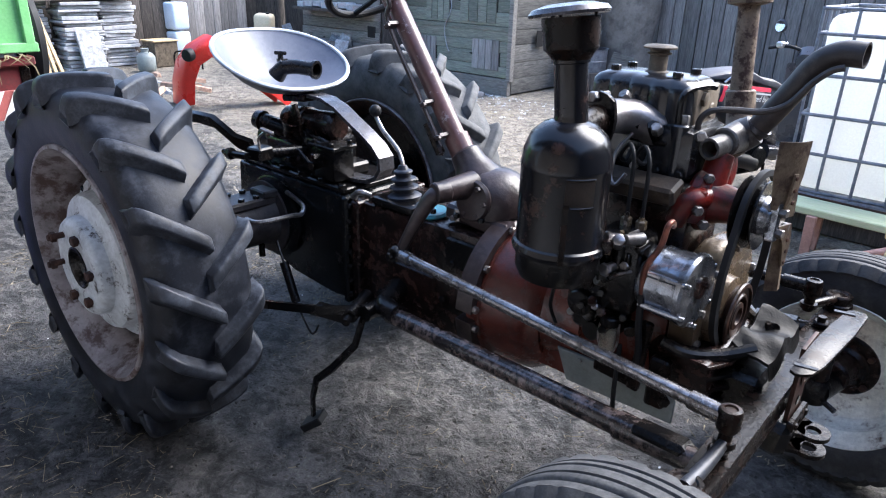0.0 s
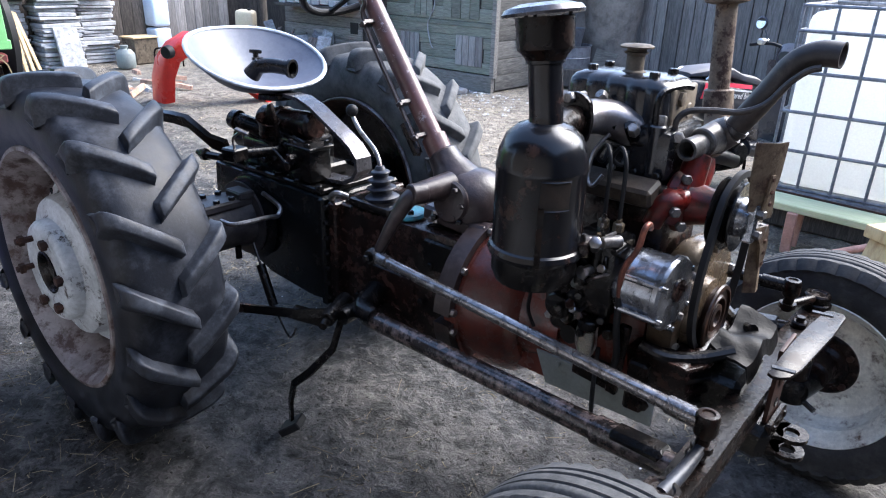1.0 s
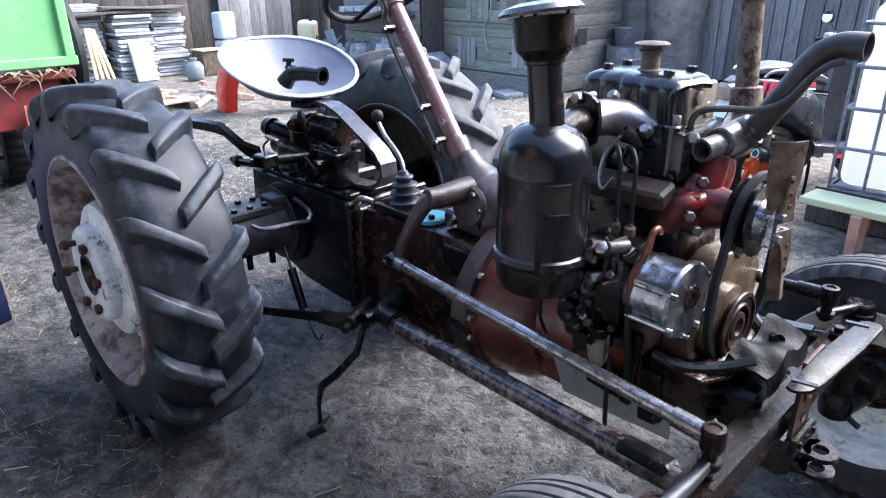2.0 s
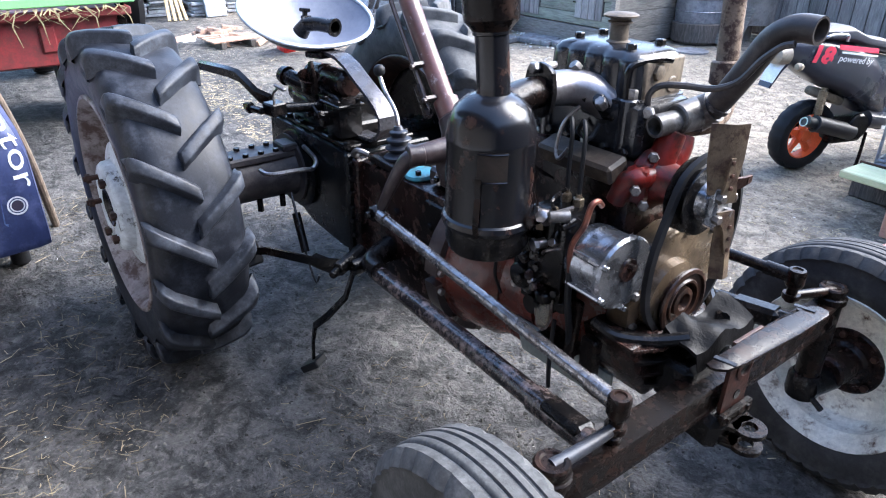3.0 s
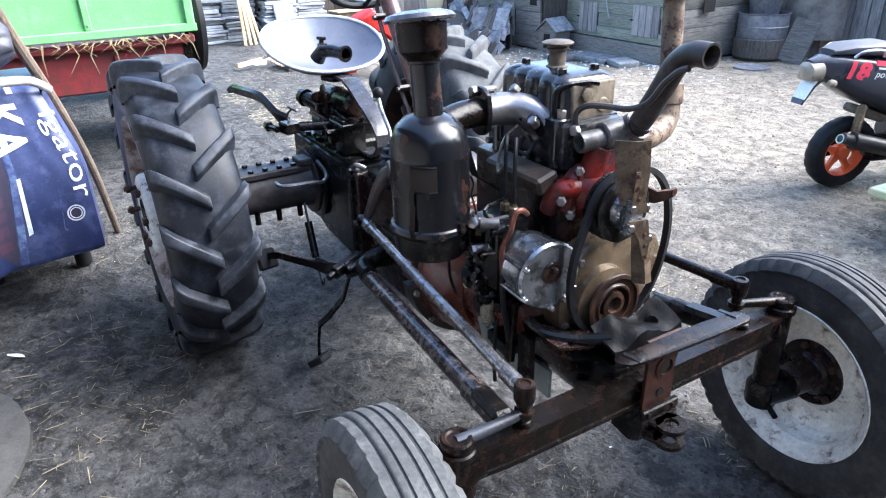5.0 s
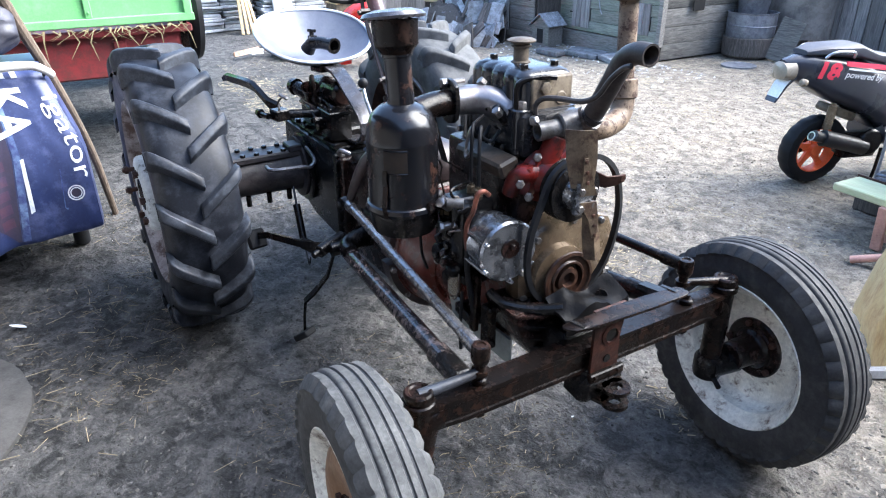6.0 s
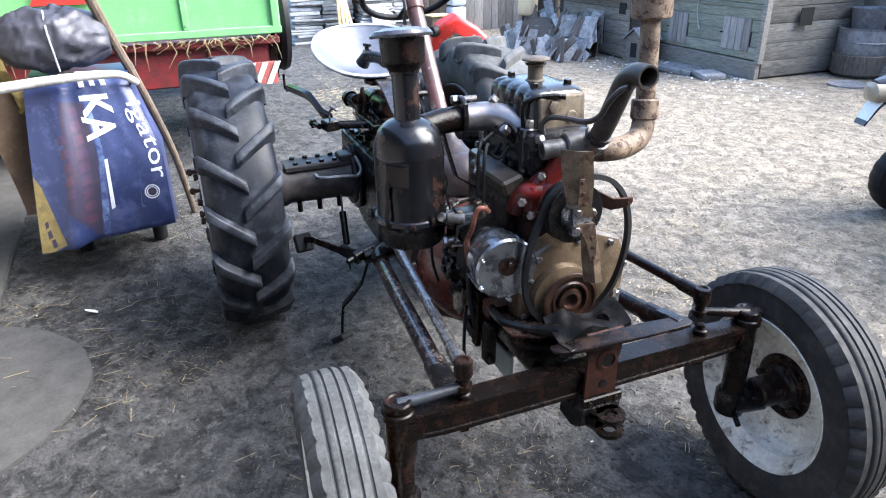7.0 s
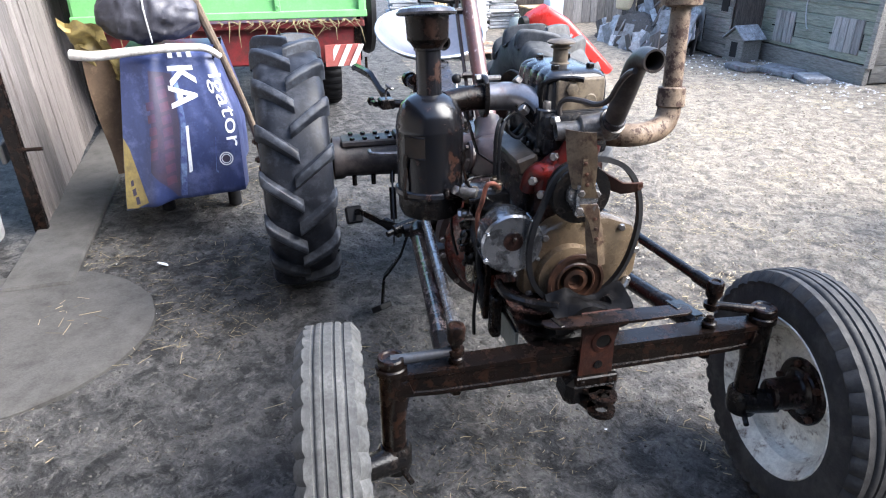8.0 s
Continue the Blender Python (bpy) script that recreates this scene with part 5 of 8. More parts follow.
for k in range(9):
    a = V(1.37 + 0.18 * rnd.random(), -0.22 - 0.03 * rnd.random(), 0.8 + 0.22 * rnd.random())
    b = V(1.38 + 0.16 * rnd.random(), -0.16 - 0.06 * rnd.random(), 0.75 + 0.36 * rnd.random())
    c = (a + b) / 2 + V(0.02, -0.04 - 0.03 * rnd.random(), 0.03)
    part("fuel_pipe", M().tube([a, c, b], 0.0045, 7, 6), (GREASE, STEEL, GREASE)[k % 3], ip)
for k in range(6):
    x = 1.24 + 0.06 * k
    part("block_stud", M().hexbolt((x, -0.092, 0.83 + 0.03 * (k % 2)), (0, -1, 0), 0.012, 0.014), GREASE, engine)
    part("head_bolt", M().hexbolt((x, -0.065, 1.15), (0, -1, 0.2), 0.011, 0.013), BOLT if k % 3 == 0 else GREASE, engine)
glass = bpy.data.materials.new("bowl_glass")
glass.use_nodes = True
gbs = glass.node_tree.nodes["Principled BSDF"]
gbs.inputs["Base Color"].default_value = (0.75, 0.72, 0.6, 1)
gbs.inputs["Transmission Weight"].default_value = 0.85
gbs.inputs["Roughness"].default_value = 0.12
ff = part("fuel_filter", M().cyl((1.5, -0.25, 0.79), (1.5, -0.25, 0.815), 0.026, seg=18, bev=0.003).cyl((1.5, -0.215, 0.8), (1.5, -0.25, 0.8), 0.012, seg=10), GREASE, tractor, "small fuel filter with glass bowl")
part("bowl", M().lathe([(0.0, 0.0), (0.016, 0.0), (0.02, 0.012), (0.022, 0.07), (0.02, 0.07), (0.014, 0.008)], (1.5, -0.25, 0.715), (0, 0, 1), 18), glass, ff, "glass sediment bowl")
part("bail_wire", M().tube([(1.475, -0.25, 0.8), (1.474, -0.252, 0.74), (1.5, -0.252, 0.7), (1.526, -0.252, 0.74), (1.525, -0.25, 0.8)], 0.003, 6), STEEL, ff)
part("engine_mount", M().box((1.51, -0.19, 0.64), (0.11, 0.07, 0.035), (0, 0, -6), 0.004).bolts([(1.48, -0.2, 0.658), (1.54, -0.205, 0.658)], (0, 0, 1), 0.009, 0.006), RUST_DARK, tractor)
part("hanging_wire", M().tube([(1.53, -0.24, 0.74), (1.535, -0.25, 0.62), (1.54, -0.25, 0.54)], 0.006, 6), RUBBER_BLACK, tractor)
part("hanging_wire", M().tube([(1.34, -0.28, 0.93), (1.345, -0.28, 0.85), (1.335, -0.27, 0.79), (1.35, -0.26, 0.74)], 0.005, 6), RUBBER_BLACK, tractor)

# sump, tray and front support
part("oil_tray", M().prism([(1.3, 0.6), (1.66, 0.605), (1.66, 0.515), (1.34, 0.505)], (0, -0.14, 0), (1, 0, 0), (0, 0, 1), 0.012, bev=0.003).bolts([(1.38, -0.157, 0.59), (1.5, -0.157, 0.59)], (0, -1, 0), 0.008, 0.008), GREY_PLATE, tractor, "grey-green painted sheet-metal tray")
fs = M()
fs.prism([(-0.2, 0.75), (0.17, 0.745), (0.16, 0.68), (0.12, 0.58), (-0.11, 0.57), (-0.17, 0.66)], (1.58, 0, 0), (0, 1, 0), (0, 0, 1), 0.16, bev=0.015)
sup = part("front_support", fs, BROWNBOX, tractor, "dark oily front engine support")
for k, z in enumerate((0.735, 0.695, 0.655, 0.615)):
    part("support_rib", M().prism([(-0.2 + 0.022 * k, 0), (-0.12 + 0.01 * k, 0.035), (0.1 - 0.01 * k, 0.035), (0.17 - 0.015 * k, 0)], (1.735, 0, z), (0, 1, -0.04), (1, 0, 0), 0.012, bev=0.003), GREASE if k % 2 else BROWNBOX, sup)
for s in (-1, 1):
    part("support_arm", M().tube([(1.62, s * 0.2, 0.77), (1.68, s * 0.19, 0.755), (1.74, s * 0.13, 0.75), (1.8, s * 0.07, 0.765)], [0.014, 0.018], 10), GREASE, sup)
part("side_strut", M().box((1.58, -0.225, 0.72), (0.03, 0.02, 0.2), (0, 4, 0), 0.004).box((1.63, -0.21, 0.66), (0.05, 0.03, 0.14), (0, 0, 0), 0.006).hexbolt((1.655, -0.22, 0.62), (0.7, -0.7, 0), 0.016, 0.01), RUST_DARK, sup)
part("front_tongue", M().box((1.79, 0.0, 0.64), (0.1, 0.2, 0.12), bev=0.015), GREASE, sup)

# brake pedals
pd = part("brake_pedal", M().strip([(0.16, -0.49, 0.44), (0.25, -0.47, 0.475), (0.4, -0.43, 0.5), (0.5, -0.4, 0.515), (0.6, -0.34, 0.53)], 0.014, 0.03, (0.2, 1, 0)), GREASE, tractor, "black brake pedal on a bent flat arm")
part("pedal_pad", M().box((0.145, -0.5, 0.42), (0.035, 0.085, 0.09), (0, -30, 8), 0.008), RUBBER_BLACK, pd, "rubber pedal pad")
part("pedal_pivot", M().cyl((0.58, -0.24, 0.545), (0.63, -0.37, 0.525), 0.026, seg=14, bev=0.004).cyl((0.63, -0.37, 0.525), (0.645, -0.4, 0.52), 0.014, seg=10).box((0.53, -0.36, 0.5), (0.12, 0.03, 0.05), (0, 10, 30), 0.006), GREASE, pd)
pe = part("lower_lever", M().strip([(0.63, -0.3, 0.52), (0.62, -0.34, 0.4), (0.54, -0.38, 0.29), (0.47, -0.4, 0.22), (0.45, -0.405, 0.14), (0.46, -0.415, 0.055)], 0.012, 0.028, (0.4, 1, 0)), GREASE, tractor, "bent lever hanging to the ground")
part("lever_pad", M().box((0.47, -0.42, 0.05), (0.03, 0.07, 0.09), (0, 55, 30), 0.004), RUBBER_BLACK, pe)
part("return_spring", M().cyl((0.17, -0.3, 0.56), (0.25, -0.31, 0.42), 0.017, seg=12).tube([(0.25, -0.31, 0.42), (0.36, -0.33, 0.34), (0.42, -0.34, 0.4)], 0.004, 6).cyl((0.12, -0.29, 0.63), (0.17, -0.3, 0.56), 0.005, seg=6), GREASE, tractor)
part("brake_rod", M().tube([(0.3, -0.28, 0.38), (0.5, -0.32, 0.46), (0.6, -0.32, 0.52)], 0.007, 8), GREASE, tractor)

# seat
def seat_mesh(off):
    m = M()
    n, rings = 40, []
    def shape(f, a):
        # a: angle from the front; wide deep pan, high at the back and the sides
        c, sn = math.cos(a), math.sin(a)
        x = -0.135 + f * (0.21 * c - 0.02 * (1 - abs(sn)))
        y = -0.03 + f * 0.272 * math.copysign(abs(sn) ** 0.88, sn)
        back = max(0, -c) ** 0.8
        side = abs(sn) ** 1.6
        z = 1.14 + f ** 2.4 * (0.185 * ((1 - c) / 2) ** 1.35 + 0.03 * side + 0.03)
        return V(x, y, z)
    for f in (0.02, 0.2, 0.4, 0.55, 0.7, 0.82, 0.91, 0.97, 1.0):
        rings.append([shape(f, 2 * math.pi * k / n) for k in range(n)])
    low = [[p - V(0, 0, 0.007) for p in r] for r in rings[::-1]]
    m.quads(rings + low)
    lip = [shape(1.0, 2 * math.pi * k / n) for k in range(n)]
    return (m, lip) if off else m


seat_pan, lip = seat_mesh(1)
st = part("seat", seat_pan, SEAT, tractor, "pressed steel pan seat, grey-blue paint with a worn bright lip")
lm = M()
rings = []
for i, p in enumerate(lip):
    t = (lip[(i + 1) % len(lip)] - lip[i - 1]).normalized()
    out = t.cross(V(0, 0, 1)).normalized()
    up = out.cross(t).normalized()
    rings.append([p + out * 0.004 + out * 0.009 * math.cos(b) + up * 0.008 * math.sin(b) for b in [2 * math.pi * k / 8 for k in range(8)]])
lm.quads(rings, True)
part("seat_lip", lm, SEAT_LIP, st, "rolled lip worn to bright metal")
part("seat_spring", M().strip([(-0.06, -0.03, 1.135), (0.06, -0.03, 1.145), (0.14, -0.035, 1.143), (0.22, -0.04, 1.122), (0.3, -0.045, 1.085), (0.37, -0.045, 1.05), (0.43, -0.045, 1.015), (0.465, -0.045, 0.98), (0.47, -0.045, 0.94), (0.445, -0.045, 0.905), (0.4, -0.045, 0.882), (0.3, -0.04, 0.87), (0.15, -0.03, 0.868)], 0.07, 0.013, (0, 1, 0)), STEEL_DARK, st, "curved flat steel spring")
part("seat_bracket", M().box((-0.02, -0.03, 1.128), (0.14, 0.1, 0.025), (0, -6, 0), 0.005), RUST_DARK, st)

# a cast pipe fitting lying in the seat
ft = thing("pipe_fitting", "dark cast-iron valve fitting lying in the seat", "fitting", M().pipe([(-0.09, -0.06, 1.235), (-0.05, -0.03, 1.24), (0.03, 0.0, 1.235)], 0.028, 0.005, 16, 4).cyl((-0.13, -0.07, 1.2), (-0.09, -0.05, 1.25), 0.035, 0.025, 14), GREASE)
part("valve_stem", M().cyl((-0.13, -0.045, 1.25), (-0.137, -0.04, 1.285), 0.011, seg=10).cyl((-0.12, -0.045, 1.255), (-0.12, -0.045, 1.265), 0.022, seg=10), GREASE, ft)
part("wing_handle", M().box((-0.137, -0.04, 1.285), (0.05, 0.012, 0.014), (0, 0, 30), 0.003), GREASE, ft)
part("flange", M().ring((0.025, -0.002, 1.235), (1, 0.3, -0.05), 0.025, 0.036, 0.012, 20), GREASE, ft)

# ---- buildings round the yard ----
def boards(parent, name, mat, o, u, v, along, up, width, thick, gap=0.006, seed=0, wobble=0.012, normal=None):
    """Boards set side by side along u, each running along v."""
    rnd = random.Random(seed)
    o, u, v = Vector(o), Vector(u).normalized(), Vector(v).normalized()
    n = u.cross(v)
    x = 0.0
    while x < along - 0.02:
        w = min(width * (0.8 + 0.4 * rnd.random()), along - x)
        if along - x - w < 0.03:
            w = along - x
        off = rnd.random() * wobble
        top = up - rnd.random() * wobble * 2
        tilt = (rnd.random() - 0.5) * 0.008
        m = M()
        a, b = x + gap / 2, x + w - gap / 2
        p = [(a, 0), (b, 0), (b + tilt, top), (a + tilt, top)]
        m.prism(p, o + n * off, u, v, thick, bev=0.003)
        part(name, m, mat, parent)
        x += w


# near-black for flat panels that stand for the shade inside openings
DARK = surf("unlit_opening_black", (0.012, 0.011, 0.01), (0.008, 0.008, 0.008), 0.95, bump=0)
GALV = surf("galvanised_tub", (0.25, 0.26, 0.29), (0.17, 0.18, 0.2), 0.45, 0.5, scale=8, bump=0.15, worn=(0.1, 0.1, 0.13), amount=0.4)
SLATE = surf("broken_slate", (0.29, 0.3, 0.32), (0.16, 0.165, 0.175), 0.7, scale=8, bump=0.3, worn=(0.09, 0.085, 0.08), amount=0.43, vary=0.55)
TIMBER = surf("fresh_timber", (0.5, 0.38, 0.22), (0.38, 0.27, 0.15), 0.7, scale=8, bump=0.3, worn=(0.25, 0.17, 0.1), amount=0.4, vary=0.2)
FIREWOOD = surf("split_wood", (0.45, 0.3, 0.22), (0.28, 0.17, 0.12), 0.75, scale=9, bump=0.4, worn=(0.14, 0.09, 0.07), amount=0.42, vary=0.35)

COOP_SIDE = surf("dark_coop_board", (0.12, 0.112, 0.1), (0.065, 0.06, 0.054), 0.8, scale=5, fine=40, bump=0.5, worn=(0.19, 0.18, 0.155), amount=0.43, stretch=(7, 0.7, 7), vary=0.4)
coop = thing("wall_coop", "green-washed horizontal board wall of the hen coop with hatches", "coop", kind="structure")
coop.matrix_basis = pose(-0.12, 0.03, 0)
part("backing", M().box((-4.4, 6.85, 1.15), (2.04, 1.6, 2.3), bev=0.01), DARKWOOD, coop)
boards(coop, "board", PLANK_G, (-3.36, 6.0, 0.24), (0, 0, 1), (-1, 0, 0), 2.1, 2.1, 0.17, 0.03, seed=3)
part("base_board", M().box((-4.4, 5.985, 0.11), (2.12, 0.08, 0.23), bev=0.008), PLANK_H, coop, "grey base board")
part("corner_post", M().box((-3.345, 5.99, 1.2), (0.07, 0.09, 2.0), bev=0.006), PLANK_H, coop)
boards(coop, "side_board", COOP_SIDE, (-3.33, 6.04, 0.02), (0, 0, 1), (0, 1, 0), 2.2, 1.6, 0.2, 0.03, seed=5)
part("rail", M().box((-4.4, 5.965, 0.88), (2.1, 0.03, 0.06), bev=0.004), PLANK_G, coop)
for x0, x1, z0, z1 in ((-4.0, -3.52, 0.33, 0.73), (-5.08, -4.7, 0.29, 0.7), (-4.9, -4.45, 0.95, 1.5), (-4.25, -3.6, 0.95, 1.5)):
    # black panel behind the boards, for the dark round the hatch
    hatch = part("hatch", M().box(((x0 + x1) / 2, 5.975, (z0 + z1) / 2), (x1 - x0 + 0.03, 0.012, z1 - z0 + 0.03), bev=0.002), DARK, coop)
    n = 4
    for k in range(n):
        w = (x1 - x0) / n
        part("hatch_board", M().box((x0 + w * (k + 0.5), 5.955, (z0 + z1) / 2), (w - 0.008, 0.022, z1 - z0), bev=0.003), PLANK if z0 < 0.5 else PLANK_G, hatch)
    part("latch", M().box((x0 - 0.01, 5.94, (z0 + z1) / 2), (0.05, 0.015, 0.015), bev=0.003), RUST_DARK, hatch)
# vent as a flat panel, its inner shade in the colour
part("vent", M().box((-3.285, 6.6, 0.75), (0.012, 0.22, 0.22), bev=0.003), DARK, coop)
part("rope", M().tube([(-4.45, 5.94, 1.4), (-4.4, 5.935, 1.1), (-4.52, 5.935, 0.85), (-4.47, 5.935, 0.6), (-4.42, 5.935, 0.52)], 0.008, 6), STONE, coop, "pale hanging rope")

shed = thing("wall_shed_dark", "dark old board shed front with a small hatch", "shed", kind="structure")
part("backing", M().box((-6.45, 6.2, 0.95), (1.9, 1.3, 1.9), bev=0.01), DARKWOOD, shed)
boards(shed, "board", PLANK_H, (-5.52, 5.53, 0.02), (0, 0, 1), (-1, 0, 0), 1.85, 1.85, 0.19, 0.03, seed=8, wobble=0.02)
# the same black panel behind this hatch
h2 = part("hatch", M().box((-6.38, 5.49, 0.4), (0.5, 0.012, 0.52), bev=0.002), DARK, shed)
for k in range(3):
    part("hatch_board", M().box((-6.53 + 0.16 * k, 5.47, 0.4), (0.15, 0.022, 0.5), bev=0.003), PLANK, h2)
# niche not hollow: its shade is a black panel
part("niche", M().box((-5.68, 5.485, 0.72), (0.16, 0.02, 0.16), bev=0.002), DARK, shed)
part("shelf", M().box((-6.4, 5.35, 1.0), (1.6, 0.36, 0.04), bev=0.004), DARKWOOD, shed)
for k in range(7):
    part("shelf_brick", M().box((-7.05 + 0.2 * k, 5.33, 1.06 + 0.01 * (k % 3)), (0.17, 0.22, 0.08), (0, 0, 5 * (k % 3) - 4), 0.006), STONE, shed)

kennel = thing("dog_kennel", "small grey wooden kennel with pitched roof beside the coop", "kennel", M().prism([(-0.23, 0), (0.23, 0), (0.23, 0.36), (0, 0.52), (-0.23, 0.36)], (0, 0, 0), (1, 0, 0), (0, 0, 1), 0.02).prism([(-0.23, 0), (0.23, 0), (0.23, 0.36), (0, 0.52), (-0.23, 0.36)], (0, 0.42, 0), (1, 0, 0), (0, 0, 1), 0.02).box((-0.22, 0.21, 0.18), (0.02, 0.42, 0.36)).box((0.22, 0.21, 0.18), (0.02, 0.42, 0.36)), PLANK_H, pose(-5.36, 5.52, 0.0, 0, 0, 8) @ Matrix.Diagonal((0.74, 0.74, 0.86, 1)))
# black panel on the front in place of the kennel's unlit inside
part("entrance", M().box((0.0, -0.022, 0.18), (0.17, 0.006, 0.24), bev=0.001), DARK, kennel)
for s in (-1, 1):
    part("roof_slope", M().box((s * 0.14, 0.2, 0.45), (0.36, 0.56, 0.02), (0, s * 35, 0), 0.004), SLATE, kennel)

for k, (x, y, sx, sy, rz) in enumerate(((-4.35, 5.55, 0.5, 0.36, 20), (-3.85, 5.6, 0.36, 0.3, -15), (-4.7, 5.2, 0.4, 0.22, 8))):
    thing("flagstone", "loose pale flagstone lying before the coop", "stone", M().box((0, 0, 0.04), (sx, sy, 0.07), (2, 3 - k, 0), 0.015, 2), SLATE, pose(x, y, 0, 0, 0, rz), group="loose flagstones")

tub = thing("wash_tub", "galvanised tub set on a dark round trough by the wall", "tub", M().lathe([(0.34, 0.0), (0.39, 0.04), (0.4, 0.27), (0.38, 0.28), (0.3, 0.28)], (0, 0, 0), (0, 0, 1), 36), DARKWOOD, pose(-3.15, 7.45, 0) @ Matrix.Diagonal((0.86, 0.86, 1, 1)))
part("upper_tub", M().lathe([(0.36, 0.28), (0.37, 0.3), (0.375, 0.42), (0.385, 0.43), (0.375, 0.44), (0.375, 0.58), (0.39, 0.6), (0.36, 0.6), (0.35, 0.32), (0.0, 0.32)], (0, 0, 0), (0, 0, 1), 36), GALV, tub, "galvanised upper tub")
part("bucket", M().lathe([(0.2, 0.5), (0.26, 0.82), (0.27, 0.83), (0.24, 0.82), (0.18, 0.5)], (-0.05, 0.05, 0), (0, 0, 1), 28), GALV, tub)
thing("lid", "flat grey lid lying on the ground", "lid", M().lathe([(0.0, 0.012), (0.2, 0.01), (0.22, 0.02), (0.22, 0.0), (0.0, 0.0)], (0, 0, 0), (0, 0, 1), 24), GALV, pose(-2.72, 6.75, 0.0))
thing("hose_stem", "thin grey hose leaning by the tub", "hose", M().tube([(-3.75, 6.5, 0.02), (-3.65, 6.55, 0.25), (-3.55, 6.85, 0.6), (-3.5, 7.0, 0.8)], 0.012, 6), GALV)
thing("leaning_sheet", "dark board leaning on the wall beside the tub", "board", M().box((-2.62, 7.5, 0.27), (0.35, 0.03, 0.56), (-14, 10, 0), 0.004), PLANK_H)

plaster = thing("wall_plaster", "rough clay-plastered wall", "wall", kind="structure")
pm = M()
n = 18
rings = []
for i in range(n + 1):
    x = -5.0 + 2.2 * i / n
    rings.append([V(x, 7.95 + 0.05 * noise.noise(V(x * 3, z * 3, 0)) + 0.03 * noise.noise(V(x * 9, z * 9, 4)), z) for z in [3.0 * k / 16 for k in range(17)]] + [V(x, 8.3, 3.0), V(x, 8.3, 0)])
pm.quads(rings)
part("plaster_face", pm, PLASTER, plaster, "", 60)
part("buttress", M().lathe([(0.42, 0.0), (0.4, 0.5), (0.44, 0.9), (0.4, 1.5), (0.36, 2.5)], (-2.95, 8.25, 0.25), (0.04, 0, 1), 20), PLASTER, plaster, "rounded clay pier")

fence = thing("wall_fence", "tall weathered grey plank fence", "fence", kind="structure")
boards(fence, "plank", PLANK, (-3.0, 8.65, 0.06), (1, 0, 0), (0, 0, 1), 9.0, 2.6, 0.2, 0.028, gap=0.014, seed=11, wobble=0.015)
# dark sheet added behind the planks so no sky shows through the gaps
part("backing", M().box((1.5, 8.8, 1.3), (9.2, 0.02, 2.6), bev=0), DARKWOOD, fence)
for z in (0.45, 1.9):
    part("rail", M().box((1.5, 8.74, z), (9.2, 0.06, 0.09), bev=0.005), DARKWOOD, fence)
part("fence_ring", M().tube([V(-1.45 + 0.09 * math.cos(a), 8.6, 1.6 + 0.09 * math.sin(a)) for a in [2 * math.pi * k / 20 for k in range(21)]], 0.012, 6, 1), GALV, fence)
part("fence_ring", M().tube([V(-1.05 + 0.11 * math.cos(a), 8.6, 1.52 + 0.11 * math.sin(a)) for a in [math.pi + math.pi * k / 12 for k in range(13)]], 0.016, 6, 1), RUST_DARK, fence)

back = thing("wall_back", "dark old board wall at the end of the yard", "wall", kind="structure")
boards(back, "board", DARKWOOD, (-9.95, 8.4, 0.0), (0, -1, 0), (0, 0, 1), 7.0, 2.6, 0.24, 0.03, seed=21)
boards(back, "grey_board", PLANK, (-9.8, 6.0, 0.0), (0, -1, 0), (0, 0, 1), 1.5, 2.2, 0.18, 0.025, seed=23)
part("side_closing", M().box((-8.6, 7.2, 1.2), (2.6, 0.1, 2.4), (0, 0, 10), 0.01), DARKWOOD, back)

# stacked slates
for k, (y0, y1, h, x) in enumerate(((1.2, 2.35, 1.15, -9.7), (2.42, 3.02, 1.0, -9.45), (3.06, 3.62, 0.98, -9.6))):
    st_ = thing("slate_stack", "tall stack of pale grey roofing slates and slabs", "stack", group="slate stacks")
    rnd = random.Random(40 + k)
    z = 0.0
    row = 0
    while z < h:
        t = 0.035 + 0.035 * rnd.random()
        parts_n = 2 if y1 - y0 > 0.7 else 1
        for q in range(parts_n):
            w = (y1 - y0) / parts_n
            part("slab", M().box((x + (rnd.random() - 0.5) * 0.12, y0 + w * (q + 0.5) + (rnd.random() - 0.5) * 0.06, z + t / 2), (0.45, w * (0.85 + 0.2 * rnd.random()), t - 0.006), (rnd.random() * 3 - 1.5, 0, rnd.random() * 10 - 5), 0.008), STONE, st_)
        z += t
        row += 1
shelf = thing("roof_board", "dark boards laid across the slate stacks", "board", M().box((-9.5, 2.7, 1.07), (0.6, 1.9, 0.04), (2, 0, 2), 0.005).box((-9.4, 2.9, 1.11), (0.5, 1.2, 0.03), (-2, 0, -4), 0.005), DARKWOOD)
thing("leaning_slab", "flat grey slab leaning on the stack", "slab", M().box((-9.12, 2.75, 0.3), (0.05, 0.36, 0.62), (0, -14, 5), 0.01), SLATE)
for k in range(4):
    thing("leaning_lath", "pale wooden lath leaning on the stack", "lath", M().box((0, 0, 0.45), (0.035, 0.05, 0.9), bev=0.004), TIMBER, pose(-8.95, 1.95 + 0.09 * k, 0, 0, -18 - 2 * k, 8 * k - 10), group="leaning laths")
for k, (y, z) in enumerate(((4.3, 0.08), (4.3, 0.55))):
    can = thing("plastic_canister", "bluish white plastic canister in a stack of two", "canister", M().box((-9.3, y, z + 0.22), (0.3, 0.3, 0.44), (0, 0, 4), 0.04, 3), surf("milky_plastic", (0.5, 0.58, 0.7), (0.42, 0.5, 0.62), 0.4, scale=5, bump=0.03), group="stacked canisters")
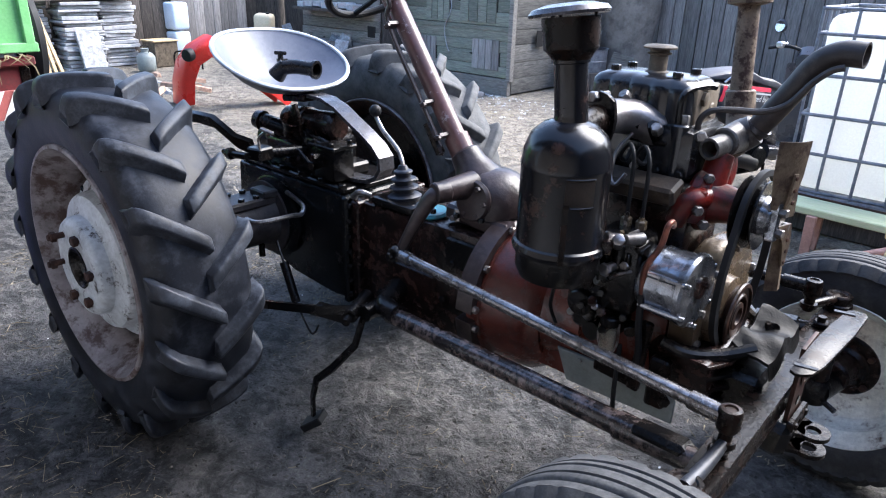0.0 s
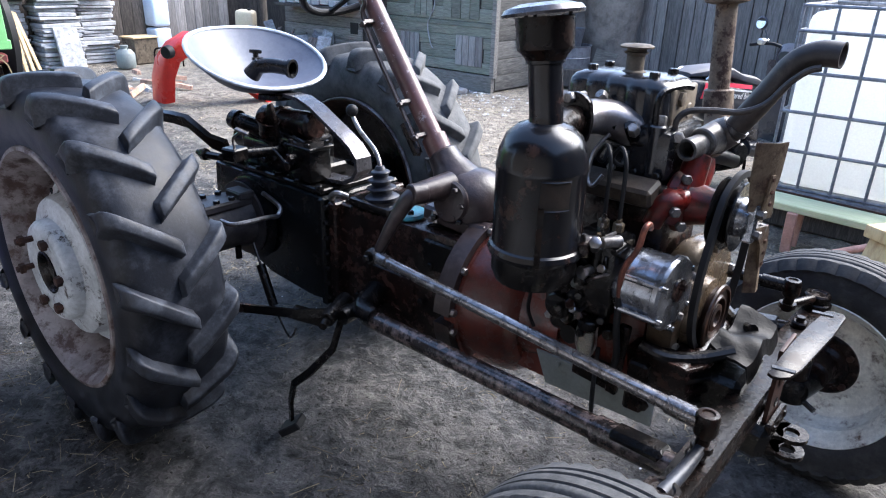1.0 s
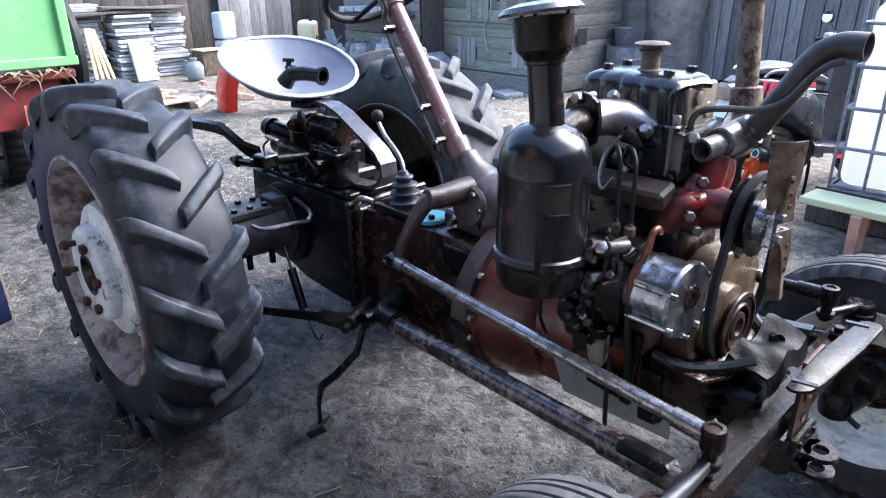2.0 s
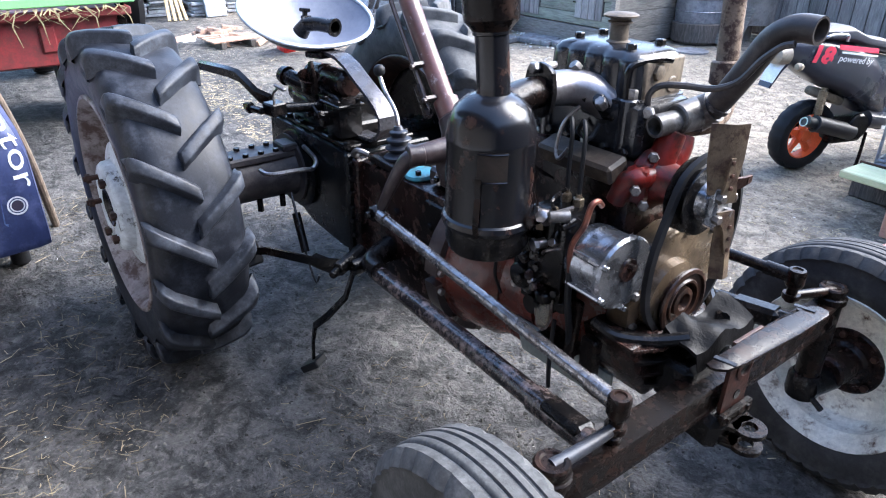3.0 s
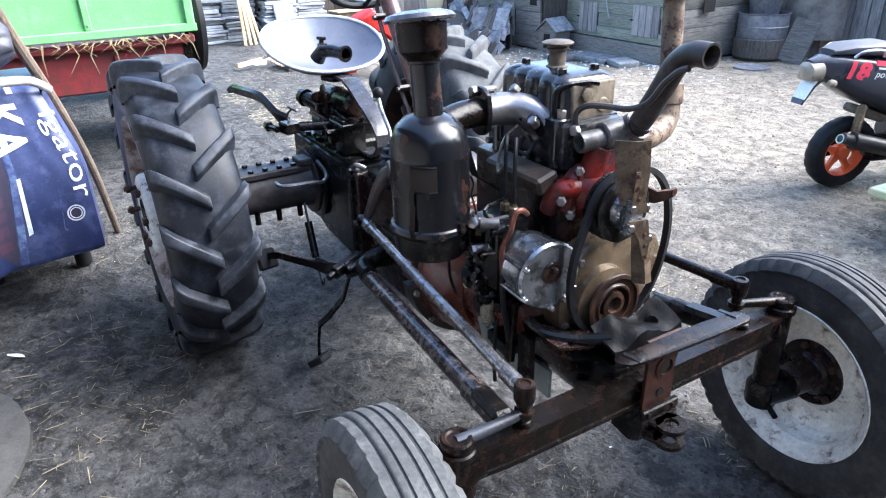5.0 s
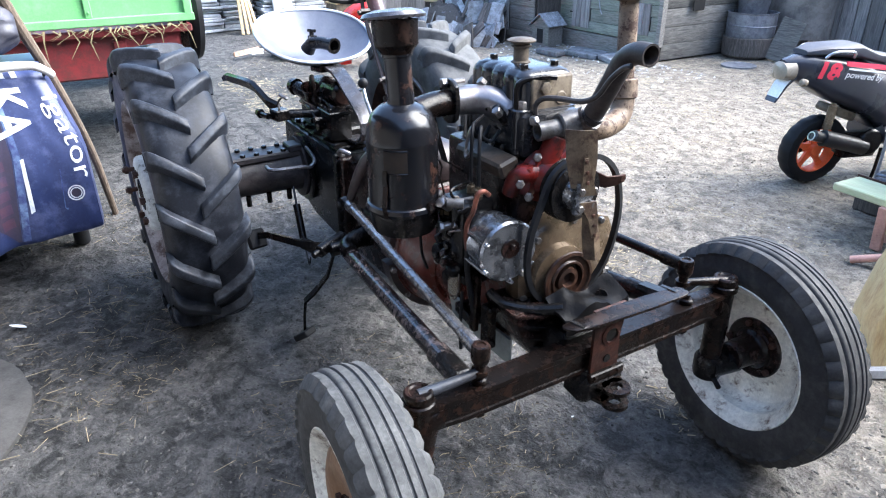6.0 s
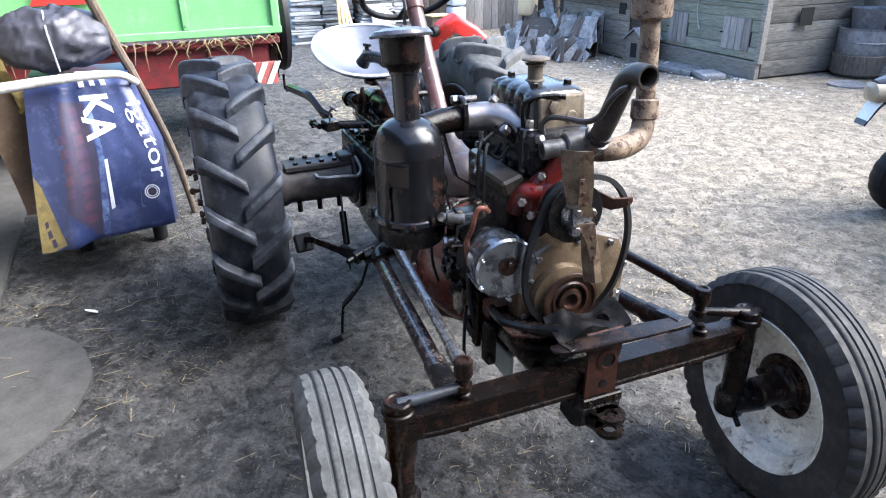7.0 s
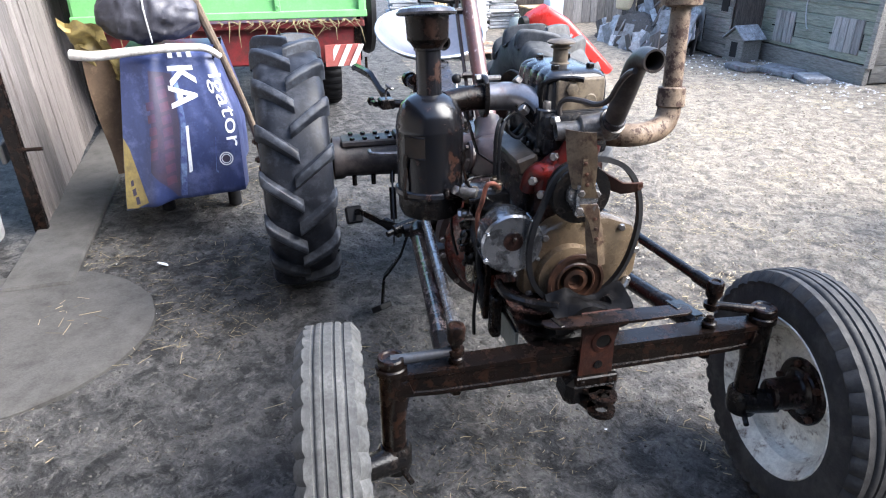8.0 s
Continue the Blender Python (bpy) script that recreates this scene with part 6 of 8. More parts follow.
thing("canister_base", "low brick base under the canisters", "base", M().box((-9.3, 4.3, 0.04), (0.36, 0.36, 0.08), bev=0.01), CONCRETE)
crate = thing("wooden_crate", "plain brown wooden crate on the ground", "crate", M().box((-9.1, 3.85, 0.2), (0.36, 0.42, 0.4), (0, 0, 5), 0.01), TAN)
part("crate_lid", M().box((-9.1, 3.85, 0.41), (0.4, 0.46, 0.025), (0, 0, 5), 0.005), TIMBER, crate)
can = thing("milk_can", "old grey-green metal can lying by the crate", "can", M().lathe([(0.0, 0.0), (0.12, 0.01), (0.14, 0.05), (0.14, 0.22), (0.1, 0.28), (0.06, 0.3), (0.06, 0.34), (0.07, 0.35), (0.0, 0.35)], (0, 0, 0), (0, 0, 1), 24), GREY_PLATE, pose(-8.6, 3.35, 0.0, 0, 0, 0))
part("can_handle", M().tube([(0.1, 0.0, 0.3), (0.15, 0.0, 0.36), (0.0, 0.0, 0.4), (-0.15, 0, 0.36), (-0.1, 0, 0.3)], 0.008, 6), RUST_DARK, can)
thing("iron_stand", "bent iron rod stand", "stand", M().tube([(-8.45, 3.75, 0.0), (-8.45, 3.75, 0.25), (-8.4, 3.85, 0.3), (-8.3, 4.1, 0.3), (-8.28, 4.12, 0.0)], 0.014, 8), RUST_DARK)

# firewood and boards on the ground
rnd = random.Random(77)
for k in range(26):
    l = 0.18 + 0.25 * rnd.random()
    thing("split_log", "split firewood billet lying on the soil", "firewood", M().prism([(0, 0), (0.07, 0.0), (0.05, 0.06), (0.01, 0.05)], (0, -l / 2, 0), (1, 0, 0), (0, 0, 1), l, bev=0.004), FIREWOOD if k % 3 else STONE, pose(-7.7 + 1.1 * rnd.random(), 1.7 + 1.3 * rnd.random(), 0.0 + 0.05 * (k % 3), rnd.random() * 10, rnd.random() * 10, rnd.random() * 180), group="scattered firewood")
pal = thing("broken_pallet", "broken wooden pallet under the firewood", "pallet")
for k in range(4):
    part("pallet_slat", M().box((-6.75 + 0.14 * k, 2.0, 0.09), (0.1, 0.7, 0.02), (0, 0, 6 * k - 8), 0.003), FIREWOOD, pal)
for k in range(2):
    part("bearer", M().box((-6.55, 1.8 + 0.4 * k, 0.04), (0.62, 0.07, 0.08), bev=0.004), DARKWOOD, pal)

# scrap heap of slates and boards
rnd = random.Random(5)
for k in range(120):
    f = rnd.random()
    x, y = -7.8 + 2.1 * f, 4.45 + 0.75 * rnd.random()
    s1, s2 = 0.07 + 0.2 * rnd.random(), 0.14 + 0.38 * rnd.random()
    thing("scrap_slate" if k % 3 else "scrap_board", "broken grey slate leaning in the scrap heap" if k % 3 else "old board leaning in the scrap heap", "slate" if k % 3 else "board", M().box((0, 0, s2 * 0.42), (s1, 0.02, s2), bev=0.004), SLATE if k % 3 else DARKWOOD, pose(x, y, 0.0 + 0.4 * (rnd.random() if y > 4.85 else 0), -10 - 45 * rnd.random(), 70 * rnd.random() - 35, 90 * rnd.random() - 30), group="scrap heap")
heap = thing("rubble_heap", "heap of earth and rubble under the scrap", "heap", kind="stuff")
hm = M()
rings = []
for f, z in ((1.0, -0.02), (0.8, 0.12), (0.55, 0.3), (0.3, 0.42), (0.05, 0.46)):
    rings.append([V(-7.3 + (1.0 + 0.15 * noise.noise(V(f * 5, a * 2, 0))) * f * 1.3 * math.cos(a), 5.05 + f * 0.55 * math.sin(a), z + 0.06 * noise.noise(V(a * 3, f * 7, 2))) for a in [2 * math.pi * k / 28 for k in range(28)]])
hm.quads(rings)
part("heap_body", hm, DARKWOOD, heap)
jc = thing("jerrycan", "cream plastic jerrycan standing on the heap", "canister", M().box((0, 0, 0.17), (0.3, 0.24, 0.34), (0, 0, 0), 0.05, 3), surf("cream_plastic", (0.62, 0.52, 0.36), (0.54, 0.44, 0.29), 0.45, scale=5, bump=0.03), pose(-7.75, 5.0, 0.47, 4, 3, 35) @ Matrix.Diagonal((1, 1, 1.2, 1)))
part("cap", M().cyl((0.06, 0, 0.33), (0.06, 0, 0.36), 0.03, seg=14), RUBBER_BLACK, jc)

# red bonnet standing on its nose
RED = surf("glossy_red_paint", (0.62, 0.03, 0.022), (0.52, 0.025, 0.02), 0.22, scale=4, bump=0.02, worn=(0.66, 0.05, 0.04), amount=0.3)
bon = thing("tractor_bonnet", "glossy red tractor bonnet leaning nose-down on the ground", "bonnet")
pts = [V(-5.78, 2.36, 0.0), V(-5.66, 2.32, 0.3), V(-5.48, 2.3, 0.55), V(-5.34, 2.38, 0.73), V(-5.26, 2.56, 0.84), V(-5.2, 2.84, 0.68), V(-5.13, 3.14, 0.39), V(-5.06, 3.46, 0.06)]
along = V(0.12, 0.99, 0).normalized()
sidev = V(-along.y, along.x, 0)
rings = []
prof = [(-1, -0.34), (-1, -0.12), (-0.94, -0.04), (-0.75, 0.0), (0, 0.02), (0.75, 0.0), (0.94, -0.04), (1, -0.12), (1, -0.34)]
for i, p in enumerate(pts):
    t = (pts[min(i + 1, 7)] - pts[max(i - 1, 0)]).normalized()
    nn = sidev.cross(t) * -1
    if nn.dot(V(-along.x * 0.6, -along.y * 0.6, 0.8)) < 0:
        nn = -nn
    wd_ = 0.2 - 0.006 * i
    dp = (0.42, 0.5, 0.6, 0.62, 0.62, 0.55, 0.48, 0.35)[i]
    outer = [p + sidev * a * wd_ + nn * b * dp for a, b in prof]
    inner = [p + sidev * a * (wd_ - 0.006) + nn * (b - 0.006) * dp for a, b in prof[::-1]]
    rings.append(outer + inner)
part("shell", M().quads(rings), RED, bon, "", 50)
part("headlamp", M().lathe([(0.0, -0.05), (0.07, -0.05), (0.075, 0.0), (0.066, 0.03), (0.0, 0.036)], V(-5.23, 2.27, 0.64), (0.35, -1, -0.1), 20), RUBBER_BLACK, bon, "black headlamp")
for k in range(5):
    part("lettering", M().box((-5.0 + 0.008 * k, 2.74 + 0.05 * k, 0.58 - 0.045 * k), (0.006, 0.035, 0.04), (45, 0, -7), 0), STONE, bon)

# ---- shed along the near side ----
GATE_PLANK = surf("brown_grey_plank", (0.135, 0.118, 0.112), (0.085, 0.073, 0.07), 0.75, scale=5, fine=40, bump=0.5, worn=(0.2, 0.18, 0.17), amount=0.42, stretch=(7, 7, 0.6), vary=0.3)
gate = thing("door_shed", "weathered grey plank door leaning at the shed wall", "door", kind="structure")
gate.matrix_basis = pose(0.05, 0.06, 0)
boards(gate, "plank", GATE_PLANK, (-1.12, -2.44, 0.02), (-1, -0.1, 0), (0.0, -0.06, 1), 2.6, 2.3, 0.17, 0.03, gap=0.016, seed=31)
part("edge_post", M().box((-1.08, -2.47, 1.15), (0.05, 0.08, 2.3), (2, 0, 0), 0.005), RUST_DARK, gate)
for z in (0.5, 1.8):
    part("ledge", M().box((-2.4, -2.66 - 0.06 * z, z), (2.5, 0.03, 0.12), (2, 0, 5.7), 0.004), PLANK, gate)
part("hinge_pin", M().cyl((-1.06, -2.42, 0.55), (-1.06, -2.3, 0.55), 0.012, seg=8), RUST_DARK, gate)
stonew = thing("wall_stone", "whitewashed rough stone wall of the shed", "wall", kind="structure")
part("core", M().box((1.55, -2.95, 1.1), (5.2, 0.5, 2.2), bev=0.02), PLASTER, stonew)
rnd = random.Random(9)
z = 0.0
while z < 1.0:
    h = 0.2 + 0.1 * rnd.random()
    x = -1.05 + 0.1 * rnd.random()
    while x < 3.9:
        w = 0.28 + 0.25 * rnd.random()
        bm2 = M().box((x + w / 2, -2.68 + 0.03 * rnd.random(), z + h / 2), (w - 0.02, 0.2, h - 0.02), (rnd.random() * 4 - 2, rnd.random() * 4 - 2, 0), 0.045, 2)
        part("stone", bm2, STONE, stonew)
        x += w
    z += h
far = thing("wall_shed_far", "old plank wall of the shed", "wall", kind="structure")
boards(far, "plank", DARKWOOD, (-3.7, -2.8, 0.0), (-1, 0, 0), (0, 0, 1), 4.5, 2.4, 0.24, 0.03, seed=35)
# wall raised out of view to shut out more of the sky
part("upper_wall", M().box((2.4, -2.98, 2.2), (7.0, 0.3, 2.2), bev=0.01), PLASTER, stonew, "unseen plaster wall added above the stones to block sky light")
# unseen roof, added to keep sky light off the near side of the tractor
roof = thing("roof_sky_blocker", "unseen dark boarded roof and deep eave added to block sky light", "roof", kind="structure")
boards(roof, "roof_board", DARKWOOD, (5.8, -1.75, 2.95), (-1, 0, 0), (0, -1, 0.42), 14.0, 4.2, 0.4, 0.03, seed=61)
for k in range(8):
    part("rafter", M().box((5.6 - 1.8 * k, -2.35, 3.14), (0.1, 1.3, 0.12), (-22.8, 0, 0), 0.006), DARKWOOD, roof)
# added out of view: cuts the horizon's light and darkens reflections
barn = thing("wall_sky_blocker", "unseen dark board wall added behind the viewer to block low sky light", "barn", kind="structure")
boards(barn, "plank", DARKWOOD, (5.9, -3.2, 0.0), (0, 1, 0), (0, 0, 1), 12.0, 3.8, 0.4, 0.03, seed=63)
part("barn_roof", M().box((7.5, 2.8, 4.85), (4.2, 12.6, 0.06), (0, -30, 0), 0.01), DARKWOOD, barn)
thing("trim_kerb", "worn concrete strip along the shed", "kerb", M().box((-2.5, -2.3, 0.008), (4.6, 0.36, 0.05), (0, 0, 3), 0.012), CONCRETE, kind="structure")
lidm = M().lathe([(0.0, 0.02), (0.6, 0.018), (0.66, 0.015), (0.675, 0.008), (0.68, -0.03), (0.0, -0.03)], (0, 0, 0), (0, 0, 1), 56)
for v in lidm.bm.verts:
    r = math.hypot(v.co.x, v.co.y)
    if r > 0.6:
        k = 1 + 0.03 * noise.noise(v.co * 3.0) + 0.012 * noise.noise(v.co * 11.0)
        v.co.x, v.co.y = v.co.x * k, v.co.y * k
thing("well_lid", "round worn concrete well cover set in the soil", "well cover", lidm, CONCRETE, pose(0.26, -2.2, 0.0, 0, 0, 0))

# ---- farm trailer ----
GREEN = surf("green_trailer_paint", (0.17, 0.44, 0.16), (0.14, 0.37, 0.13), 0.45, scale=3, fine=60, bump=0.04, worn=(0.22, 0.46, 0.22), amount=0.36)
CHASSIS = surf("red_trailer_paint", (0.19, 0.015, 0.017), (0.115, 0.012, 0.013), 0.5, scale=5, bump=0.1, worn=(0.06, 0.02, 0.015), amount=0.42)
HUSK = surf("dry_husk", (0.27, 0.22, 0.12), (0.15, 0.115, 0.062), 0.8, scale=20, bump=0.2)
trailer = thing("farm_trailer", "green and red farm trailer loaded with dry maize stalks", "trailer")
bx = M().box((-2.9, -1.22, 1.42), (0.03, 2.36, 0.74), bev=0.004)
tail = part("tailgate", bx, GREEN, trailer, "bright green tailgate")
part("gate_frame", M().box((-2.875, -1.22, 1.07), (0.05, 2.4, 0.06), bev=0.006), GREEN, tail)
part("gate_frame", M().box((-2.875, -0.065, 1.42), (0.05, 0.06, 0.66), bev=0.006), GREEN, tail)
for y in (-0.78, -1.6):
    part("gate_rib", M().box((-2.875, y, 1.43), (0.03, 0.05, 0.66), bev=0.006).hexbolt((-2.858, y, 1.14), (1, 0, 0), 0.01, 0.008), GREEN, tail)
for y in (-0.04, -2.4):
    part("side_board", M().box((-4.9, y, 1.42), (4.0, 0.04, 0.74), bev=0.005), GREEN, trailer)
part("floor_bed", M().box((-4.9, -1.22, 0.98), (4.0, 2.36, 0.06), bev=0.01), CHASSIS, trailer)
part("chassis", M().box((-3.02, -1.22, 0.815), (0.1, 2.2, 0.36), bev=0.012), CHASSIS, trailer, "dark red rear cross beam")
part("chassis_rail", M().box((-4.9, -0.6, 0.82), (3.9, 0.1, 0.18), bev=0.01).box((-4.9, -1.85, 0.82), (3.9, 0.1, 0.18), bev=0.01), CHASSIS, trailer)
bd = part("warning_board", M().box((-2.9, -0.25, 0.71), (0.012, 0.32, 0.19), (0, 0, 4), 0.003), surf("faded_sign_red", (0.3, 0.07, 0.06), (0.24, 0.06, 0.05), 0.5, bump=0.03, worn=(0.4, 0.2, 0.18), amount=0.34), trailer, "faded red and white striped warning board")
SIGN_WHITE = surf("white_sign", (0.66, 0.64, 0.62), (0.55, 0.53, 0.51), 0.45, bump=0.02, worn=(0.35, 0.28, 0.26), amount=0.34)
for k in range(3):
    part("stripe", M().prism([(-0.042, -0.093), (0.006, -0.093), (0.1, 0.093), (0.052, 0.093)], (-2.892, -0.365 + 0.105 * k, 0.71), (0, 1, 0), (0, 0, 1), 0.004), SIGN_WHITE, bd)
part("corner_post", M().box((-2.98, -0.1, 0.85), (0.05, 0.06, 0.4), bev=0.005).cyl((-2.93, -0.04, 0.55), (-2.93, -0.04, 0.68), 0.012, seg=8), RUST_DARK, trailer)
SIGN = surf("slow_sign_red", (0.6, 0.03, 0.02), (0.5, 0.03, 0.02), 0.4, bump=0.02)
sg = part("triangle_sign", M().prism([(-0.22, -0.16), (0.22, -0.16), (0.05, 0.2), (-0.05, 0.2)], (-2.86, -1.62, 1.5), (0, 1, 0), (0, 0, 1), 0.008), SIGN, trailer, "red triangular slow-vehicle sign")
part("sign_centre", M().prism([(-0.13, -0.11), (0.13, -0.11), (0.02, 0.12), (-0.02, 0.12)], (-2.851, -1.62, 1.5), (0, 1, 0), (0, 0, 1), 0.004), surf("sign_orange", (0.7, 0.12, 0.03), (0.6, 0.1, 0.03), 0.4, bump=0.02), sg)


def trailer_wheel(x, y, r):
    w = part("trailer_wheel", M().lathe([(0.22, -0.09), (0.23, -0.07), (0.21, 0.0), (0.12, 0.02), (0.0, 0.03), (0.0, 0.0), (0.2, -0.08)], (0, 0, 0), (0, 1, 0), 28, False), CHASSIS, trailer, "black-tyred trailer wheel")
    w.matrix_basis = pose(x, y, r)
    prof = [(0.22, -0.08), (r - 0.1, -0.11), (r - 0.02, -0.1), (r, -0.07), (r, 0.07), (r - 0.02, 0.1), (r - 0.1, 0.11), (0.22, 0.08)]
    rings = []
    for k in range(96):
        a = 2 * math.pi * k / 96
        rings.append([V(math.sin(a) * (q - (0.012 if q > r - 0.03 and k % 3 == 0 else 0)), yy, math.cos(a) * (q - (0.012 if q > r - 0.03 and k % 3 == 0 else 0))) for q, yy in prof])
    part("tyre", M().quads(rings, True), RUBBER_BLACK, w)


for x in (-4.2, -6.1):
    for y in (-0.3, -2.1):
        trailer_wheel(x, y, 0.42)
spare = part("spare_tyre", M().lathe([(0.2, -0.045), (0.36, -0.055), (0.43, -0.045), (0.45, 0.0), (0.43, 0.045), (0.36, 0.055), (0.2, 0.045)], (-3.45, 0.04, 1.08), (0, 1, 0), 56, False, True), RUBBER_BLACK, trailer, "black spare tyre hung on the side")
husk = thing("maize_stalks", "dry maize stalks and husks hanging out under the tailgate", "straw", kind="stuff")
rnd = random.Random(2)
for k in range(64):
    y = -0.12 - 2.1 * rnd.random() ** 1.3
    l = 0.03 + 0.2 * rnd.random() ** 3
    hm = V(-2.87 + 0.03 * rnd.random(), y, 1.03)
    m = M().strip([hm + V(-0.1, 0.05 * rnd.random(), 0.0), hm + V(0.01, 0, 0.0), hm + V(0.05, (rnd.random() - 0.5) * 0.12, -l * 0.4), hm + V(0.05, (rnd.random() - 0.5) * 0.2, -l)], [0.008, 0.006 + 0.014 * rnd.random(), 0.009, 0.003], 0.002, (0.2, 1, 0.1))
    part("stalk", m, HUSK, husk)

# ---- tarpaulin-covered machine ----
def tarp_material():
    m = surf("blue_banner_tarp", (0.018, 0.028, 0.088), (0.03, 0.042, 0.115), 0.3, scale=3, fine=60, bump=0.1, worn=(0.1, 0.12, 0.24), amount=0.38, soft=0.12)
    return m


TARP = tarp_material()
WHITE_INK = surf("white_print", (0.68, 0.7, 0.73), (0.55, 0.58, 0.64), 0.45, scale=14, bump=0.04, worn=(0.25, 0.3, 0.45), amount=0.36)
BROWN_INK = surf("brown_print", (0.042, 0.03, 0.05), (0.03, 0.028, 0.06), 0.42, scale=9, bump=0.04)
YELLOW = surf("yellow_tarp", (0.3, 0.23, 0.07), (0.2, 0.15, 0.055), 0.5, scale=6, bump=0.1, worn=(0.12, 0.09, 0.05), amount=0.4)
PALE_INK = surf("pale_blue_print", (0.17, 0.25, 0.4), (0.05, 0.08, 0.2), 0.45, scale=9, bump=0.04, worn=(0.03, 0.036, 0.14), amount=0.48, soft=0.1)


def tarp_point(s, v):
    """The front of the tarpaulin: s from its left edge to its right edge as one faces it, v up from the hem."""
    yl, yr = -1.80 + 0.10 * v, -1.085 - 0.1 * max(0, v - 0.55) / 0.45
    y = yl + (yr - yl) * s
    z = 0.275 + 0.785 * v - 0.09 * (1 - v) * (1 - s) ** 2
    fold = 0.035 * math.exp(-((s - 0.27 - 0.06 * v) / 0.07) ** 2) - 0.03 * math.exp(-((s - 0.42) / 0.08) ** 2) * (1 - 0.5 * v)
    x = -0.76 - 0.16 * max(0, v) ** 1.5 - 0.22 * max(0, 0.25 - s) - 0.3 * max(0, s - 0.92) + fold * (0.35 + 0.65 * (1 - v)) + 0.006 * noise.noise(V(s * 9, v * 6, 3))
    return V(x, y, z)


cover = thing("tarpaulin", "blue printed banner tarpaulin draped over a machine", "tarpaulin")
tm = M()
nu, nv = 44, 30
rings = []
for i in range(nu + 1):
    s_ = i / nu
    front = [tarp_point(s_, k / nv) for k in range(nv + 1)]
    top = [front[-1] + V(-0.06, 0, 0.03), front[-1] + V(-0.4, 0, 0.05), front[-1] + V(-0.8, 0, 0.0), front[-1] + V(-0.95, 0, -0.6)]
    line = front + top
    rings.append(line + [p + V(-0.004, 0, -0.004) for p in line[::-1]])
tm.quads(rings)
part("banner", tm, TARP, cover, "", 60)
for s0, s1, d in ((0.0, 0.0, -1), (1.0, 1.0, 1)):
    sm = M()
    rr = []
    for k in range(9):
        p = tarp_point(s0, k / 8 * 0.98)
        rr.append([p + V(-0.003 - 0.02 * q, d * 0.02 * math.sin(q * 1.3) - d * 0.004 * q, 0) + V(-0.12 * q, 0, 0) for q in range(8)] + [p + V(-0.003 - 0.02 * q, d * 0.02 * math.sin(q * 1.3) - d * 0.004 * q + 0.003, 0) + V(-0.12 * q, 0, 0) for q in range(7, -1, -1)])
    sm.quads(rr)
    part("side_fall", sm, TARP, cover, "", 60)


def on_tarp(name, polys, mat, lift=0.0035, label=""):
    """Flat printed shapes, given in s and v, laid on the banner."""
    m = M()
    for poly in polys:
        m.bm.faces.new([m.bm.verts.new((p[0] * 0.7, p[1] * 0.8, 0)) for p in poly])
    bmesh.ops.triangulate(m.bm, faces=m.bm.faces[:])
    for _ in range(4):
        bmesh.ops.subdivide_edges(m.bm, edges=[e for e in m.bm.edges if e.calc_length() > 0.02], cuts=1)
        bmesh.ops.triangulate(m.bm, faces=m.bm.faces[:])
    for v in m.bm.verts:
        v.co = tarp_point(v.co.x / 0.7, v.co.y / 0.8) + V(lift, 0, 0.0005)
    return part(name, m, mat, cover, label)


def letters(text, size, mat, place, parent, name="lettering", bold=0.0, slant=0.0):
    """Built-in font letters as one mesh; place(x, y) gives the point in the world."""
    cu = bpy.data.curves.new("letters", "FONT")
    cu.body, cu.size, cu.resolution_u = text, size, 3
    cu.offset, cu.shear = bold, slant
    tmp = new("letters", cu)
    bpy.context.view_layer.update()
    me = bpy.data.meshes.new_from_object(tmp.evaluated_get(bpy.context.evaluated_depsgraph_get()))
    bpy.data.objects.remove(tmp)
    b = bmesh.new()
    b.from_mesh(me)
    bmesh.ops.triangulate(b, faces=b.faces[:])
    for _ in range(4):
        bmesh.ops.subdivide_edges(b, edges=[e for e in b.edges if e.calc_length() > size * 0.1], cuts=1)
        bmesh.ops.triangulate(b, faces=[f for f in b.faces if len(f.verts) > 3])
    for v in b.verts:
        v.co = place(v.co.x, v.co.y)
    b.to_mesh(me)
    b.free()
    me.materials.clear()
    me.materials.append(mat)
    ob = new(name, me)
    ob.parent = parent
    return ob


W_T, H_T = 0.70, 0.80
# reading downwards: text x runs down the banner, text y points to the right
for k, q in enumerate("EKA"):
    letters(q, 0.205, WHITE_INK, lambda x, y, k=k: tarp_point(0.54 - 0.03 * k + y / W_T * 1.2, 1.112 - 0.15 * k - x / H_T * 0.84) + V(0.004, 0, 0), cover, bold=0.006)
letters("igator", 0.186, WHITE_INK, lambda x, y: tarp_point(0.895 + y / W_T * 0.72, 0.895 - x / H_T) + V(0.004, 0, 0), cover)
# stroke, ring mark and faint columns
on_tarp("stroke", [[(0.555, 0.53), (0.58, 0.535), (0.585, 0.2), (0.555, 0.19)]], WHITE_INK)
on_tarp("scratch", [[(0.8, 0.43), (0.806, 0.43), (0.785, 0.18), (0.778, 0.18)], [(0.778, 0.18), (0.788, 0.165), (0.8, 0.175), (0.795, 0.16)]], PALE_INK)
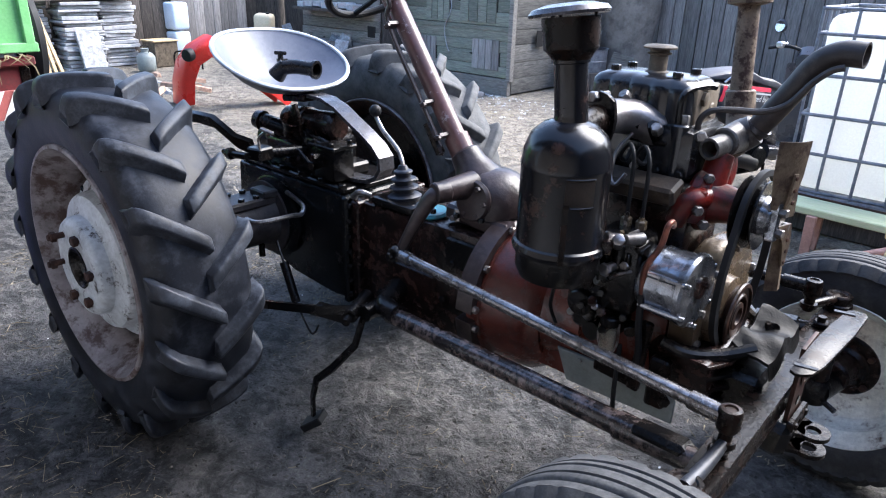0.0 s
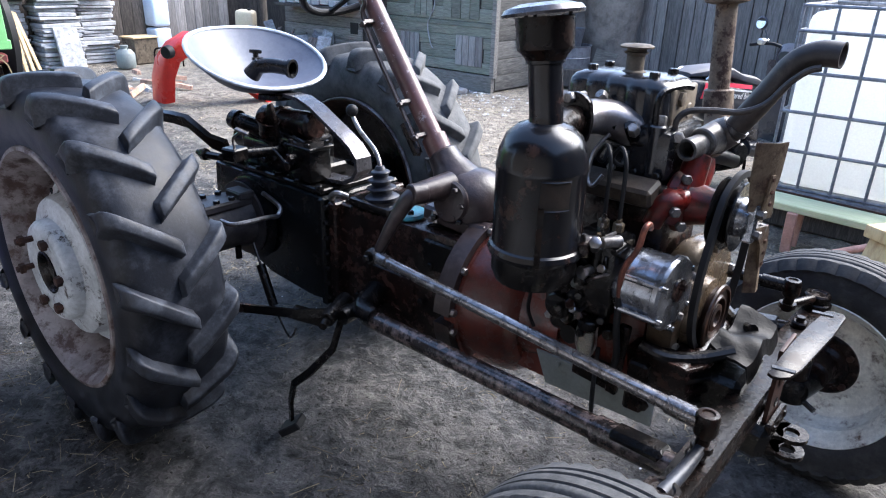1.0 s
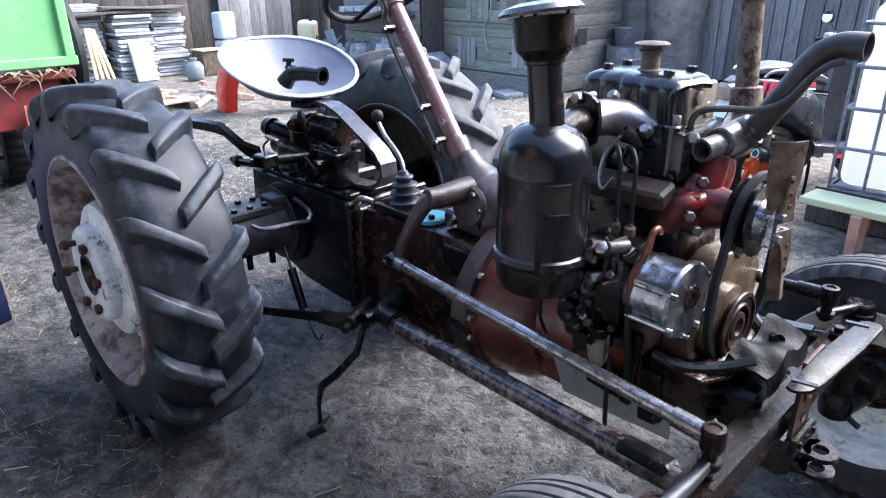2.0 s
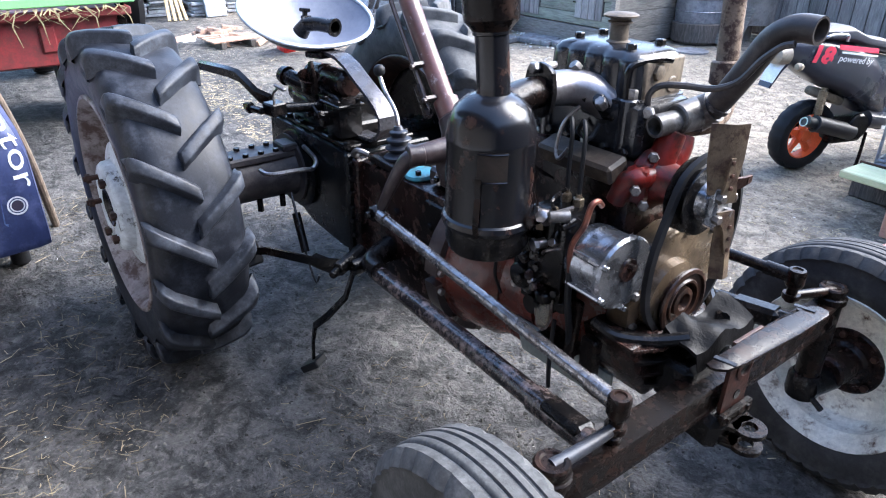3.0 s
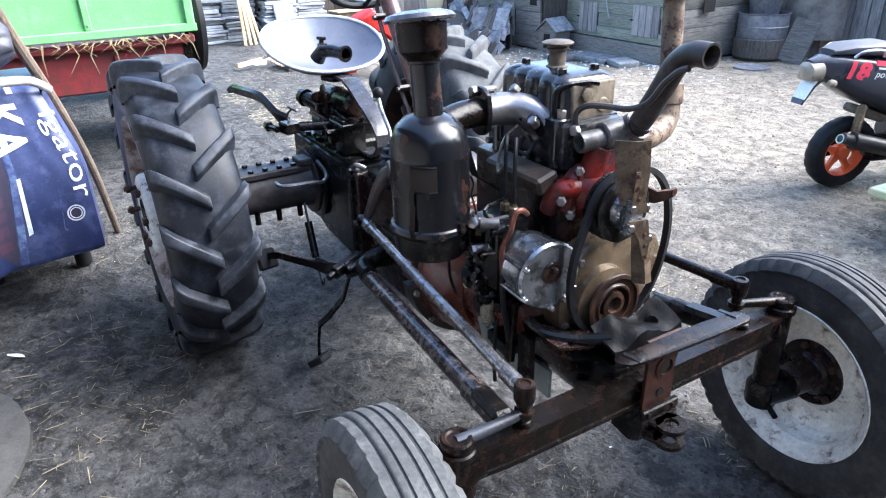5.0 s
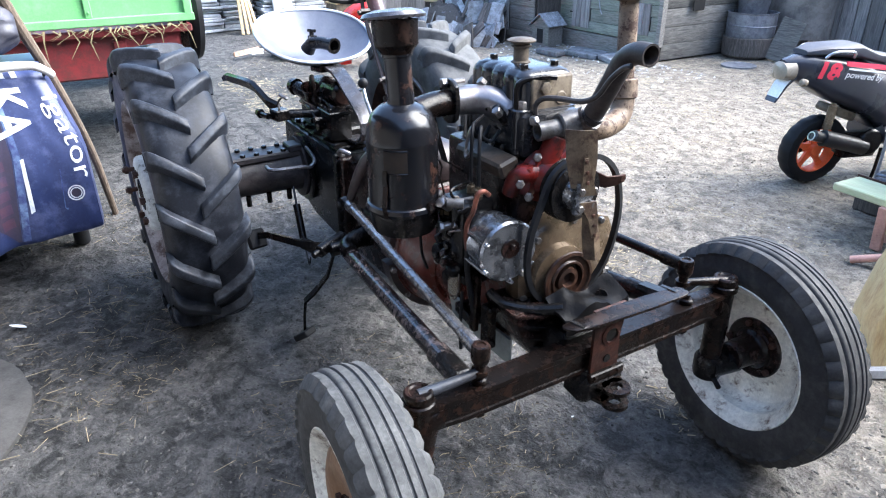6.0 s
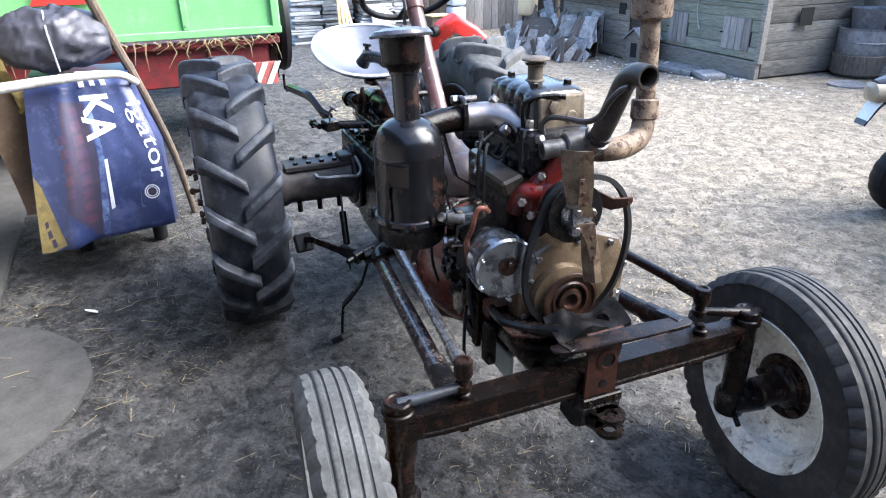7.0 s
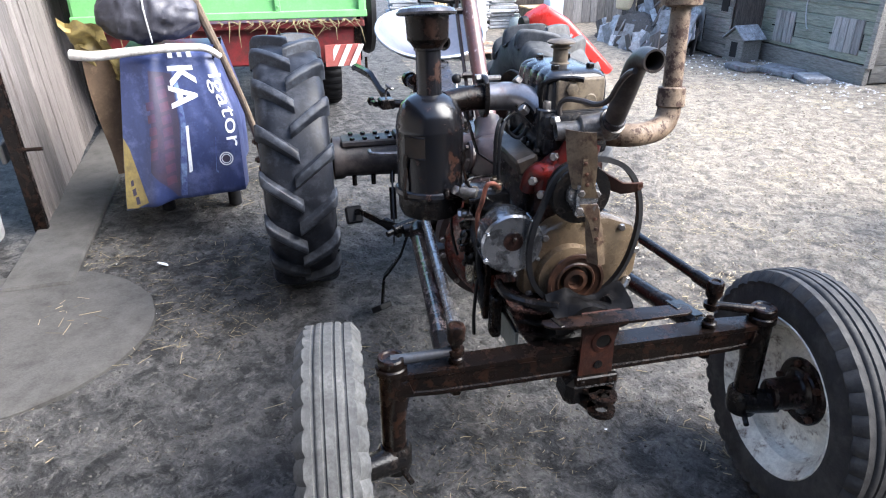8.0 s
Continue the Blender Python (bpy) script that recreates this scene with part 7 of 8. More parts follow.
for r0, r1, mt in ((0.034, 0.041, WHITE_INK), (0.024, 0.029, WHITE_INK), (0.0, 0.022, BROWN_INK)):
    polys = []
    for k in range(24):
        a, b = 2 * math.pi * k / 24, 2 * math.pi * (k + 1) / 24
        q = [(0.875 + r1 * math.cos(a) / W_T, 0.262 + r1 * math.sin(a) / H_T), (0.875 + r1 * math.cos(b) / W_T, 0.262 + r1 * math.sin(b) / H_T)]
        if r0:
            q += [(0.875 + r0 * math.cos(b) / W_T, 0.262 + r0 * math.sin(b) / H_T), (0.875 + r0 * math.cos(a) / W_T, 0.262 + r0 * math.sin(a) / H_T)]
        else:
            q += [(0.875, 0.262)]
        polys.append(q)
    on_tarp("ring_mark", polys, mt)
on_tarp("band", [[(0.47 + 0.0, 0.02), (0.52, 0.02), (0.56, 0.5), (0.58, 0.96), (0.54, 0.96), (0.51, 0.5)]], PALE_INK, 0.0025)
on_tarp("band", [[(0.24, 0.25), (0.44, 0.02), (0.46, 0.02), (0.50, 0.5), (0.52, 0.9), (0.3, 0.93)]], BROWN_INK, 0.0022)
DARK_RED = surf("faded_red_print", (0.075, 0.032, 0.05), (0.045, 0.032, 0.075), 0.45, scale=9, bump=0.04)
for k in range(9):
    v0 = 0.88 - 0.088 * k
    on_tarp("print_bar", [[(0.36, v0), (0.44, v0 + 0.01), (0.445, v0 - 0.05), (0.365, v0 - 0.06)]], DARK_RED, 0.0036)
for k in range(5):
    v0 = 0.72 - 0.085 * k
    on_tarp("print_bar", [[(0.24 + 0.005 * k, v0), (0.31, v0 + 0.01), (0.315, v0 - 0.045), (0.245, v0 - 0.055)]], DARK_RED, 0.0036)
on_tarp("yellow_corner", [[(0.003, 0.01), (0.1, -0.0), (0.2, 0.03), (0.14, 0.2), (0.06, 0.42), (0.003, 0.5)]], YELLOW, 0.003, "yellow printed corner")
on_tarp("print_bar", [[(0.05, 0.2), (0.075, 0.21), (0.08, 0.17), (0.055, 0.16)], [(0.06, 0.14), (0.09, 0.15), (0.1, 0.1), (0.07, 0.09)], [(0.085, 0.08), (0.115, 0.085), (0.125, 0.03), (0.095, 0.025)]], BROWN_INK, 0.0045)

mach = thing("covered_machine", "dark machine frame on small feet under the tarpaulin", "machine", M().box((-1.36, -1.42, 0.62), (0.7, 0.5, 0.66), bev=0.03), RUST_DARK)
for x, y in ((-1.26, -1.2), (-1.26, -1.64), (-1.65, -1.2), (-1.65, -1.64)):
    part("foot", M().cyl((x, y, 0.0), (x, y, 0.3), 0.045, seg=14, bev=0.008), RUBBER_BLACK, mach)
part("frame_bar", M().box((-1.12, -1.42, 0.27), (0.06, 0.6, 0.05), bev=0.008), RUST_DARK, mach)
roll = thing("white_roll", "rolled white cloth lying along the top of the tarpaulin", "cloth", M().tube([(-0.88, -1.93, 1.11), (-0.86, -1.8, 1.1), (-0.87, -1.6, 1.115), (-0.87, -1.4, 1.125), (-0.88, -1.22, 1.12), (-0.94, -1.14, 1.06)], [0.03, 0.019], 12, 8), surf("white_cloth", (0.56, 0.54, 0.51), (0.36, 0.34, 0.32), 0.85, scale=12, bump=0.6, worn=(0.25, 0.22, 0.2), amount=0.38))
BLACK_PLASTIC = surf("black_plastic_sheet", (0.03, 0.03, 0.042), (0.045, 0.045, 0.058), 0.42, scale=8, fine=40, bump=0.5, worn=(0.07, 0.07, 0.085), amount=0.38)
bun = M()
rings = []
for i in range(49):
    f = i / 48
    y = -1.8 + 0.56 * f
    e = math.sin(math.pi * min(1, max(0, f * 0.94 + 0.03))) ** 0.35
    ring = []
    for k in range(64):
        a = 2 * math.pi * k / 64
        q = V(f * 6, math.cos(a) * 2, math.sin(a) * 2)
        crease = 0.03 * (0.5 - abs(noise.noise(q * 1.3 + V(3, 1, 7)))) + 0.018 * (0.5 - abs(noise.noise(q * 2.9))) + 0.03 * noise.noise(q)
        ring.append(V(-1.13 + (0.2 * e + crease * e) * math.cos(a), y, 1.28 + (0.17 * e + crease * e) * math.sin(a) * (1.0 if math.sin(a) > 0 else 0.85)))
    rings.append(ring)
bun.quads(rings)
bundle = thing("wrapped_sack", "sack wrapped in black plastic sheet tied with white string", "sack", bun, BLACK_PLASTIC, sharp=50)
part("string", M().tube([(-0.94, -1.5, 1.15), (-0.915, -1.505, 1.25), (-0.93, -1.515, 1.36), (-1.0, -1.52, 1.45)], 0.005, 6), STONE, bundle)
rag = thing("yellow_cloth", "crumpled yellow cloth hanging over the edge", "cloth")
rm, rings = M(), []
for i in range(15):
    f = i / 14
    line = []
    for k in range(9):
        g = k / 8
        q = V(f * 4, g * 3, 1)
        line.append(V(-0.95 - 0.16 * f + 0.07 * noise.noise(q * 1.5), -1.98 + 0.22 * g + 0.08 * f + 0.03 * noise.noise(q), 1.3 - 0.34 * f + 0.05 * noise.noise(q + V(0, 0, 5)) - 0.06 * g))
    rings.append(line + [p + V(-0.006, 0, -0.004) for p in line[::-1]])
part("rag_fold", rm.quads(rings), YELLOW, rag, "", 50)
board = thing("cardboard_sheet", "brown cardboard sheet hanging behind the tarpaulin", "cardboard")
cm, rings = M(), []
for i in range(13):
    f = i / 12
    line = [V(-1.08 + 0.05 * math.sin(f * 5 + g * 3) - 0.1 * g, -1.93 + 0.3 * g + 0.05 * f, 1.1 - 0.78 * f) for g in [k / 6 for k in range(7)]]
    rings.append(line + [p + V(-0.008, 0, 0) for p in line[::-1]])
# tan cardboard given a darker brown for the shade it hangs in
part("sheet", cm.quads(rings), surf("shaded_cardboard", (0.13, 0.085, 0.05), (0.08, 0.052, 0.033), 0.7, scale=6, bump=0.15, worn=(0.2, 0.14, 0.085), amount=0.38), board, "", 60)
STICK = surf("bare_stick", (0.13, 0.095, 0.068), (0.08, 0.058, 0.043), 0.8, scale=12, bump=0.5, worn=(0.2, 0.16, 0.12), amount=0.4, stretch=(3, 3, 0.6))
thing("leaning_pole", "rough wooden pole leaning against the tarpaulin", "pole", M().tube([(-1.66, -0.97, 0.0), (-1.45, -1.03, 0.5), (-1.22, -1.13, 0.95), (-1.1, -1.25, 1.35), (-0.95, -1.4, 1.9)], [0.02, 0.03], 10, 5), STICK)

# ---- scooter ----
BLACK_GLOSS = surf("black_gloss_plastic", (0.02, 0.021, 0.03), (0.028, 0.029, 0.04), 0.2, scale=3, bump=0.02, worn=(0.05, 0.05, 0.055), amount=0.34)
VINYL = surf("seat_vinyl", (0.03, 0.032, 0.045), (0.04, 0.042, 0.055), 0.5, scale=9, bump=0.1)
ORANGE = surf("orange_rim_paint", (0.75, 0.13, 0.03), (0.62, 0.1, 0.025), 0.4, scale=6, bump=0.03)
CHROME = surf("scuffed_chrome", (0.6, 0.6, 0.62), (0.45, 0.45, 0.47), 0.2, 0.9, scale=9, bump=0.05)
LENS = surf("lens_plastic", (0.34, 0.29, 0.22), (0.22, 0.18, 0.13), 0.2, scale=5, bump=0.0)
SCRED = surf("red_decal", (0.75, 0.03, 0.08), (0.65, 0.03, 0.06), 0.35, bump=0.0)
SCWHITE = surf("white_decal", (0.75, 0.75, 0.75), (0.65, 0.65, 0.65), 0.35, bump=0.0)
# built with the rear axle at the origin, nose towards +x, then turned
sc = thing("scooter", "black motor scooter with orange wheels parked on its stand", "scooter", at=pose(0.36, 3.50, 0.0, 0, 0, 72))


def scooter_wheel(x):
    w = part("scooter_wheel", M().lathe([(0.155, -0.05), (0.165, -0.05), (0.158, 0.0), (0.165, 0.05), (0.155, 0.05), (0.148, 0.0)], (0, 0, 0), (0, 1, 0), 36, False, True), ORANGE, sc, "orange cast wheel with black tyre")
    w.matrix_basis = pose(x, 0, 0.25)
    rings = []
    for k in range(72):
        a = 2 * math.pi * k / 72
        prof = [(0.16, -0.05), (0.2, -0.065), (0.232, -0.058), (0.246, -0.03), (0.25, 0), (0.246, 0.03), (0.232, 0.058), (0.2, 0.065), (0.16, 0.05)]
        rings.append([V(math.sin(a + (0.04 if abs(y) > 0.04 else 0)) * (r - (0.006 if k % 4 == 0 and r > 0.225 else 0)), y, math.cos(a) * (r - (0.006 if k % 4 == 0 and r > 0.225 else 0))) for r, y in prof])
    part("tyre", M().quads(rings, True), RUBBER_BLACK, w)
    part("hub", M().cyl((0, -0.05, 0), (0, 0.05, 0), 0.045, seg=18, bev=0.006), ORANGE, w)
    for k in range(5):
        a = 2 * math.pi * k / 5
        d = V(math.sin(a), 0, math.cos(a))
        part("spoke", M().strip([d * 0.03, d * 0.1, d * 0.155], [0.06, 0.035, 0.045], 0.025, d.cross(V(0, 1, 0))), ORANGE, w)


scooter_wheel(0.0)
scooter_wheel(1.24)
def hull(stations, n=20):
    """A closed body through rounded sections: x, half width, bottom, top, and how square it is."""
    m, rings = M(), []
    for x, w, z0, z1, sq in stations:
        ring = []
        for k in range(n):
            a = 2 * math.pi * k / n
            c, s = math.cos(a), math.sin(a)
            ring.append(V(x, w * math.copysign(abs(c) ** sq, c), (z0 + z1) / 2 + (z1 - z0) / 2 * math.copysign(abs(s) ** sq, s)))
        rings.append(ring)
    return m.quads(rings)


body = part("tail_body", hull([(-0.4, 0.035, 0.84, 0.9, 0.7), (-0.32, 0.075, 0.77, 0.93, 0.7), (-0.22, 0.115, 0.72, 0.94, 0.7), (-0.08, 0.15, 0.64, 0.93, 0.7), (0.15, 0.17, 0.55, 0.9, 0.7), (0.35, 0.17, 0.43, 0.82, 0.7), (0.5, 0.15, 0.34, 0.7, 0.7), (0.58, 0.12, 0.3, 0.52, 0.7)]), BLACK_GLOSS, sc, "glossy black tail fairing")
part("seat", hull([(-0.28, 0.07, 0.93, 0.965, 0.7), (-0.16, 0.12, 0.925, 0.995, 0.6), (0.1, 0.14, 0.9, 1.0, 0.6), (0.24, 0.14, 0.87, 0.94, 0.6), (0.42, 0.13, 0.83, 0.91, 0.6), (0.54, 0.1, 0.8, 0.87, 0.6)]), VINYL, sc, "dark vinyl saddle")
for y in (-1, 1):
    part("grab_rail", M().tube([(0.02, y * 0.15, 0.92), (0.0, y * 0.168, 0.955), (-0.1, y * 0.165, 0.965), (-0.16, y * 0.15, 0.95), (-0.18, y * 0.13, 0.92)], 0.01, 8), CHROME, sc, "silver grab rail")
part("tail_lamp", hull([(-0.43, 0.03, 0.8, 0.86, 0.9), (-0.41, 0.075, 0.77, 0.885, 0.9), (-0.34, 0.095, 0.76, 0.9, 0.9)]), LENS, sc, "brownish tail lamp")
fnd = part("plate_holder", M().strip([(-0.3, 0, 0.8), (-0.375, 0, 0.735), (-0.435, 0, 0.62)], [0.13, 0.13, 0.1], 0.012, (0, 1, 0)), BLACK_GLOSS, sc)
part("blank_plate", M().strip([(-0.355, 0, 0.772), (-0.385, 0, 0.735), (-0.425, 0, 0.655)], [0.12, 0.12, 0.11], 0.004, (0, 1, 0)), SCWHITE, fnd, "plain white plate")
for y in (-0.14, 0.14):
    part("indicator", M().lathe([(0.0, -0.03), (0.02, -0.025), (0.028, 0.0), (0.02, 0.02), (0.0, 0.025)], (-0.32, y, 0.77), (-1, 0, 0), 14).cyl((-0.28, y * 0.6, 0.77), (-0.31, y, 0.77), 0.008, seg=8), LENS, sc)
part("exhaust_silencer", M().tube([(-0.06, -0.14, 0.375), (0.1, -0.145, 0.335), (0.3, -0.135, 0.28)], 0.056, 16, 4).cyl((-0.14, -0.14, 0.4), (-0.05, -0.14, 0.372), 0.036, seg=16), surf("black_silencer", (0.016, 0.016, 0.018), (0.03, 0.03, 0.032), 0.35, 0.3, bump=0.1), sc, "black silencer with steel tip")
part("silencer_tip", M().pipe([(-0.15, -0.13, 0.392), (-0.1, -0.13, 0.378), (-0.06, -0.13, 0.365)], 0.032, 0.006, 16, 2), CHROME, sc)
part("engine_case", M().box((0.3, -0.05, 0.28), (0.3, 0.16, 0.18), (0, 0, 0), 0.04, 2).cyl((0.33, -0.13, 0.32), (0.33, -0.17, 0.32), 0.095, seg=24, bev=0.012).box((0.12, 0.09, 0.27), (0.42, 0.07, 0.13), (0, -4, 0), 0.03, 2), GREASE, sc, "dark engine and drive case")
part("shock", M().cyl((-0.02, -0.1, 0.3), (0.02, -0.08, 0.6), 0.018, seg=12).cyl((-0.005, -0.092, 0.42), (0.018, -0.082, 0.58), 0.03, seg=14), CASTING, sc)
part("mud_flap", M().box((0.12, 0, 0.52), (0.26, 0.14, 0.06), (0, 20, 0), 0.02, 2), TAN, sc)
part("foot_board", M().box((0.78, 0, 0.3), (0.46, 0.28, 0.07), bev=0.03, seg=2), BLACK_GLOSS, sc)
part("side_panel", hull([(0.42, 0.18, 0.28, 0.44, 0.7), (0.6, 0.185, 0.27, 0.4, 0.7), (0.85, 0.18, 0.27, 0.36, 0.7)]), BLACK_GLOSS, sc)
part("leg_shield", M().prism([(0.95, 0.28), (1.06, 0.3), (1.04, 0.6), (1.0, 0.95), (0.95, 0.98), (0.97, 0.6)], (0, 0.19, 0), (1, 0, 0), (0, 0, 1), 0.38, bev=0.03), BLACK_GLOSS, sc)
part("front_mudguard", M().box((1.22, 0, 0.5), (0.34, 0.15, 0.06), (0, 12, 0), 0.025, 2), BLACK_GLOSS, sc)
part("fork", M().cyl((1.24, -0.08, 0.25), (1.06, -0.06, 0.75), 0.022, seg=12).cyl((1.24, 0.08, 0.25), (1.06, 0.06, 0.75), 0.022, seg=12), CASTING, sc)
part("head_cowl", hull([(0.92, 0.08, 0.92, 1.06, 0.7), (1.0, 0.15, 0.9, 1.12, 0.7), (1.12, 0.13, 0.88, 1.06, 0.7), (1.17, 0.06, 0.9, 1.0, 0.7)]), BLACK_GLOSS, sc)
part("handlebar", M().tube([(0.9, -0.34, 1.08), (0.98, -0.2, 1.1), (1.0, 0.0, 1.06), (0.98, 0.2, 1.1), (0.9, 0.34, 1.08)], 0.014, 8), RUBBER_BLACK, sc)
for y in (-0.33, 0.33):
    part("lever_bracket", M().box((0.96, y * 0.8, 1.11), (0.09, 0.06, 0.05), bev=0.012), CHROME, sc)
    mi = part("mirror", M().lathe([(0.0, 0.0), (0.045, 0.0), (0.055, 0.012), (0.04, 0.03), (0.0, 0.035)], (0.96, y * 0.95, 1.25), (1, 0, 0.1), 20).tube([(0.97, y * 0.7, 1.1), (0.98, y * 0.8, 1.18), (0.975, y * 0.95, 1.24)], 0.007, 6), BLACK_GLOSS, sc)
    part("mirror_glass", M().cyl((0.958, y * 0.95, 1.25), (0.955, y * 0.95, 1.2505), 0.042, seg=20), CHROME, mi)
part("side_stand", M().tube([(0.5, -0.1, 0.25), (0.45, -0.14, 0.1), (0.4, -0.17, 0.005)], 0.012, 8), RUST_DARK, sc)


def decal(x0, x1, z0, z1, mat, y=-0.155, name="decal"):
    part(name, M().prism([(x0, z0), (x1, z0 - 0.0), (x1, z1), (x0, z1)], (0, y, 0), (1, 0, -0.12), (0, 0, 1), 0.004), mat, sc)


def on_flank(x, z, lift=0.006):
    """A point on the right flank of the tail fairing."""
    half = 0.11 + 0.06 * min(1, max(0, (x + 0.24) / 0.36))
    mid = 0.83 - 0.26 * max(0, x + 0.22) ** 1.2 * 0.75
    d = min(1, abs(z - mid) / (0.12 + 0.2 * max(0, x + 0.22)))
    return V(x, -half * (1 - d ** 2.9) ** 0.36 - lift, z)


letters("18", 0.16, SCRED, lambda x, y: on_flank(-0.23 + x, 0.8 + y * 0.9 - 0.12 * x, 0.012), sc, "number_decal", 0.008, 0.25)
for x0, x1, z0, h, mt in ((-0.02, 0.3, 0.865, 0.03, SCRED), (0.0, 0.3, 0.842, 0.012, SCWHITE)):
    dm, rings = M(), []
    for k in range(9):
        x = x0 + (x1 - x0) * k / 8
        rings.append([on_flank(x, z0 - 0.12 * x + h, 0.009), on_flank(x, z0 - 0.12 * x, 0.009), on_flank(x, z0 - 0.12 * x, 0.004), on_flank(x, z0 - 0.12 * x + h, 0.004)])
    dm.quads(rings)
    part("stripe", dm, mt, sc)
letters("powered by", 0.06, SCWHITE, lambda x, y: on_flank(-0.02 + x * 0.95, 0.795 + y - 0.12 * x, 0.012), sc, "lettering", 0.001, 0.3)
decal(0.52, 0.62, 0.36, 0.385, SCWHITE, -0.186)
decal(0.68, 0.8, 0.35, 0.38, SCRED, -0.186)

# ---- liquid tank in its cage ----
POLY = surf("white_polythene", (0.9, 0.9, 0.87), (0.86, 0.86, 0.83), 0.4, scale=3, bump=0.03, worn=(0.82, 0.8, 0.75), amount=0.35)
ibc = thing("cage_tank", "white plastic liquid tank in a steel grid cage on a pallet", "tank", at=pose(0.98, 3.2, 0.0, 0, 0, 2))
nd, ln = POLY.node_tree.nodes, POLY.node_tree.links
glow = nd.new("ShaderNodeBsdfTranslucent")
glow.inputs["Color"].default_value = (0.92, 0.92, 0.88, 1)
both = nd.new("ShaderNodeMixShader")
both.inputs[0].default_value = 0.55
ln.new(nd["Principled BSDF"].outputs[0], both.inputs[1])
ln.new(glow.outputs[0], both.inputs[2])
ln.new(both.outputs[0], nd["Material Output"].inputs["Surface"])
part("bottle", M().box((0.6, 0.5, 0.86), (1.14, 0.94, 1.12), (0, 0, 0), 0.07, 3), POLY, ibc, "white translucent plastic bottle")
for z in (0.3, 0.55, 0.8, 1.05, 1.3, 1.45):
    part("cage_ring", M().tube([(0, 0, z), (1.2, 0, z), (1.2, 1.0, z), (0, 1.0, z), (0, 0, z)], 0.011, 8, 1), GALV, ibc)
for k in range(7):
    x = 0.2 * k
    for y in (0.0, 1.0):
        part("cage_bar", M().cyl((x, y, 0.28), (x, y, 1.46), 0.01, seg=8), GALV, ibc)
for k in range(1, 5):
    for x in (0.0, 1.2):
        part("cage_bar", M().cyl((x, 0.2 * k, 0.28), (x, 0.2 * k, 1.46), 0.01, seg=8), GALV, ibc)
part("pallet_deck", M().box((0.6, 0.5, 0.27), (1.22, 1.02, 0.03), bev=0.006), GALV, ibc)
for x in (0.08, 0.6, 1.12):
    for y in (0.08, 0.5, 0.92):
        part("pallet_foot", M().box((x, y, 0.195), (0.14, 0.14, 0.12), bev=0.02), POLY, ibc)
for y in (0.08, 0.92):
    part("pallet_skid", M().box((0.6, y, 0.14), (1.2, 0.12, 0.02), bev=0.004), GALV, ibc)
for k, y in enumerate((3.33, 4.03)):
    thing("support_beam", "heavy timber laid under the tank", "beam", M().box((1.6, y, 0.065), (1.5, 0.12, 0.13), bev=0.012), DARKWOOD, group="timbers under the tank")

# ---- low bench, poles and post ----
PALE = surf("pale_green_board", (0.48, 0.52, 0.3), (0.4, 0.43, 0.26), 0.6, scale=6, bump=0.12, worn=(0.55, 0.5, 0.34), amount=0.4, stretch=(0.6, 4, 4))
PINK = surf("pink_primed_bar", (0.5, 0.28, 0.22), (0.4, 0.22, 0.17), 0.55, scale=8, bump=0.1, worn=(0.3, 0.15, 0.11), amount=0.4)
PALE_TIMBER = surf("pale_yellow_timber", (0.56, 0.44, 0.24), (0.48, 0.35, 0.17), 0.65, scale=5, fine=40, bump=0.2, worn=(0.34, 0.21, 0.1), amount=0.39, stretch=(3, 3, 0.8))
bench = thing("low_bench", "low trestle with a pale green board and pink legs", "bench")
part("bench_board", M().box((1.75, 2.86, 0.29), (1.6, 0.24, 0.045), (0, 0, -4), 0.006), PALE, bench, "pale green wooden board")
part("board_edge", M().box((1.75, 2.98, 0.3), (1.6, 0.012, 0.05), (0, 0, -4), 0.002), RUST, bench)
for x in (1.28, 2.3):
    part("leg", M().box((x, 2.78, 0.135), (0.06, 0.03, 0.27), (6, 0, 0), 0.004).bolts([(x, 2.76, 0.1), (x, 2.765, 0.18)], (0, -1, 0), 0.008, 0.006), PINK, bench)
    part("leg", M().box((x, 2.95, 0.135), (0.06, 0.03, 0.27), (-6, 0, 0), 0.004), PINK, bench)
part("brace", M().cyl((1.3, 2.5, 0.02), (1.9, 2.8, 0.26), 0.022, seg=12), PINK, bench)
post = thing("wood_block", "upright pale yellow timber block with a flat cap on the soil", "block", M().prism([(-0.11, 0.0), (0.13, 0.0), (0.14, 0.2), (0.11, 0.5), (-0.06, 0.5), (-0.09, 0.4), (-0.135, 0.22)], (0, 0.09, 0), (1, 0, 0), (0, 0, 1), 0.18, bev=0.01), PALE_TIMBER, pose(1.93, 1.67, 0.0, 0, 0, 60) @ Matrix.Diagonal((1, 1, 1.15, 1)))
part("block_cap", M().box((0.02, 0.0, 0.525), (0.21, 0.21, 0.05), (0, 2, 0), 0.008, 2), PALE_TIMBER, post)
part("block_foot", M().box((0.02, 0.0, 0.025), (0.3, 0.22, 0.05), (0, 0, 0), 0.008), STONE, post, "grey weathered foot board")
thing("fallen_branch", "thin bare branch propped beside the post", "branch", M().tube([(1.68, 2.12, 0.02), (1.85, 2.1, 0.1), (2.1, 2.14, 0.22), (2.5, 2.2, 0.3)], [0.024, 0.016], 8, 4), PINK)

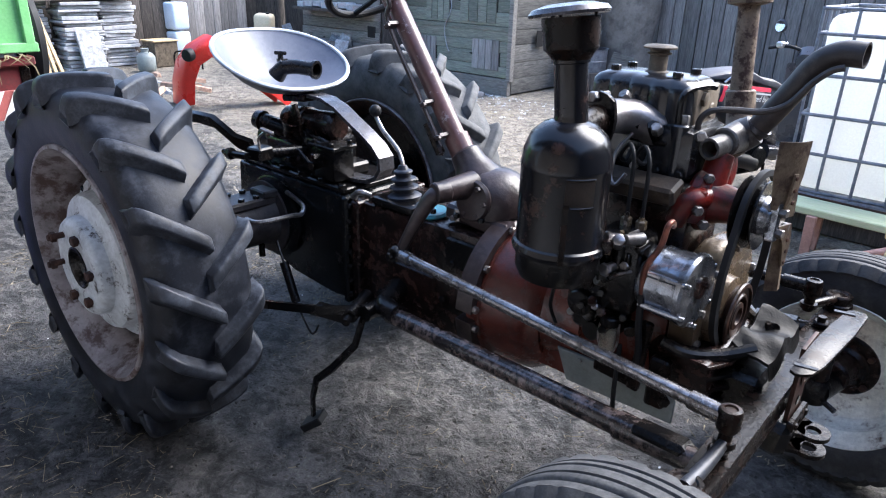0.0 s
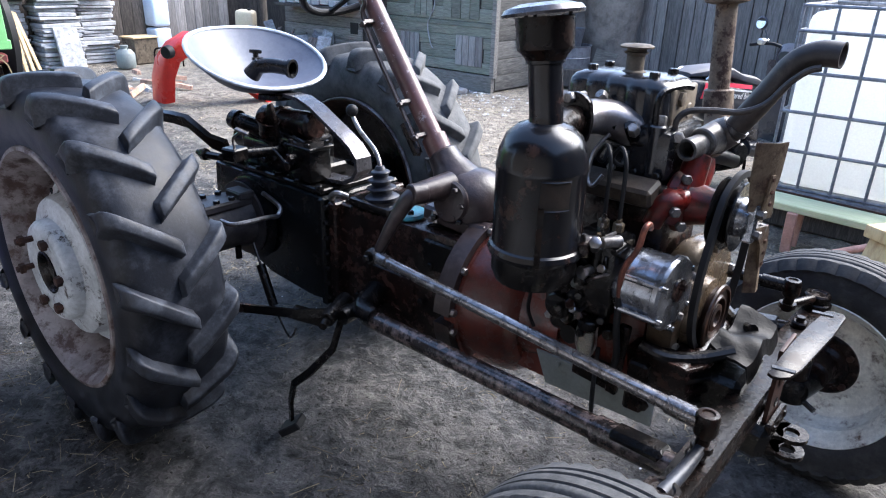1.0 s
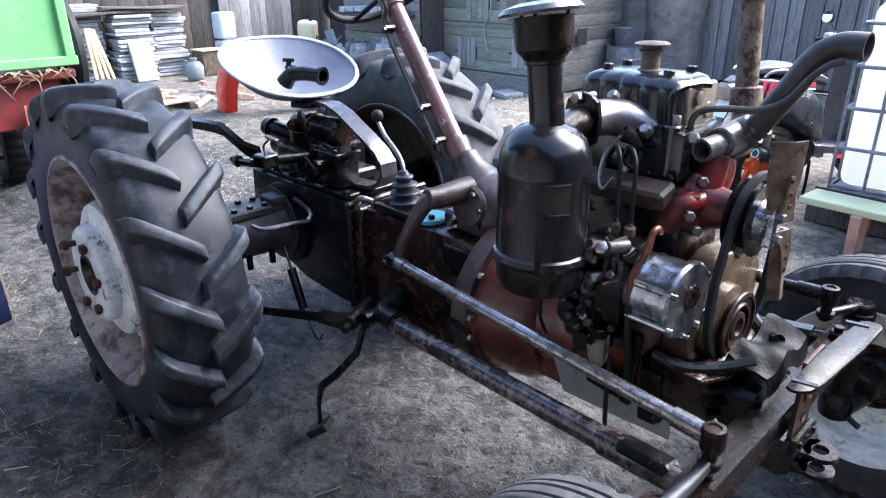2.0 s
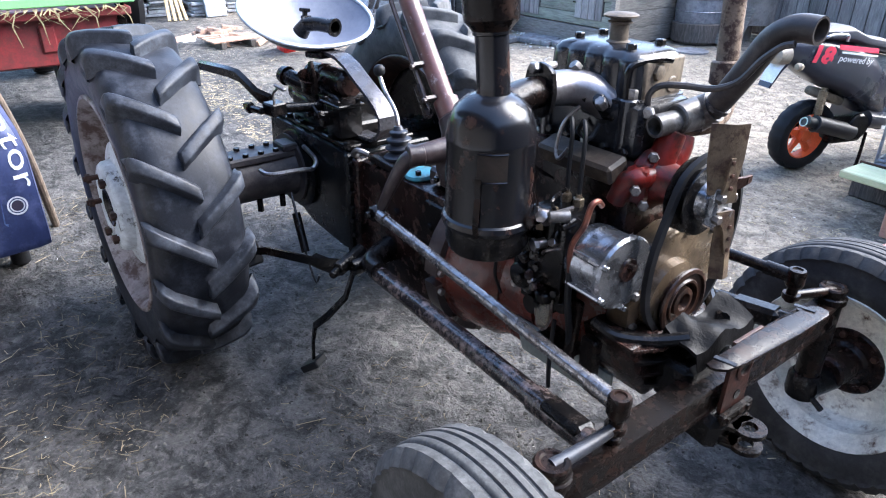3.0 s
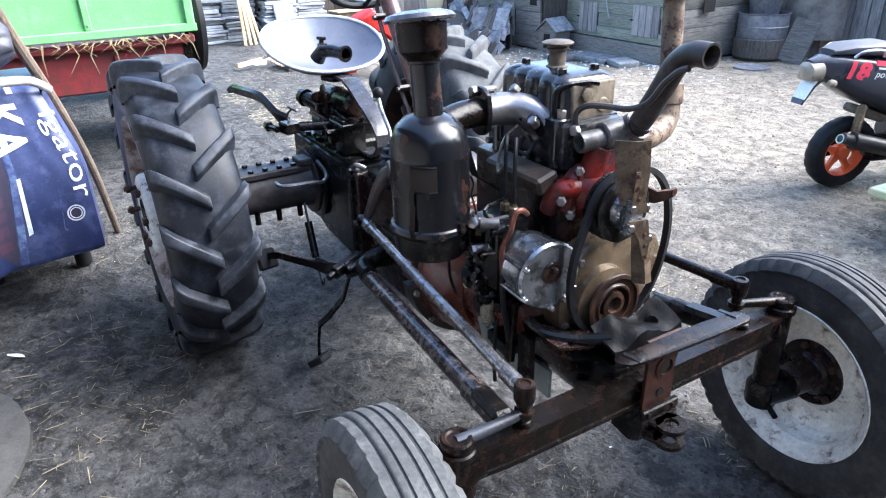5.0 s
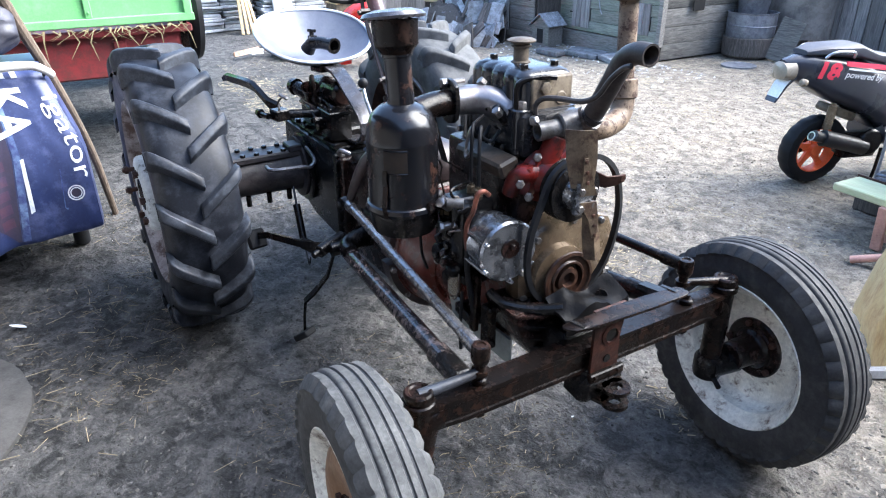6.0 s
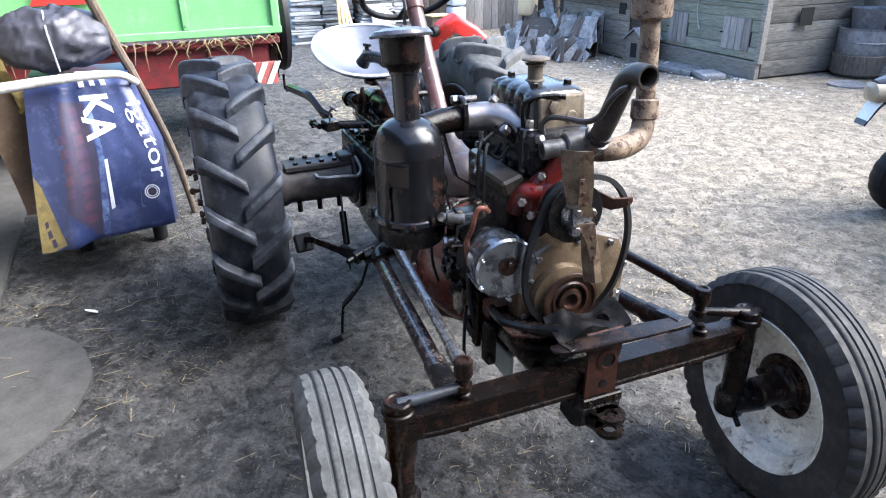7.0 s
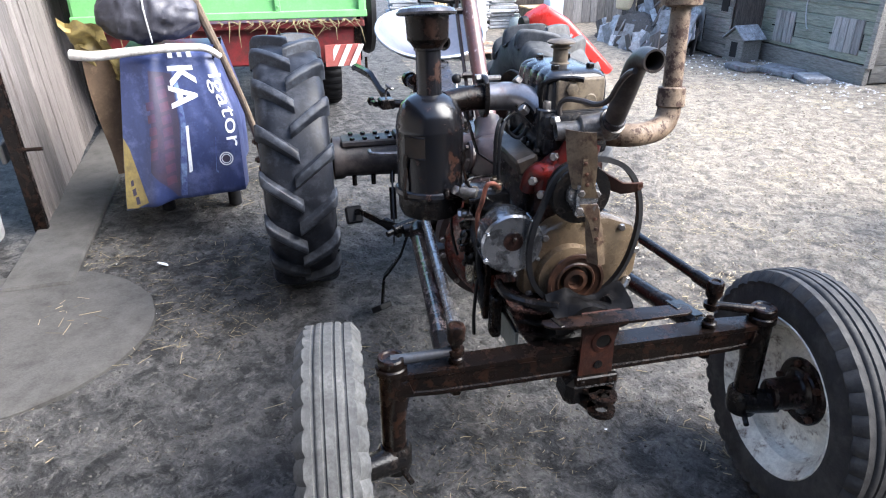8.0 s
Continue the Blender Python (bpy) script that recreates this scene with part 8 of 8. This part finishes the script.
# ---- litter on the soil ----
def litter_material(name, pale, dark, rough=0.8):
    """Bits that differ from piece to piece between two colours."""
    m = bpy.data.materials.new(name)
    m.use_nodes = True
    nd, ln = m.node_tree.nodes, m.node_tree.links
    bsdf = nd["Principled BSDF"]
    geo = nd.new("ShaderNodeNewGeometry")
    mx = nd.new("ShaderNodeMix")
    mx.data_type = "RGBA"
    mx.inputs[6].default_value, mx.inputs[7].default_value = (*dark, 1), (*pale, 1)
    ln.new(geo.outputs["Random Per Island"], mx.inputs[0])
    ln.new(mx.outputs[2], bsdf.inputs["Base Color"])
    bsdf.inputs["Roughness"].default_value = rough
    bsdf.inputs["Specular IOR Level"].default_value = 0.3
    return m


STRAW = litter_material("dry_straw", (0.33, 0.275, 0.18), (0.06, 0.048, 0.034))
CHAFF = litter_material("trodden_chaff", (0.55, 0.465, 0.3), (0.27, 0.22, 0.145))
FEATHER = litter_material("white_down", (0.72, 0.72, 0.72), (0.36, 0.36, 0.36))
PEBBLE = litter_material("small_clods", (0.1, 0.095, 0.087), (0.022, 0.021, 0.0195), 0.9)


def scatter(name, label, category, mat, count, seed, make):
    rnd = random.Random(seed)
    vs, fs = [], []
    for _ in range(count):
        v, f = make(rnd)
        base = len(vs)
        vs += v
        fs += [tuple(base + i for i in q) for q in f]
    me = bpy.data.meshes.new(name)
    me.from_pydata(vs, [], fs)
    me.materials.append(mat)
    tagged(new(name, me), label, category, kind="stuff")


def free_place(rnd, dry):
    while True:
        if dry:
            x, y = rnd.uniform(-5.5, 4.0), 0.6 + 6.4 * rnd.random() ** 1.4
        else:
            x, y = rnd.uniform(-2.2, 3.2), rnd.uniform(-2.3, 1.2)
        p = noise.noise(V(x * 1.7, y * 1.7, 7))
        if rnd.random() < 0.16 + p * 1.6:
            return x, y


def straw(dry, lo, hi, wide):
    def make(rnd):
        x, y = free_place(rnd, dry)
        a, l, w = rnd.uniform(0, 6.28), lo + (hi - lo) * rnd.random() ** 2.2, wide * rnd.uniform(0.5, 1.2)
        d, n = V(math.cos(a), math.sin(a), rnd.uniform(-0.03, 0.1)), V(-math.sin(a), math.cos(a), 0)
        c = V(x, y, bumps(x, y) - 0.002)
        kink = n * l * rnd.choice((0, 0, 0.03, -0.03, 0.1, -0.16))
        v = []
        for f, off in ((-0.5, 0), (rnd.uniform(-0.2, 0.2), 1), (0.5, 0)):
            q = c + d * l * f + kink * off
            v += [q - n * w, q + n * w, q + V(0, 0, w * 1.2)]
        faces = []
        for b in (0, 3):
            faces += [(b, b + 1, b + 4, b + 3), (b + 1, b + 2, b + 5, b + 4), (b + 2, b, b + 3, b + 5)]
        return [tuple(q) for q in v], faces
    return make


def blob(lo, hi, flat, dry, spread_all=False):
    """Crumbs: uneven little lumps half sunk in the soil."""
    def make(rnd):
        if spread_all:
            x, y = rnd.uniform(-2.2, 3.2), rnd.uniform(-2.3, 1.3)
        else:
            x, y = free_place(rnd, rnd.random() < dry)
        r = lo + (hi - lo) * rnd.random() ** 2.5
        z = bumps(x, y) - 0.008
        a, e = rnd.uniform(0, 3), rnd.uniform(0.5, 1.0)
        ca, sa = math.cos(a), math.sin(a)
        def at(k, n, q, h):
            u, w = q * r * math.cos(k * 6.283 / n) * rnd.uniform(0.6, 1.2), e * q * r * math.sin(k * 6.283 / n) * rnd.uniform(0.6, 1.2)
            return x + u * ca - w * sa, y + u * sa + w * ca, z + h
        v = [at(k, 6, 1.0, 0) for k in range(6)] + [at(k + 0.25, 3, 0.55, r * flat * rnd.uniform(0.5, 1.3)) for k in range(3)]
        f = [(6, 7, 8), (0, 1, 6), (1, 2, 7, 6), (2, 3, 7), (3, 4, 8, 7), (4, 5, 8), (5, 0, 6, 8)]
        return v, f
    return make


scatter("straw_litter", "short broken straws strewn over the damp soil", "straw", STRAW, 900, 1, straw(False, 0.02, 0.12, 0.0014))
scatter("chaff", "tiny bits of brown chaff on the damp soil", "chaff", STRAW, 6000, 6, straw(False, 0.006, 0.035, 0.0011))
scatter("yard_straw", "trodden straw strewn over the dry yard", "straw", CHAFF, 12000, 2, straw(True, 0.01, 0.06, 0.0018))
scatter("white_specks", "small white feathers and chips on the soil", "litter", FEATHER, 620, 3, blob(0.002, 0.011, 0.3, 0.6))
scatter("soil_clods", "small clods and crumbs of dark soil", "soil", PEBBLE, 30000, 4, blob(0.002, 0.013, 0.4, 0.0, True))


def straw_bunch(cx, cy, rad, z):
    """Straws lying thick round one spot."""
    def make(rnd):
        q, b = rad * rnd.random() ** 0.7, rnd.uniform(0, 6.28)
        a, l, w = rnd.uniform(0, 6.28), 0.015 + 0.09 * rnd.random() ** 1.8, rnd.uniform(0.0008, 0.0019)
        c = V(cx + q * math.cos(b), cy + q * math.sin(b), z + 0.008 * rnd.random())
        d, n = V(math.cos(a), math.sin(a), rnd.uniform(-0.03, 0.05)), V(-math.sin(a), math.cos(a), 0)
        v = []
        for f in (-0.5, 0.5):
            p = c + d * l * f
            v += [tuple(p - n * w), tuple(p + n * w), tuple(p + V(0, 0, w * 1.2))]
        return v, [(0, 1, 4, 3), (1, 2, 5, 4), (2, 0, 3, 5)]
    return make


scatter("lid_straw", "a few straws lying on the well cover", "straw", STRAW, 16, 11, straw_bunch(0.12, -1.95, 0.22, 0.02))
scatter("straw_bunch", "bunch of loose straw beside the concrete strip", "straw", STRAW, 110, 12, straw_bunch(-0.55, -1.86, 0.28, 0.004))
scatter("straw_bunch", "small bunch of loose straw on the soil", "straw", STRAW, 30, 13, straw_bunch(0.5, -1.38, 0.32, 0.004))
scatter("straw_bunch", "loose straw strewn beside the rear wheel", "straw", STRAW, 150, 14, straw_bunch(-0.3, -1.15, 0.42, 0.004))
YARD = litter_material("dry_crumbs", (0.36, 0.32, 0.265), (0.12, 0.104, 0.085), 0.95)


def yard_crumb(rnd):
    x, y = rnd.uniform(-6.5, 4.0), 0.9 + 5.0 * rnd.random() ** 1.3
    r, a = 0.003 + 0.012 * rnd.random() ** 2, rnd.uniform(0, 3)
    z = bumps(x, y) * max(0.0, 1 - max(0, math.hypot(x, y) - 5) / 8) - 0.008
    v = [(x + r * math.cos(a + k * 1.2566) * rnd.uniform(0.5, 1.3), y + r * math.sin(a + k * 1.2566) * rnd.uniform(0.5, 1.3), z) for k in range(5)] + [(x + r * rnd.uniform(-0.3, 0.3), y, z + 0.004 + r * rnd.uniform(0.3, 0.8))]
    return v, [(k, (k + 1) % 5, 5) for k in range(5)]


scatter("yard_crumbs", "dry crumbs of soil trodden into the yard", "soil", YARD, 22000, 9, yard_crumb)


def chip_at_coop(rnd):
    """White chips along the foot of the coop."""
    x, y = rnd.uniform(-7.2, -2.4), 5.9 - 1.3 * rnd.random() ** 2
    r, a = rnd.uniform(0.008, 0.03), rnd.uniform(0, 3)
    v = [(x + r * math.cos(a + k * 1.57) * rnd.uniform(0.4, 1.2), y + r * math.sin(a + k * 1.57) * rnd.uniform(0.4, 1.2), rnd.uniform(0.0, 0.012)) for k in range(4)] + [(x, y, 0.02)]
    return v, [(0, 1, 4), (1, 2, 4), (2, 3, 4), (3, 0, 4)]


scatter("white_chips", "white chips and bits of litter along the foot of the coop", "litter", FEATHER, 420, 8, chip_at_coop)

# a white feather lying on the soil
fm, rings = M(), []
for k in range(9):
    f = k / 8
    w = 0.0015 + 0.01 * math.sin(math.pi * min(1.0, 0.08 + f * 0.95)) ** 0.8
    p = V(-0.055 + 0.11 * f, 0.012 * math.sin(f * 2.4), 0.006 + 0.012 * f * f)
    rings.append([p + V(0, w, 0.002), p + V(0, 0, 0.004), p + V(0, -w, 0.001), p + V(0, 0, 0.001)])
thing("feather", "single white feather lying on the soil", "feather", fm.quads(rings), surf("white_feather", (0.72, 0.73, 0.75), (0.6, 0.61, 0.64), 0.7, scale=30, bump=0.05), pose(-0.345, -1.562, 0.006, 0, 0, 35))
